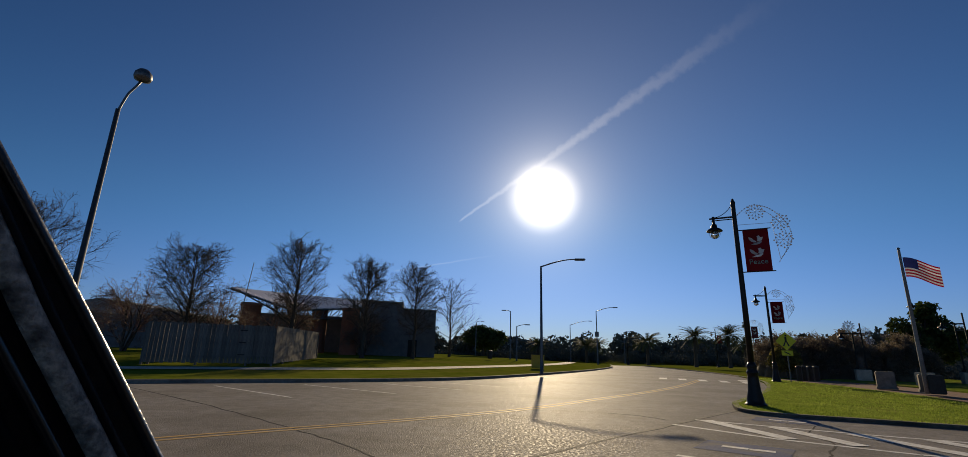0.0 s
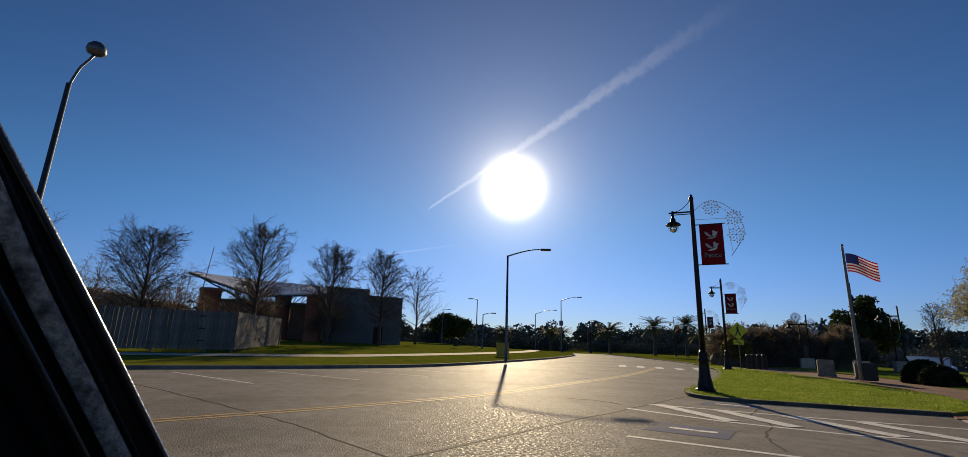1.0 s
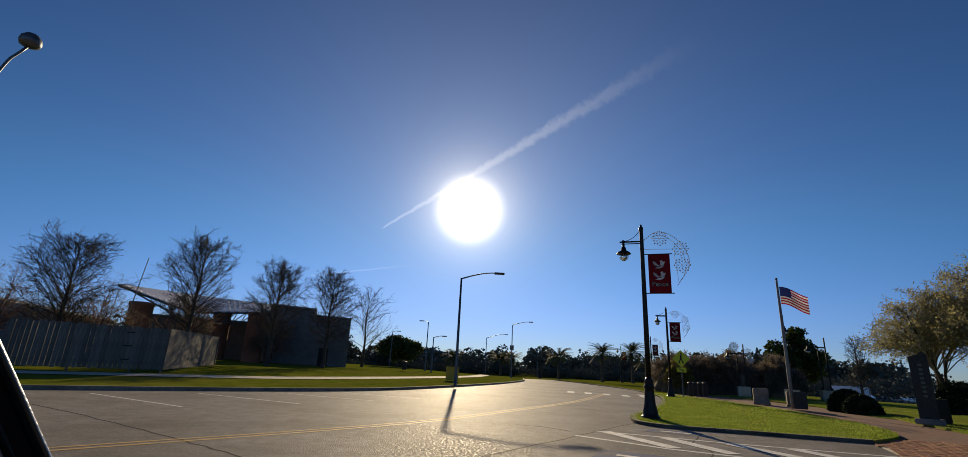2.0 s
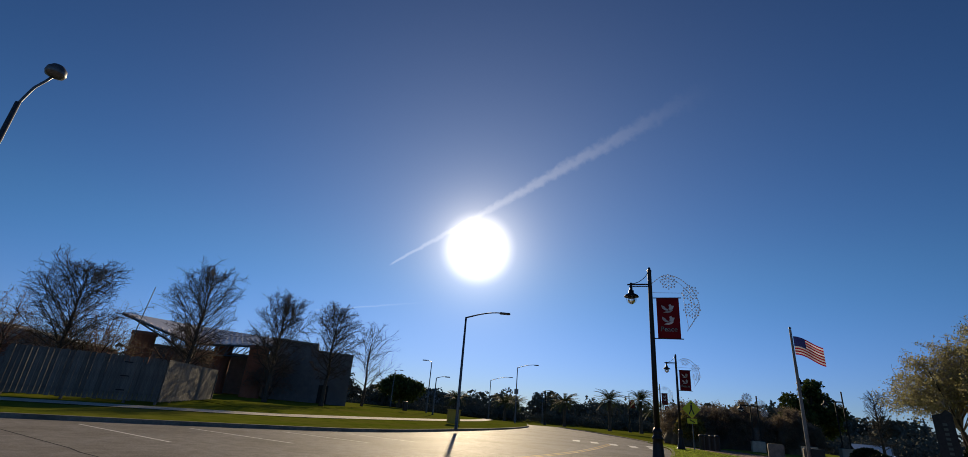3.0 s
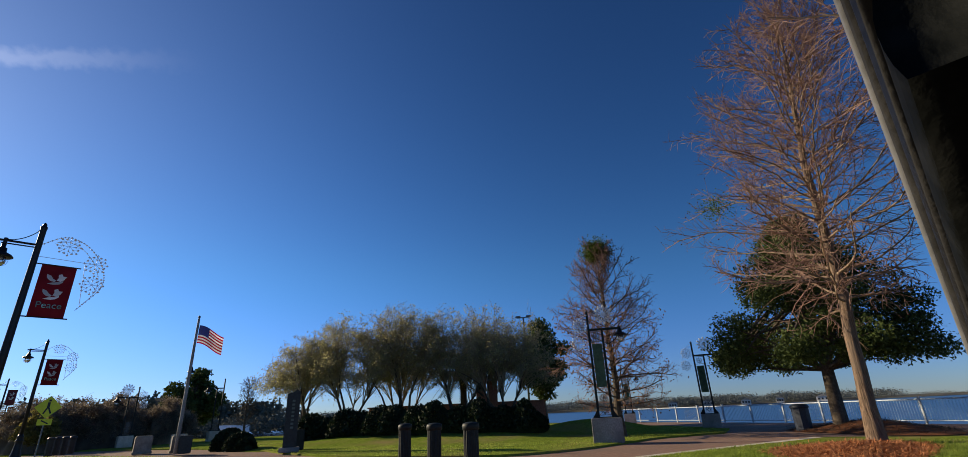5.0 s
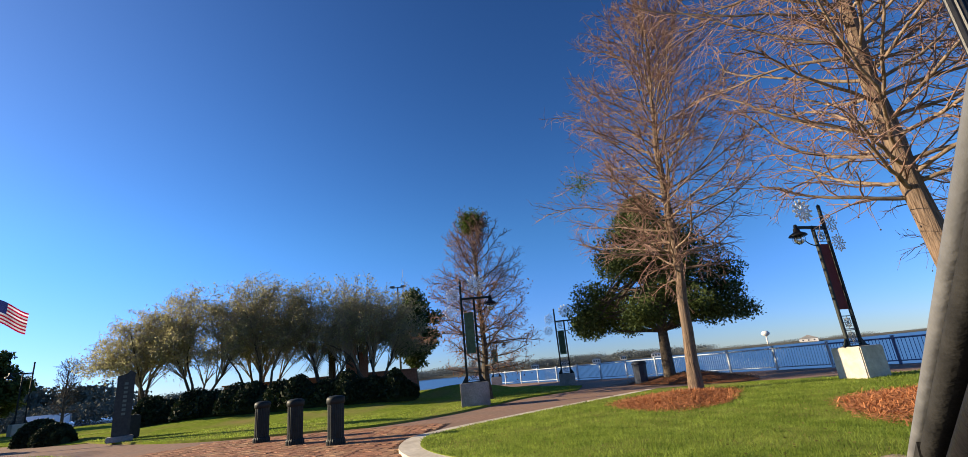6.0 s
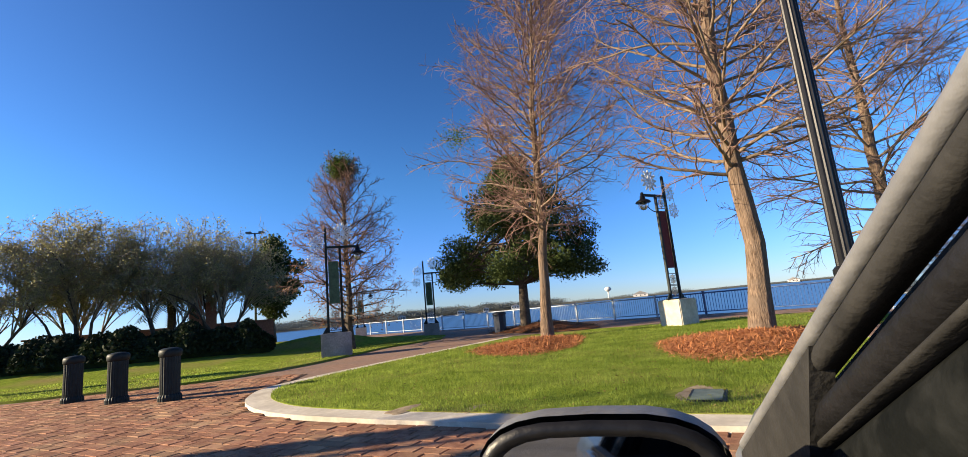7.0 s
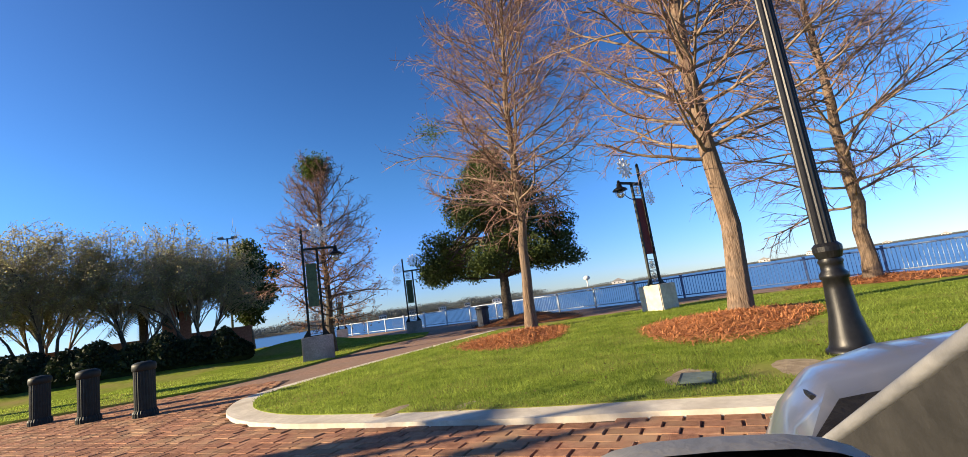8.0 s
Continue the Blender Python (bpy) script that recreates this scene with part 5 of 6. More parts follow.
def hedge(line, width, height, seed, label):
    rng = np.random.default_rng(seed)
    h = thing("hedge", (0, 0, 0), label, "hedge")
    pts = np.array(smooth_line(line, 5))
    n = 26000
    i = rng.integers(0, len(pts) - 1, n)
    w = rng.uniform(0, 1, (n, 1))
    c = pts[i] * (1 - w) + pts[i + 1] * w
    a = rng.uniform(0, np.pi, n)
    rad = rng.uniform(0.75, 1.06, n) * (1 + 0.17 * np.sin(c[:, 1] * 2.3) + 0.12 * np.sin(c[:, 1] * 5.1 + 1))
    d = np.gradient(pts, axis=0)[i]
    nrm = unit_rows(np.stack([-d[:, 1], d[:, 0]], 1))
    xy = c[:, :2] + nrm * (np.cos(a) * rad * width / 2)[:, None]
    near_end = np.minimum(1, 0.35 + np.minimum(i + w[:, 0], len(pts) - 1 - i - w[:, 0]) / 4.0)
    xy = c[:, :2] + (xy - c[:, :2]) * near_end[:, None]
    z = c[:, 2] + np.sin(a) * rad * height * near_end
    tagged(part("leaves", quick_mesh("leaves", *quads(np.column_stack([xy, z]), rng.uniform(0.05, 0.11, n), rng, aspect=0.7), HEDGE_LEAF), h, "small dark glossy leaves"), kind="stuff")
    core = Shape()
    core.tube([(p[0], p[1], p[2] + 0.1) for p in pts], [height * 0.7 * min(1, 0.3 + min(q, len(pts) - 1 - q) / 4) for q in range(len(pts))], 10)
    part("core", core.mesh("core", HEDGE_LEAF), h, "dense dark inside")


hedge([(26.6, 5.2, 0.5), (26.2, 8, 0.55), (26.0, 11, 0.6), (26.3, 14, 0.6), (26.8, 17, 0.45), (27.0, 19.5, 0.25), (26.8, 21.2, 0.1)], 2.4, 1.15, 61, "long dark clipped hedge along the grove")
hedge([(22.2, 20.0, 0.05), (22.9, 21.6, 0.05), (23.3, 22.6, 0.05)], 1.6, 0.85, 62, "low dark round bush behind the marker")


def palm(at, height, seed):
    rng = np.random.default_rng(seed)
    tree = thing("palm_tree", at, "date palm with a feathery dark crown", "palm tree", "palms by the junction")
    part("trunk", Shape().lathe([(0.36, 0), (0.27, 0.5), (0.24, height * 0.7), (0.33, height * 0.86), (0.2, height)], 10, flute=0.1).mesh("trunk", OAK_BARK), tree, "rough palm trunk")
    n, k = 64, 7
    az, up = rng.uniform(0, 2 * np.pi, n), rng.uniform(-0.4, 1.5, n)
    d = np.stack([np.cos(az), np.sin(az), up], 1)
    d = unit_rows(d)
    P = np.zeros((n, k, 3))
    P[:, 0] = (0, 0, height)
    for j in range(1, k):
        P[:, j] = P[:, j - 1] + d * 0.46
        d = unit_rows(d + np.array([0, 0, -0.17]))
    i = np.repeat(np.arange(n), 36)
    s = np.tile(np.linspace(0.6, k - 1.01, 36), n)
    j = s.astype(int)
    w = (s - j)[:, None]
    c = P[i, j] * (1 - w) + P[i, j + 1] * w
    al = unit_rows(P[i, j + 1] - P[i, j])
    side = unit_rows(np.cross(al, [0, 0, 1.0]))
    side[1::2] *= -1
    q = unit_rows(side + al * 0.6 + np.array([0, 0, -0.25])) * 0.4
    v = np.stack([c - al * 0.055, c + al * 0.055, c + q], 1).reshape(-1, 3)
    tagged(part("fronds", quick_mesh("fronds", v, np.arange(len(v)).reshape(-1, 3), PALM_LEAF), tree, "arching feather fronds"), kind="stuff")
    return tree


for n, (x, y, h) in enumerate(((28.2, 83.2, 3.9), (33.2, 76, 4.6), (38.5, 76, 4.9), (20.5, 96, 3.2), (12.5, 110, 3.6), (47.5, 88, 4.0), (24.4, 104, 3.6), (54, 90, 4.2), (-3.4, 112, 3.6), (34.9, 12.8, 4.0))):
    palm((x, y, 0.1), h, 300 + n)


def far_trees(name, rows, seed, leaf, per, label, grain=1.0):
    """Many far crowns in one mesh."""
    rng = np.random.default_rng(seed)
    cs, ss = [], []
    for x, y, z, w, h in rows:
        a = unit_rows(rng.normal(size=(per, 3))) * rng.uniform(0.3, 1.0, (per, 1)) ** 0.5
        a *= 1 + 0.35 * np.sin(a[:, :1] * 5 + x) * np.cos(a[:, 2:] * 6 + y)
        cs.append(np.array([x, y, z + h * 0.52]) + a * np.array([w / 2, w / 2, h * 0.5]))
        ss.append(rng.uniform(0.015, 0.045, per) * h * grain)
    ob = part(name, quick_mesh(name, *quads(np.concatenate(cs), np.concatenate(ss), rng, aspect=0.7), leaf))
    return tagged(ob, label, "trees", kind="stuff")


rng = np.random.default_rng(77)
rows = []
for _ in range(150):
    az, dist = radians(rng.uniform(-52, 12)), rng.uniform(118, 175)
    rows.append((-math.sin(az) * dist, math.cos(az) * dist, 0.0, rng.uniform(5, 11), rng.uniform(3.0, 7.5)))
for _ in range(130):
    az, dist = radians(rng.uniform(-52, 12)), rng.uniform(112, 120)
    rows.append((-math.sin(az) * dist, math.cos(az) * dist, 0.0, rng.uniform(4, 9), rng.uniform(1.6, 2.6)))
far_trees("far_wood_road", rows, 78, FAR_TREE, 800, "dark band of trees beyond the junction", 1.9)
rows = []
for _ in range(50):
    az, dist = radians(rng.uniform(-60, -33)), rng.uniform(100, 150)
    rows.append((-math.sin(az) * dist, math.cos(az) * dist, -1.0, rng.uniform(6, 12), rng.uniform(2.2, 3.8)))
for _ in range(60):
    az, dist = radians(rng.uniform(12, 52)), rng.uniform(90, 160)
    rows.append((-math.sin(az) * dist, math.cos(az) * dist, 0.6, rng.uniform(6, 12), rng.uniform(3, 6)))
far_trees("far_wood_side", rows, 79, FAR_TREE, 700, "dark mixed trees behind the lawns", 1.9)

# far shore of the lake
shore = []
edge_near = [(az, 470 + 620 * max(0, (-az - 92) / 60) ** 1.3 + 18 * math.sin(az * 0.9)) for az in range(-50, -166, -2)]
sv = [(-math.sin(radians(a)) * d, math.cos(radians(a)) * d, -0.9) for a, d in edge_near] + [(-math.sin(radians(a)) * (d + 60), math.cos(radians(a)) * (d + 60), 1.2) for a, d in edge_near] + [(-math.sin(radians(a)) * 2400, math.cos(radians(a)) * 2400, 3.0) for a, d in edge_near]
sn = len(edge_near)
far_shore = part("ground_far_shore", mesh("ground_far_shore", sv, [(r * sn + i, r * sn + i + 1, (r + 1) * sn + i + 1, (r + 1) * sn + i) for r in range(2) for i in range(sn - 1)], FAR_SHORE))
tagged(far_shore, "low wooded far shore of the lake", "shore", kind="structure")
rows = []
for _ in range(560):
    az = -rng.uniform(52, 164)
    d = np.interp(-az, [-a for a, _ in edge_near], [q for _, q in edge_near]) + rng.uniform(15, 110)
    tall = 1.0 if az > -112 else (0.55 if az > -128 else 0.35)
    if az < -112 and rng.uniform() < 0.5:
        continue
    rows.append((-math.sin(radians(az)) * d, math.cos(radians(az)) * d, 0.0, rng.uniform(18, 38), rng.uniform(5, 10) * tall))
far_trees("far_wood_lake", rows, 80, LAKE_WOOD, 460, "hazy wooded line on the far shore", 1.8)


def far_house(az, extra, w, h, label):
    d = np.interp(-az, [-a for a, _ in edge_near], [q for _, q in edge_near]) + extra
    x, y = -math.sin(radians(az)) * d, math.cos(radians(az)) * d
    house = thing("far_house", (x, y, 0.0), label, "house", "houses on the far shore", az)
    part("wall", Shape().box((0, 0, h / 2 - 0.5), (w, 8, h + 1)).mesh("wall", HOUSE_WHITE), house)
    part("roof", Shape().prism([(-w / 2 - 0.5, -4.5, h), (w / 2 + 0.5, -4.5, h), (0, -4.5, h + w * 0.22)], (0, 9, 0)).mesh("roof", STONE), house)
    for k in range(3):
        part("window", Shape().box((w * (-0.3 + 0.3 * k), -4.05, h * 0.45), (1.4, 0.1, 1.6)).mesh("window", PLAIN_BLACK), house)


for az, e, w, h in ((-93, 8, 13, 4), (-96.5, 10, 16, 5), (-100, 8, 14, 4), (-103, 12, 12, 5), (-106.5, 8, 18, 4.5), (-110, 8, 14, 4), (-121, 20, 36, 5), (-136, 20, 30, 5), (-140, 30, 18, 7), (-146, 60, 26, 3), (-150, 80, 24, 4)):
    far_house(az, e, w * 0.55, h * 0.7, "small pale house on the far shore")
tower = thing("water_tower", (-math.sin(radians(-117.5)) * 800, math.cos(radians(-117.5)) * 800, 0), "white water tower on the far shore", "water tower")
part("shaft", Shape().lathe([(1.6, 0), (1.0, 3), (1.0, 13)], 12).mesh("shaft", HOUSE_WHITE, True), tower)
part("tank", Shape().lathe([(1.0, 12), (5, 14.5), (5.5, 17), (3.5, 19.2), (0.5, 20)], 16).mesh("tank", HOUSE_WHITE, True), tower)


def boat(at, turn, length, label="white moored motor cruiser"):
    b = thing("motor_boat", at, label, "boat", "moored boats", turn)
    L = length
    hull = Shape()
    secs = []
    for s, w, k in ((0, 0.95, 0.0), (0.4, 1.0, 0.0), (0.75, 0.72, 0.15), (1.0, 0.05, 0.45)):
        x = (s - 0.5) * L
        secs.append([(x, -w * L * 0.15, 0.9 + k), (x, -w * L * 0.11, -0.1), (x, 0, -0.35), (x, w * L * 0.11, -0.1), (x, w * L * 0.15, 0.9 + k)])
    v = [p for s_ in secs for p in s_]
    f = [(5 * i + j, 5 * i + j + 1, 5 * i + 6 + j, 5 * i + 5 + j) for i in range(3) for j in range(4)] + [(0, 5, 9, 4), (5, 10, 14, 9), (10, 15, 19, 14), (0, 1, 2, 3, 4)]
    part("hull", hull.add(v, f).mesh("hull", BOAT), b)
    part("cabin", Shape().prism([(-0.3 * L, -0.1 * L, 0.85), (0.2 * L, -0.1 * L, 0.9), (0.08 * L, -0.1 * L, 1.9), (-0.22 * L, -0.1 * L, 2.0)], (0, 0.2 * L, 0)).mesh("cabin", BOAT), b)
    part("window", Shape().prism([(-0.22 * L, -0.103 * L, 1.3), (0.12 * L, -0.103 * L, 1.25), (0.06 * L, -0.103 * L, 1.7), (-0.2 * L, -0.103 * L, 1.75)], (0, 0.206 * L, 0)).mesh("window", PLAIN_BLACK), b)


for x, y, t_, l_ in ((54, 50, 40, 9), (50, 56, 48, 8), (60, 58, 35, 10), (66, 50, 20, 8), (70, 66, 44, 9), (63, 42, 30, 8)):
    boat((x, y, -0.75), t_, l_)

# ---- mulch rings, bare patches, cover ----


def mulch(centre, radius, squash, turn, seed, count, material=STRAW, height=0.16, label="reddish pine straw ring round the trunk", soil=SOIL):
    rng = np.random.default_rng(seed)
    ring = thing("mulch_ring", (0, 0, 0), label, "mulch", "pine straw rings")
    base = 0.075
    part("bed", dome("bed", centre, radius, height, soil, base, squash, seed, turn), ring, "raised earth bed")
    if not count:
        return ring
    a = rng.uniform(0, 2 * np.pi, count)
    r = np.sqrt(rng.uniform(0, 1, count)) * rng.uniform(0.9, 1.06, count)
    wob = 1 + 0.12 * np.sin(a * 3 + seed)
    x, y = radius * r * wob * np.cos(a), radius * squash * r * wob * np.sin(a)
    c, s = math.cos(turn), math.sin(turn)
    P = np.stack([centre[0] + x * c - y * s, centre[1] + x * s + y * c, base + height * (0.5 + 0.5 * np.cos(np.pi * np.minimum(r, 1))) + rng.uniform(0.005, 0.05, count)], 1)
    d = unit_rows(np.stack([rng.normal(size=count), rng.normal(size=count), rng.normal(scale=0.22, size=count)], 1)) * rng.uniform(0.05, 0.14, (count, 1))
    w = np.cross(d, [0, 0, 1.0])
    w = unit_rows(w) * 0.006
    v = np.stack([P - d - w, P + d - w, P + d + w + [0, 0, 0.004], P - d + w], 1).reshape(-1, 3)
    tagged(part("straw", quick_mesh("straw", v, np.arange(len(v)).reshape(-1, 4), material), ring, "tangled pine needles"), kind="stuff")
    return ring


mulch((15.0, -4.3), 3.0, 0.55, radians(-30), 3, 11000)
mulch((9.9, -7.5), 2.9, 0.62, radians(-52), 4, 15000)
mulch((13.3, -17.0), 3.2, 0.6, radians(-10), 5, 6000)
mulch((24.6, -8.2), 3.6, 0.6, radians(20), 6, 3500, OAK_BARK, 0.35, "dark mulch mound under the live oak")
for x, y, r, s in ((6.0, -3.3, 0.75, 1), (7.6, -0.03, 0.4, 2), (5.4, -4.3, 0.8, 5), (7.0, -0.85, 0.3, 3)):
    tagged(part("bare_patch", dome("bare_patch", (x, y), r, 0.014, BARE_SOIL, 0.075, 0.5, s, radians(-45))), "bare sandy patch in the lawn", "bare ground", kind="structure")
cover = thing("valve_cover", (5.78, -3.27, 0.1), "grey green valve cover set in the lawn", "cover", turn=-42)
part("lid", Shape().box((0, 0, -0.015), (0.58, 0.34, 0.04), bevel=0.01).mesh("lid", COVER), cover, "flat grey lid")
part("rim", Shape().box((0, 0, -0.02), (0.64, 0.4, 0.035), bevel=0.01).mesh("rim", GREEN_IRON), cover)

tagged(part("ground_mound", dome("ground_mound", (30.6, 3.4), 5.2, 0.7, GRASS, 0.05, 0.6, 12, radians(-75))), "low sunlit grass mound beyond the lamp", "ground", kind="structure")

# ---- the stage, its yard and the grey block ----
yard = thing("board_fence", (0, 0, 0), "weathered grey board fence round a yard", "fence")
corners = [(-17.4, 25.0), (-11.8, 27.6), (-13.6, 40.0), (-19.2, 37.4)]
board_mesh = Shape().box((0, 0, 1.02), (0.18, 0.025, 2.05)).mesh("board", WOOD)
bn = 0
rest = Shape()
for (ax, ay), (bx, by) in zip(corners, corners[1:] + corners[:1]):
    va, vb = Vector((ax, ay, 0)), Vector((bx, by, 0))
    d = (vb - va).normalized()
    turn = math.atan2(d.y, d.x)
    count = int((vb - va).length / 0.195)
    for i in range(count):
        p = va + d * (0.195 * (i + 0.5))
        z = 0.5 + 0.02 * math.sin(i * 2.7) + 0.012 * max(0, p.y - 27)
        if bn < 100:
            b_ = part("board", board_mesh, yard)
            b_.matrix_basis = pose(p.x, p.y, z, 0, 0.3 * math.sin(i * 1.7), math.degrees(turn))
        else:
            rest.box((p.x, p.y, z + 1.02), (0.18, 0.025, 2.05), Matrix.Rotation(turn, 4, "Z"))
        bn += 1
    for i in range(int((vb - va).length / 2.4) + 1):
        p = va + d * min(2.4 * i, (vb - va).length)
        part("post", Shape().box((p.x - d.y * 0.08, p.y + d.x * 0.08, 1.4), (0.1, 0.1, 2.1)).mesh("post", WOOD), yard)
tagged(part("boards", rest.mesh("boards", WOOD), yard), kind="stuff")
for k in range(3):
    part("hinge", Shape().box((-13.3, 26.87, 0.95 + 0.65 * k), (0.35, 0.03, 0.05), Matrix.Rotation(0.43, 4, "Z")).mesh("hinge", IRON), yard)

stage = thing("stage_building", (0, 0, 0), "open-air stage with pale metal roof and brick columns", "building")
front = [Vector((-30.3, 56.5, 8.3)), Vector((-23.6, 59.1, 6.1)), Vector((-13.5, 63.0, 7.0))]
rear = [Vector((-34.8, 69.0, 9.5)), Vector((-28.1, 71.6, 9.3)), Vector((-18.0, 75.5, 9.0))]
sheet = front + rear
sheet += [p - Vector((0, 0, 0.16)) for p in sheet]
roof = part("roof", Shape().add(sheet, [(0, 1, 4, 3), (1, 2, 5, 4), (6, 9, 10, 7), (7, 10, 11, 8), (0, 6, 7, 1), (1, 7, 8, 2), (2, 8, 11, 5), (3, 4, 10, 9), (4, 5, 11, 10), (0, 3, 9, 6)]).mesh("roof", ROOF), stage, "pale ribbed metal roof")


def along(line, t):
    return line[0].lerp(line[1], t / 0.4) if t < 0.4 else line[1].lerp(line[2], (t - 0.4) / 0.6)


seam = Shape().box((0, 0, 0), (1, 0.09, 0.12)).mesh("seam", ROOF)
for k in range(30):
    p, q = along(front, (k + 0.5) / 30), along(rear, (k + 0.5) / 30)
    s_ = part("seam", seam, roof)
    s_.matrix_basis = Matrix.Translation(p.lerp(q, 0.5) + Vector((0, 0, 0.04))) @ (q - p).to_track_quat("X", "Z").to_matrix().to_4x4() @ Matrix.Diagonal(((q - p).length, 1, 1, 1))
truss = Shape()
under = [front[0] + Vector((0.6, 0.4, -0.3)), front[1] + Vector((0, 0, -1.3)), front[2] + Vector((-1.0, -0.4, -1.5))]
for k in range(18):
    t0, t1 = k / 18, (k + 1) / 18
    truss.tube([along(front, t0), along(under, t0)], 0.06, 4)
    truss.tube([along(under, t0), along(front, t1)], 0.06, 4)
    truss.tube([along(under, t0), along(under, t1)], 0.09, 5)
    truss.tube([along(front, t0) - Vector((0, 0, 0.2)), along(front, t1) - Vector((0, 0, 0.2))], 0.1, 5)
part("truss", truss.mesh("truss", GREY_STEEL), stage, "steel truss under the roof edge")
for x, y, h, r in ((-28.2, 58, 6.0, 1.15), (-15.9, 57.5, 5.6, 1.0), (-21.5, 63, 6.0, 1.0)):
    part("column", Shape().lathe([(r * 1.05, 0), (r, 0.3), (r, h - 0.4), (r * 1.08, h - 0.35), (r * 1.08, h)], 18, (x, y, 0.6)).mesh("column", RED_BRICK, True), stage, "round red brick column")
part("stage_wall", Shape().box((-24, 70, 3.3), (17, 0.4, 5.6), Matrix.Rotation(0.37, 4, "Z")).mesh("stage_wall", WALL_GREY), stage, "shaded back wall")
part("flag_mast", Shape().tube([(-28.5, 55.5, 1), (-27.6, 55.8, 11.2)], [0.07, 0.04], 6).mesh("flag_mast", GREY_STEEL), stage)
annex = thing("grey_building", (-0.55, 0, 0.1), "plain grey block building with stepped top", "building")
part("wall", Shape().prism([(-14.9, 60.5, 0.4), (-9.9, 61.6, 0.4), (-9.9, 61.6, 7.2), (-14.9, 60.5, 7.35)], (-1.4, 9, 0)).mesh("wall", WALL_GREY), annex)
part("wall", Shape().prism([(-9.89, 61.6, 0.4), (-5.6, 62.2, 0.4), (-5.6, 62.2, 6.55), (-9.89, 61.6, 6.65)], (-1.4, 9, 0)).mesh("wall", WALL_GREY), annex)
part("roof", Shape().prism([(-15.1, 60.3, 7.36), (-9.8, 61.45, 7.21), (-9.8, 61.45, 7.4), (-15.1, 60.3, 7.55)], (-1.4, 9.4, 0)).mesh("roof", STONE), annex)
part("door", Shape().box((-8.4, 61.75, 1.6), (1.1, 0.1, 2.2), Matrix.Rotation(0.14, 4, "Z")).mesh("door", GREEN_IRON), annex)
for x, y, w, d, h, lab in ((-46, 62, 22, 9, 4.6, "low dark building beyond the yard"), (8.5, 150, 26, 10, 4.2, "far pale low building by the road"), (19, 148, 8, 8, 3.6, "far pale gabled house")):
    hs = thing("far_building", (x, y, 0.3), lab, "building")
    part("wall", Shape().box((0, 0, h / 2), (w, d, h)).mesh("wall", HOUSE_WHITE if x > 0 else WALL_GREY), hs)
    part("roof", Shape().prism([(-w / 2 - 0.4, -d / 2 - 0.4, h), (w / 2 + 0.4, -d / 2 - 0.4, h), (0, -d / 2 - 0.4, h + 1.8)], (0, d + 0.8, 0)).mesh("roof", STONE), hs)

# ---- road paint and joints ----


def paint(name, a, b, width, material, label, z=0.004):
    va, vb = Vector(a), Vector(b)
    d = (vb - va).normalized()
    n = Vector((-d.y, d.x)) * width / 2
    return tagged(part(name, mesh(name, [(*(va - n), z), (*(vb - n), z), (*(vb + n), z), (*(va + n), z)], [(0, 1, 2, 3)], material)), label, "road marking", kind="structure")


for a, b in (((-9.5, 17.6), (-5.4, 14.1)), ((-6.9, 19.2), (-2.85, 16.2)), ((-4.2, 20.9), (-0.75, 18.5)), ((-13.5, 15.4), (-9.2, 12.0)), ((-1.9, 22.6), (1.0, 20.6))):
    paint("bay_line", a, b, 0.1, PAINT_WHITE, "worn white parking bay line")
YEL = smooth_line([(-22, -4.5), (-10, 3.0), (-4.3, 7.7), (-1.5, 10.0), (1.2, 12.6), (3.6, 15.7), (7.3, 20.6), (10.3, 25.2), (14.6, 32.7)], 5)
for s in (0.0, 0.24):
    tagged(part("centre_line", strip("centre_line", offset(YEL, s), 0.1, 0.004, 0.003, PAINT_YELLOW)), "worn yellow centre line", "road marking", kind="structure")
for a, b, w in (((4.75, 11.37), (7.16, 9.8), 0.13), ((7.16, 9.8), (9.86, 8.44), 0.13), ((3.92, 10.5), (5.17, 8.89), 0.13), ((5.17, 8.89), (6.61, 7.77), 0.13), ((6.61, 7.77), (8.1, 7.2), 0.13), ((4.95, 11.3), (5.36, 8.95), 0.34), ((5.98, 10.45), (6.2, 8.4), 0.34), ((7.05, 9.75), (7.45, 7.6), 0.34), ((8.1, 9.2), (8.35, 7.3), 0.34)):
    paint("hatch_line", a, b, w, PAINT_WHITE, "white hatching between parking bays", 0.004 + 0.004 * (w > 0.2))
paint("bay_line", (2.71, 7.28), (4.9, 5.75), 0.12, PAINT_WHITE, "worn white parking bay line")
for (x, y), w in (((6.85, 11.5), 1.0), ((4.0, 7.9), 1.25)):
    paint("bay_symbol", (x - 0.5, y + 0.38), (x + 0.5, y - 0.38), w * 0.8, PAINT_BLUE, "faded blue square painted in a bay")
    for k in range(2):
        paint("bay_symbol", (x - 0.25 + 0.3 * k, y + 0.2 - 0.25 * k), (x + 0.05 + 0.3 * k, y - 0.02 - 0.2 * k), 0.16, PAINT_WHITE, "faded white plain bars in a bay", 0.008)
for k in range(6):
    x, y = 12.2 + 0.95 * k, 33.4 - 0.85 * k
    paint("crossing_bar", (x - 0.4, y - 1.1), (x + 0.4, y + 1.1), 0.48, PAINT_WHITE, "white crossing bar", 0.008)
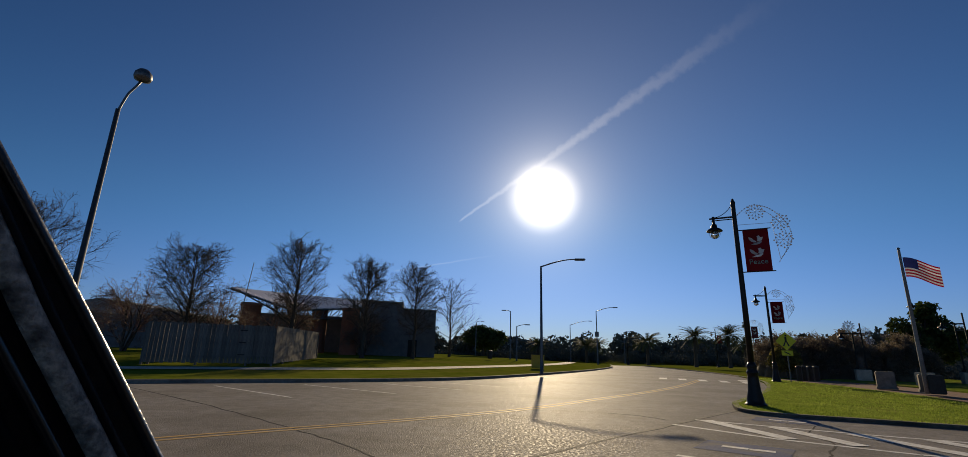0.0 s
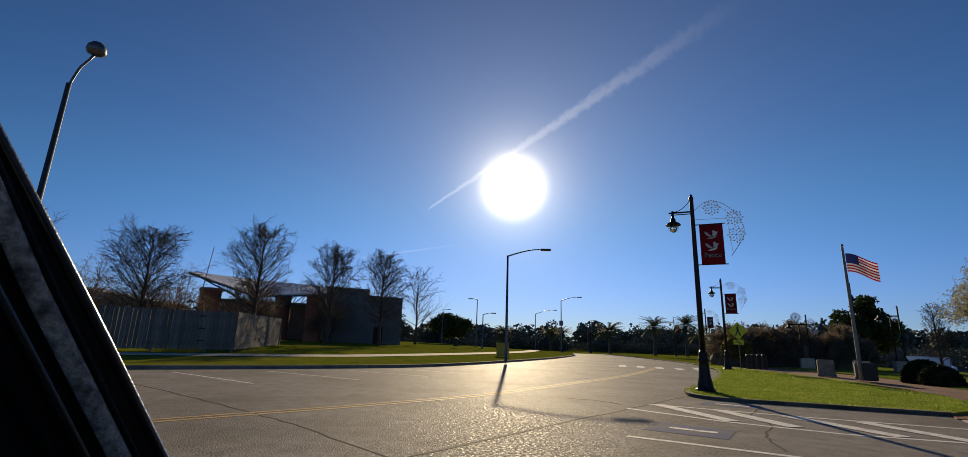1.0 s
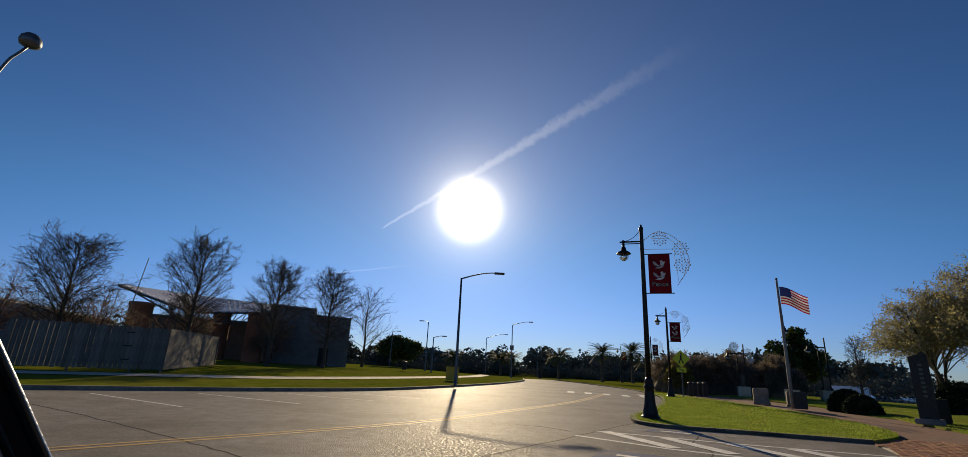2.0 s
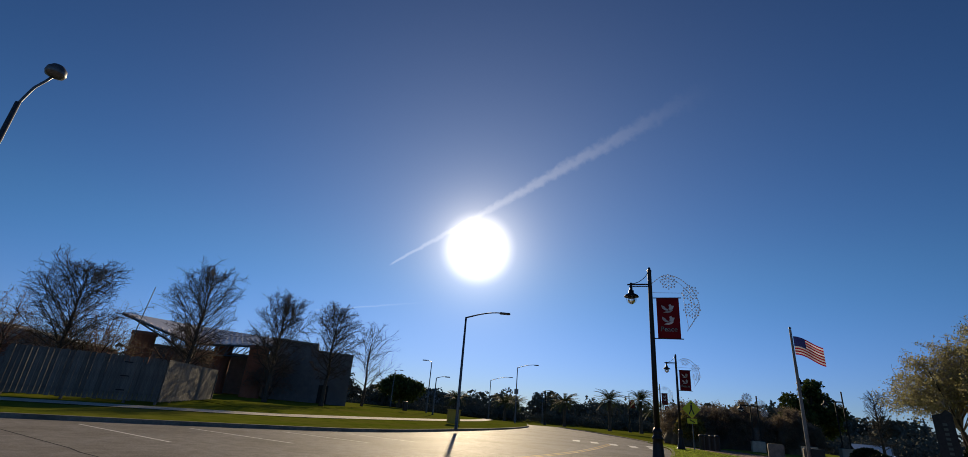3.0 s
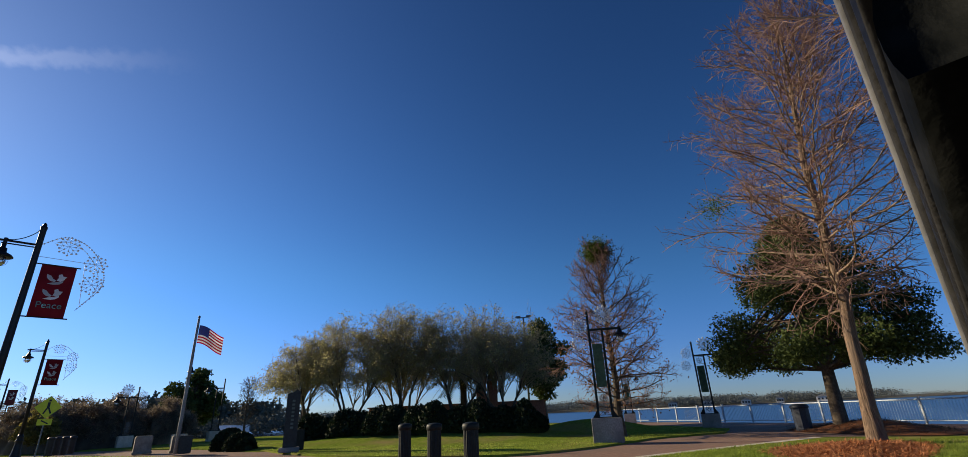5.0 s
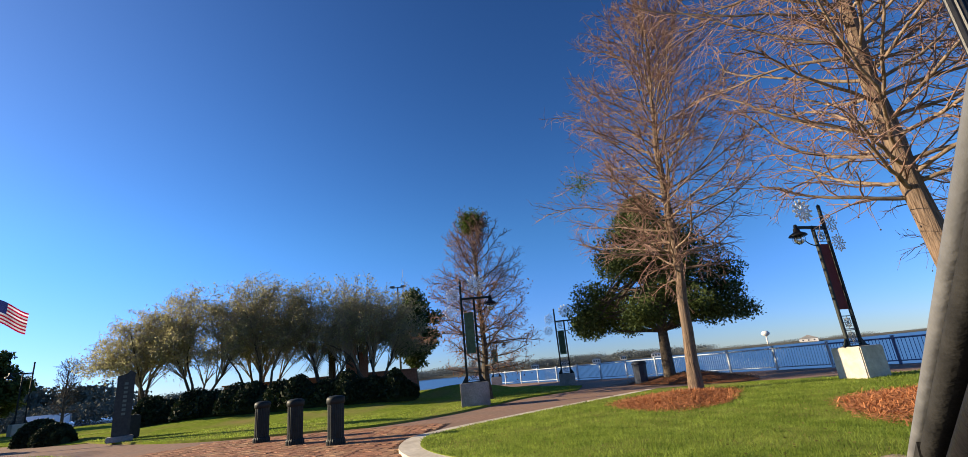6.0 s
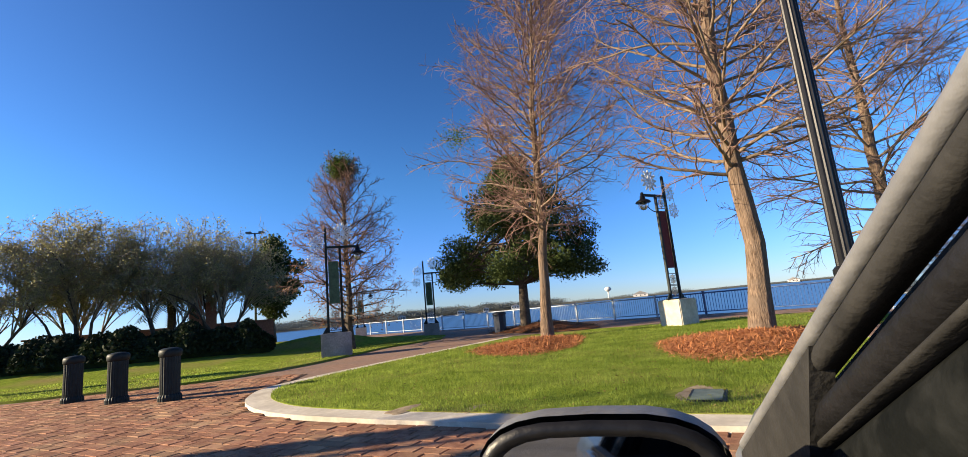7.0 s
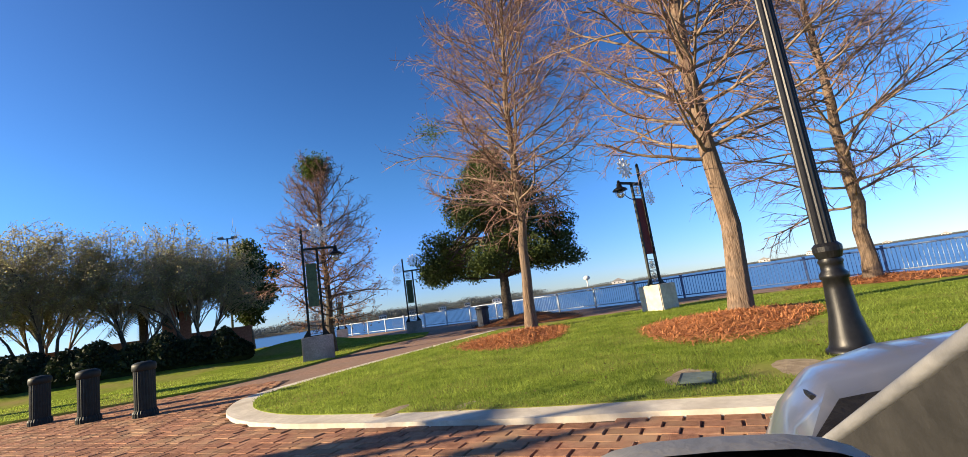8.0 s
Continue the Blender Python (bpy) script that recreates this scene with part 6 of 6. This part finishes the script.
for x, y in ((17.2, 32.6), (17.9, 31.1)):
    paint("crossing_bar", (x - 0.4, y - 1.0), (x + 0.4, y + 1.0), 0.6, PAINT_WHITE, "white crossing bar", 0.008)
for line, w in ((smooth_line([(-16, 20.0), (-7.95, 13.1), (-4.8, 10.2), (-3.05, 8.45), (-1.95, 7.3), (-0.7, 5.7), (3, 1)], 5), 0.035), (smooth_line([(-4, 1.8), (-0.4, 5.75), (1.5, 7.85), (3.5, 9.9), (5.1, 11.7), (7.0, 13.6)], 5), 0.03), (smooth_line([(4.6, 6.4), (4.9, 7.2), (5.2, 7.7), (5.9, 8.6), (6.1, 9.5), (6.6, 10.2), (7.4, 11.2)], 5), 0.03), (smooth_line([(3.0, 12.2), (3.6, 11.86), (4.0, 11.2)], 4), 0.09)):
    rr = random.Random(len(line))
    wavy = [(x + rr.uniform(-0.03, 0.03), y + rr.uniform(-0.03, 0.03)) for x, y in line]
    tagged(part("road_joint", strip("road_joint", wavy, w, 0.003, 0.002, TAR)), "dark tarred joint in the road", "road joint", kind="structure")
paint("gutter", (-0.35, 5.85), (6.9, 13.75), 0.06, KERB, "pale gutter line between road and bays", 0.0025)


# ---- the parked car that the camera looks out of ----
car = thing("parked_car", (0, 0, 0), "pale blue car with open window and black trim", "car", turn=-30)
LC = -0.27


def loft(sections):
    """Left half profiles along the car, mirrored to a closed shell."""
    s = Shape()
    rows_ = []
    for x, half in sections:
        full = [(x, l, z) for l, z in half] + [(x, 2 * LC - l, z) for l, z in half[-2::-1]]
        rows_.append(full)
    k = len(rows_[0])
    v = [p for r in rows_ for p in r]
    f = [(i * k + j, i * k + j + 1, (i + 1) * k + j + 1, (i + 1) * k + j) for i in range(len(rows_) - 1) for j in range(k - 1)]
    f += [tuple(range(k)), tuple((len(rows_) - 1) * k + j for j in reversed(range(k)))]
    return s.add(v, f)


bonnet = loft([
    (1.42, [(0.62, 0.35), (0.64, 0.65), (0.62, 0.92), (0.57, 1.0), (0.45, 1.04), (0.2, 1.07), (LC, 1.09)]),
    (1.7, [(0.62, 0.35), (0.64, 0.65), (0.6, 0.92), (0.545, 1.0), (0.45, 1.065), (0.25, 1.1), (LC, 1.13)]),
    (1.9, [(0.61, 0.35), (0.62, 0.65), (0.575, 0.92), (0.52, 1.0), (0.435, 1.07), (0.25, 1.105), (LC, 1.135)]),
    (2.1, [(0.58, 0.35), (0.59, 0.65), (0.54, 0.88), (0.485, 0.975), (0.405, 1.05), (0.25, 1.09), (LC, 1.12)]),
    (2.3, [(0.53, 0.36), (0.54, 0.63), (0.5, 0.83), (0.445, 0.925), (0.37, 1.0), (0.22, 1.045), (LC, 1.08)]),
    (2.45, [(0.46, 0.4), (0.47, 0.61), (0.44, 0.78), (0.39, 0.86), (0.32, 0.93), (0.18, 0.97), (LC, 1.0)]),
    (2.55, [(0.36, 0.44), (0.37, 0.6), (0.34, 0.72), (0.3, 0.79), (0.25, 0.84), (0.12, 0.87), (LC, 0.9)])])


def rear_edge(l):
    """How far the bonnet's rear edge sweeps forward towards the car's middle."""
    return 0.42 - 1.8 * max(0.0, (l if l > LC else 2 * LC - l) - 0.485)


bonnet.v = [(x + rear_edge(l) * ((2.55 - x) / 1.13) ** 3, l - 0.035, z - 0.055) for x, l, z in bonnet.v]
shell = bonnet.mesh("front_body", CAR_PAINT, True)
# closed rear face coloured black to stand for the shaded hollow behind the bonnet
shell.materials.append(RUBBER)
shell.polygons[-2].material_index = 1
shell.polygons[-2].use_smooth = False
part("front_body", shell, car, "glossy pale blue wing and bonnet")
part("bonnet_gap", Shape().tube([(2.1, 0.4, 0.964), (2.03, 0.418, 0.973), (1.92, 0.445, 0.982), (1.86, 0.455, 0.986)], 0.006, 6).mesh("bonnet_gap", RUBBER), car, "dark gap beside the bonnet")
part("headlight", Shape().lathe([(0.02, -0.03), (0.1, -0.01), (0.105, 0.02), (0.05, 0.05)], 16, (2.36, 0.32, 0.785)).mesh("headlight", GLASS, True), car, "clear headlight glass")
part("cowl", Shape().prism([(1.16, 0.5, 1.0), (1.48, 0.5, 1.05), (1.48, 0.5, 1.08), (1.16, 0.5, 1.03)], (0, -1.55, 0)).mesh("cowl", TRIM), car, "black cowl below the windscreen")
for side, name in ((0.54, "door"), (-1.17, "door")):
    d_ = part(name, Shape().prism([(-1.0, side, 0.36), (1.4, side, 0.36), (1.4, side, 0.97), (-1.0, side, 0.97)], (0, 0.09, 0)).mesh(name, CAR_PAINT), car, "pale blue front door with window down")
    part("window_seal", Shape().box((0.2, side + 0.045, 0.98), (2.3, 0.05, 0.025), bevel=0.008).mesh("window_seal", RUBBER), d_)
    part("handle", Shape().box((-0.75, side + (0.1 if side > 0 else -0.01), 0.84), (0.2, 0.03, 0.04), bevel=0.012).mesh("handle", TRIM), d_)
part("rear_body", loft([
    (-1.01, [(0.61, 0.36), (0.63, 0.65), (0.6, 0.9), (0.56, 0.955), (0.3, 0.96), (0.1, 0.96), (LC, 0.96)]),
    (-2.2, [(0.6, 0.36), (0.62, 0.65), (0.6, 0.9), (0.54, 0.99), (0.3, 1.0), (0.1, 1.0), (LC, 1.0)]),
    (-2.6, [(0.5, 0.42), (0.52, 0.65), (0.5, 0.86), (0.45, 0.95), (0.25, 0.97), (0.1, 0.97), (LC, 0.97)])]).mesh("rear_body", CAR_PAINT, True), car)
part("floor", Shape().box((0.15, LC, 0.4), (2.4, 1.6, 0.06)).mesh("floor", INTERIOR), car)
part("dashboard", Shape().box((0.98, LC, 0.9), (0.36, 1.5, 0.22), bevel=0.06).mesh("dashboard", INTERIOR), car)
part("seat", Shape().box((-0.62, -0.2, 0.7), (0.5, 0.5, 0.2), bevel=0.07).box((-0.86, -0.2, 0.92), (0.16, 0.5, 0.5), bevel=0.06).mesh("seat", INTERIOR), car)


def pillar_at(x, in_l=0.0, drop=0.0):
    return Vector((x, 0.547 + 0.055 * (x - 0.87) - in_l, 1.35 - 0.559 * (x - 0.87) - drop))


def pillar_strip(name, a0, a1, d0, d1, material, label="", x0=1.42, x1=0.44, round_by=0.0):
    """A strip along the windscreen pillar between two insets, d0 to d1 below its top line, its outer face bowed."""
    pts, n, m = [], 7, 8
    for i in range(n):
        x = x0 + (x1 - x0) * i / (n - 1)
        face = [pillar_at(x, a0 - round_by * math.sin(math.pi * q / (m - 3)) ** 0.7 if 0 < q < m - 3 else a0, d0 + (d1 - d0) * q / (m - 3)) for q in range(m - 2)]
        pts.append([pillar_at(x, a1, d1), pillar_at(x, a1, d0 * 0.6)] + face)
    v = [p for ring in pts for p in ring]
    f = [(m * i + j, m * i + (j + 1) % m, m * i + m + (j + 1) % m, m * i + m + j) for i in range(n - 1) for j in range(m)]
    f += [tuple(range(m)), tuple(m * (n - 1) + j for j in reversed(range(m)))]
    return part(name, Shape().add(v, f).mesh(name, material, round_by > 0), car, label)


pillar_strip("pillar_skin", -0.026, -0.01, 0.0, 0.015, CAR_GREY, "grey painted pillar edge", round_by=0.004)
pillar_strip("pillar_return", -0.022, -0.005, 0.015, 0.034, DULL_GREY, "dull grey inner fold of the pillar", round_by=0.005)
pillar_strip("pillar_gap", 0.012, 0.045, 0.034, 0.05, RUBBER, "deep black gap behind the fold")
pillar_strip("pillar_seal", -0.016, 0.012, 0.05, 0.08, RUBBER, "rounded black rubber seal", round_by=0.008)
pillar_strip("pillar_ridge", -0.019, 0.012, 0.08, 0.087, DULL_GREY, "scuffed grey ridge beside the seal", round_by=0.003)
pillar_strip("pillar_groove", -0.004, 0.02, 0.087, 0.096, WORN_RUBBER, "dusty channel rubber")
pillar_strip("pillar_channel", -0.016, 0.02, 0.096, 0.15, TRIM, "dark scuffed channel beside the glass", round_by=0.004)
fin = [pillar_at(1.42, -0.029, 0.018), pillar_at(1.1, -0.029, 0.018), Vector((1.21, 0.592, 0.985)), Vector((1.42, 0.605, 0.975))]
part("mirror_panel", Shape().prism(fin, (0, -0.02, 0)).mesh("mirror_panel", DULL_GREY), car, "grey plastic triangle behind the mirror")
pillar_strip("pillar_lining", 0.0455, 0.34, -0.01, 0.14, INTERIOR, "black cabin lining")
sail = [pillar_at(1.4, 0.012, 0.11), pillar_at(0.8, 0.012, 0.11), Vector((0.8, 0.549, 0.985)), Vector((1.4, 0.582, 0.975))]
part("corner_panel", Shape().prism(sail, (0, -0.02, 0)).mesh("corner_panel", TRIM), car, "dark plastic corner panel")
part("corner_rib", Shape().tube([pillar_at(1.3, 0.008, 0.13), pillar_at(0.82, 0.008, 0.14)], 0.008, 6).mesh("corner_rib", WORN_RUBBER), car)
part("panel_edge", Shape().tube([(1.02, 0.563, 1.12), (0.98, 0.561, 1.05), (0.97, 0.559, 0.99)], 0.006, 5).mesh("panel_edge", RUBBER), car)
part("windscreen", Shape().prism([pillar_at(1.36, 0.03), pillar_at(0.5, 0.03), pillar_at(0.5, 1.6), pillar_at(1.36, 1.65)], (0.006, 0, 0.006)).mesh("windscreen", WINDSCREEN), car, "clear sloping windscreen")
roof_edge = [(0.46, 0.53, 1.6), (0.4, 0.1, 1.66), (0.1, -0.2, 1.74), (-1.0, -0.22, 1.79), (-1.9, -0.22, 1.66)]
part("roof", Shape().prism([Vector(p) for p in roof_edge] + [Vector((p[0], 2 * LC - p[1], p[2])) for p in roof_edge[::-1]], (0, 0, 0.03)).mesh("roof", CAR_PAINT), car, "pale blue roof panel")
# door pillar behind the window
edge_b = smooth_line([(-1.0, 0.03, 1.8), (-1.0, 0.1, 1.693), (-1.0, 0.245, 1.478), (-1.0, 0.375, 1.282), (-1.0, 0.533, 1.037), (-1.0, 0.6, 0.94)], 4)
part("door_pillar", Shape().prism([Vector(p) + Vector((0, -0.006, 0)) for p in edge_b] + [Vector((-1.0, -0.35, 0.94)), Vector((-1.0, -0.35, 1.8))], (-0.05, 0, 0)).mesh("door_pillar", RUBBER), car, "black door pillar")
part("pillar_edge", Shape().tube([(x, l - 0.008, z) for x, l, z in edge_b], 0.01, 8).mesh("pillar_edge", EDGE_GLOSS, True), car, "glossy black pillar edge")
for line, r, m_ in ((((-0.03, 1.78), (0.035, 1.68), (0.105, 1.561), (0.212, 1.37), (0.41, 1.054), (0.48, 0.95)), 0.017, DUST), (((0.0, 1.77), (0.08, 1.64), (0.24, 1.37), (0.44, 1.05), (0.5, 0.95)), 0.007, RUBBER), (((-0.06, 1.72), (0.08, 1.5), (0.14, 1.405), (0.235, 1.255), (0.353, 1.065), (0.425, 0.95)), 0.008, EDGE_GLOSS), (((-0.1, 1.7), (0.05, 1.46), (0.19, 1.25), (0.32, 1.05), (0.38, 0.95)), 0.01, WORN_RUBBER)):
    part("pillar_rib", Shape().tube([(-0.99, l + 0.025, z) for l, z in line], r, 7).mesh("pillar_rib", m_, True), car, "ribbed door seal")


def ring_loft(sections, n=28):
    """Rounded-box rings along the car: (x, centre l, centre z, half width, half height)."""
    s = Shape()
    v, f = [], []
    for x, l, z, w, h in sections:
        for k in range(n):
            a = 2 * math.pi * k / n
            c, q = math.cos(a), math.sin(a)
            v.append((x, l + w * math.copysign(abs(c) ** 0.6, c), z + h * math.copysign(abs(q) ** 0.65, q)))
    for i in range(len(sections) - 1):
        for k in range(n):
            f.append((i * n + k, i * n + (k + 1) % n, (i + 1) * n + (k + 1) % n, (i + 1) * n + k))
    return s, v, f, n


ML, MZ = 0.77, 1.096
s_, v_, f_, n_ = ring_loft([(1.030, ML, MZ, 0.1023, 0.0688), (1.023, ML, MZ, 0.0967, 0.0632), (1.028, ML, MZ, 0.0902, 0.0567), (1.050, ML, MZ, 0.0884, 0.0549)])
mirror = part("wing_mirror", s_.add(v_, f_).mesh("wing_mirror", IRON, True), car, "black mirror rim")
s_, v_, f_, n_ = ring_loft([(1.034, ML, MZ + 0.001, 0.1042, 0.0716), (1.060, ML, MZ, 0.1051, 0.0735), (1.110, ML - 0.004, MZ - 0.006, 0.0986, 0.0642), (1.170, ML - 0.012, MZ - 0.018, 0.0800, 0.0465), (1.210, ML - 0.02, MZ - 0.028, 0.0512, 0.0242)])
f_.append(tuple(4 * n_ + k for k in range(n_)))
part("housing", s_.add(v_, f_).mesh("housing", CAR_GREY, True), mirror, "grey mirror housing")
s_, v_, f_, n_ = ring_loft([(1.040, ML, MZ, 0.0893, 0.0558)])
for i, p in enumerate(v_):
    v_[i] = (p[0] - 0.1 * (p[1] - ML) + 0.1 * (p[2] - MZ), p[1], p[2])
part("mirror_glass", s_.add(v_ + [(p[0] + 0.004, p[1], p[2]) for p in v_], [tuple(range(n_)), tuple(n_ + k for k in reversed(range(n_)))]).mesh("mirror_glass", MIRROR), mirror, "mirror glass toned down for a dark cabin reflection")
part("mirror_arm", Shape().prism([(1.050, 0.69, 1.0), (1.210, 0.69, 1.0), (1.230, 0.69, 1.055), (1.050, 0.69, 1.07)], (0, -0.13, -0.005)).mesh("mirror_arm", TRIM), mirror)
for x in (1.75, -1.75):
    for l in (0.52, -1.06):
        w_ = part("wheel", Shape().tube([(x, l - 0.1, 0.32), (x, l - 0.09, 0.32), (x, l + 0.09, 0.32), (x, l + 0.1, 0.32)], [0.28, 0.32, 0.32, 0.28], 24).mesh("wheel", TYRE), car, "black tyre")
        part("rim", Shape().tube([(x, l - 0.105, 0.32), (x, l + 0.105, 0.32)], [0.2, 0.2], 20).mesh("rim", GREY_STEEL), w_)

# ---- grass blades ----


def inside(points, outline):
    x, y = points[:, 0], points[:, 1]
    hit = np.zeros(len(points), bool)
    o = np.array(outline)
    for (x0, y0), (x1, y1) in zip(o, np.roll(o, -1, axis=0)):
        cross = ((y0 > y) != (y1 > y)) & (x < (x1 - x0) * (y - y0) / (y1 - y0 + 1e-12) + x0)
        hit ^= cross
    return hit


def blades(name, outline, count, box_, z, height, width, seed, near, falloff, label, holes=()):
    rng = np.random.default_rng(seed)
    p = np.column_stack([rng.uniform(box_[0], box_[2], count), rng.uniform(box_[1], box_[3], count)])
    d = np.hypot(p[:, 0] - near[0], p[:, 1] - near[1])
    keep = inside(p, outline) & (rng.uniform(0, 1, count) < np.minimum(1, (falloff / d) ** 1.6))
    for hx, hy, hr in holes:
        keep &= np.hypot(p[:, 0] - hx, p[:, 1] - hy) > hr * rng.uniform(0.7, 1.0, count)
    p, d = p[keep], d[keep]
    n = len(p)
    grow_ = np.maximum(1, d / falloff) ** 0.7
    a = rng.uniform(0, 2 * np.pi, n)
    w = (width * grow_)[:, None] * np.column_stack([np.cos(a), np.sin(a), np.zeros(n)])
    patch = 0.75 + 0.5 * (np.sin(p[:, 0] * 2.1) * np.cos(p[:, 1] * 1.7) * 0.5 + 0.5)
    tip = np.column_stack([rng.normal(scale=0.45, size=(n, 2)), np.ones(n)]) * (height * rng.uniform(0.5, 1.3, n) * patch * grow_ ** 0.4)[:, None]
    root = np.column_stack([p, np.full(n, z)])
    v = np.stack([root - w, root + w, root + tip], 1).reshape(-1, 3)
    ob = part(name, quick_mesh(name, v, np.arange(3 * n).reshape(-1, 3), BLADE))
    return tagged(ob, label, "grass", kind="stuff")


HOLES = ((10.6, -7.6, 1.9), (9.2, -7.2, 1.9), (15.6, -4.6, 1.8), (14, -3.9, 1.7), (6.05, -3.3, 0.45), (5.4, -4.3, 0.6), (7.6, -0.03, 0.25))
blades("grass_south", lawn_s_outline, 560000, (1, -14, 18, 3), 0.078, 0.042, 0.0045, 91, (5, -1), 5.0, "short green winter grass on the near lawn", HOLES)
blades("grass_north", lawn_n_outline, 260000, (15, -3, 32, 24), 0.058, 0.035, 0.007, 92, (10, 3), 7.0, "short green grass before the hedge")
blades("grass_island", island_outline, 420000, (6, 9, 21, 36), 0.078, 0.035, 0.006, 93, (5, 9), 6.0, "short sunlit grass on the island")
rng = np.random.default_rng(94)
fl = np.column_stack([rng.uniform(4, 13, 900), rng.uniform(-9, 2, 900), np.full(900, 0.115)])
fl = fl[inside(fl, lawn_s_outline)]
tagged(part("fallen_leaves", quick_mesh("fallen_leaves", *quads(fl, 0.022, rng, flat=0.9), OLIVE_LEAF)), "scattered small yellow leaves on the lawn", "leaves", kind="stuff")

# ---- clay pavers ----
U, N = Vector((0.67, 0.742)), Vector((-0.742, 0.67))
ORIGIN = Vector((4.6, -2.75))
BL, BW = 0.31, 0.18
joint_outline = [p for p in smooth_line([(12.3, 2.65), (11.2, 2.75), (10.0, 2.5), (8.7, 1.8), (7.4, 0.58), (6.5, -0.4), (5.6, -1.45), (4.6, -2.75), (0.0, -8.1)], 4)] + [(-1.9, -9.3), (1.9, -3.7), (4.4, 0.0), (7.05, 3.9), (8.8, 6.95), (11.3, 10.3), (13.2, 11.3), (16.3, 9.6), (16.0, 5.2), (15.2, 2.2)]
tagged(part("pavement_bed", mesh("pavement_bed", [(x, y, 0.003) for x, y in joint_outline], [tuple(range(len(joint_outline)))], JOINT)), "dark sand joints of the brick paving", "paving bed", kind="structure")
brick_shapes = []
for k in range(4):
    rr = random.Random(k)
    l, w, t = BL / 2 - 0.008 - 0.0015 * k, BW / 2 - 0.0025, 0.016 + 0.0015 * k
    c = 0.005
    v = [(-l, -w, 0), (l, -w, 0), (l, w, 0), (-l, w, 0)] + [(-l + c + rr.uniform(0, 0.004), -w + c, t), (l - c, -w + c + rr.uniform(0, 0.004), t), (l - c - rr.uniform(0, 0.004), w - c, t), (-l + c, w - c - rr.uniform(0, 0.004), t)]
    brick_shapes.append(mesh("brick", v, [(4, 5, 6, 7), (0, 1, 5, 4), (1, 2, 6, 5), (2, 3, 7, 6), (3, 0, 4, 7)], BRICK))
cells = []
for j in range(-60, 110):
    for i in range(-30, 70):
        p = ORIGIN + U * (BL * (i + 0.5 * (j % 2))) + N * (0.09 + BW * j)
        cells.append((p.x, p.y, i, j))
arr = np.array(cells)
good = inside(arr, joint_outline) & inside(arr + np.array([U.x * 0.12, U.y * 0.12, 0, 0]), joint_outline) & inside(arr - np.array([U.x * 0.12, U.y * 0.12, 0, 0]), joint_outline)
arr = arr[good & (np.hypot(arr[:, 0] - 5, arr[:, 1] - 1) < 14.5)]
turn_ = math.degrees(math.atan2(U.y, U.x))
rr = random.Random(9)
made = 0
bv, bf = [], []
first = [r for r in arr if 0 <= r[3] < 14 and -2 < r[2] < 24]
first_keys = {(int(r[2]), int(r[3])) for r in first[:300]}
for x, y, i, j in arr:
    z, tilt = 0.003 + rr.uniform(-0.003, 0.004), rr.uniform(-0.8, 0.8)
    shape_ = brick_shapes[rr.randrange(4)]
    m4 = pose(x, y, z, tilt * 0.5, tilt, turn_ + rr.uniform(-0.7, 0.7))
    if (int(i), int(j)) in first_keys:
        b_ = part("brick", shape_, plaza)
        b_.matrix_basis = m4
    else:
        n0 = len(bv)
        bv += [tuple(m4 @ p.co) for p in shape_.vertices]
        bf += [tuple(n0 + q for q in f.vertices) for f in shape_.polygons]
tagged(part("bricks", mesh("bricks", bv, bf, BRICK), plaza), kind="stuff")
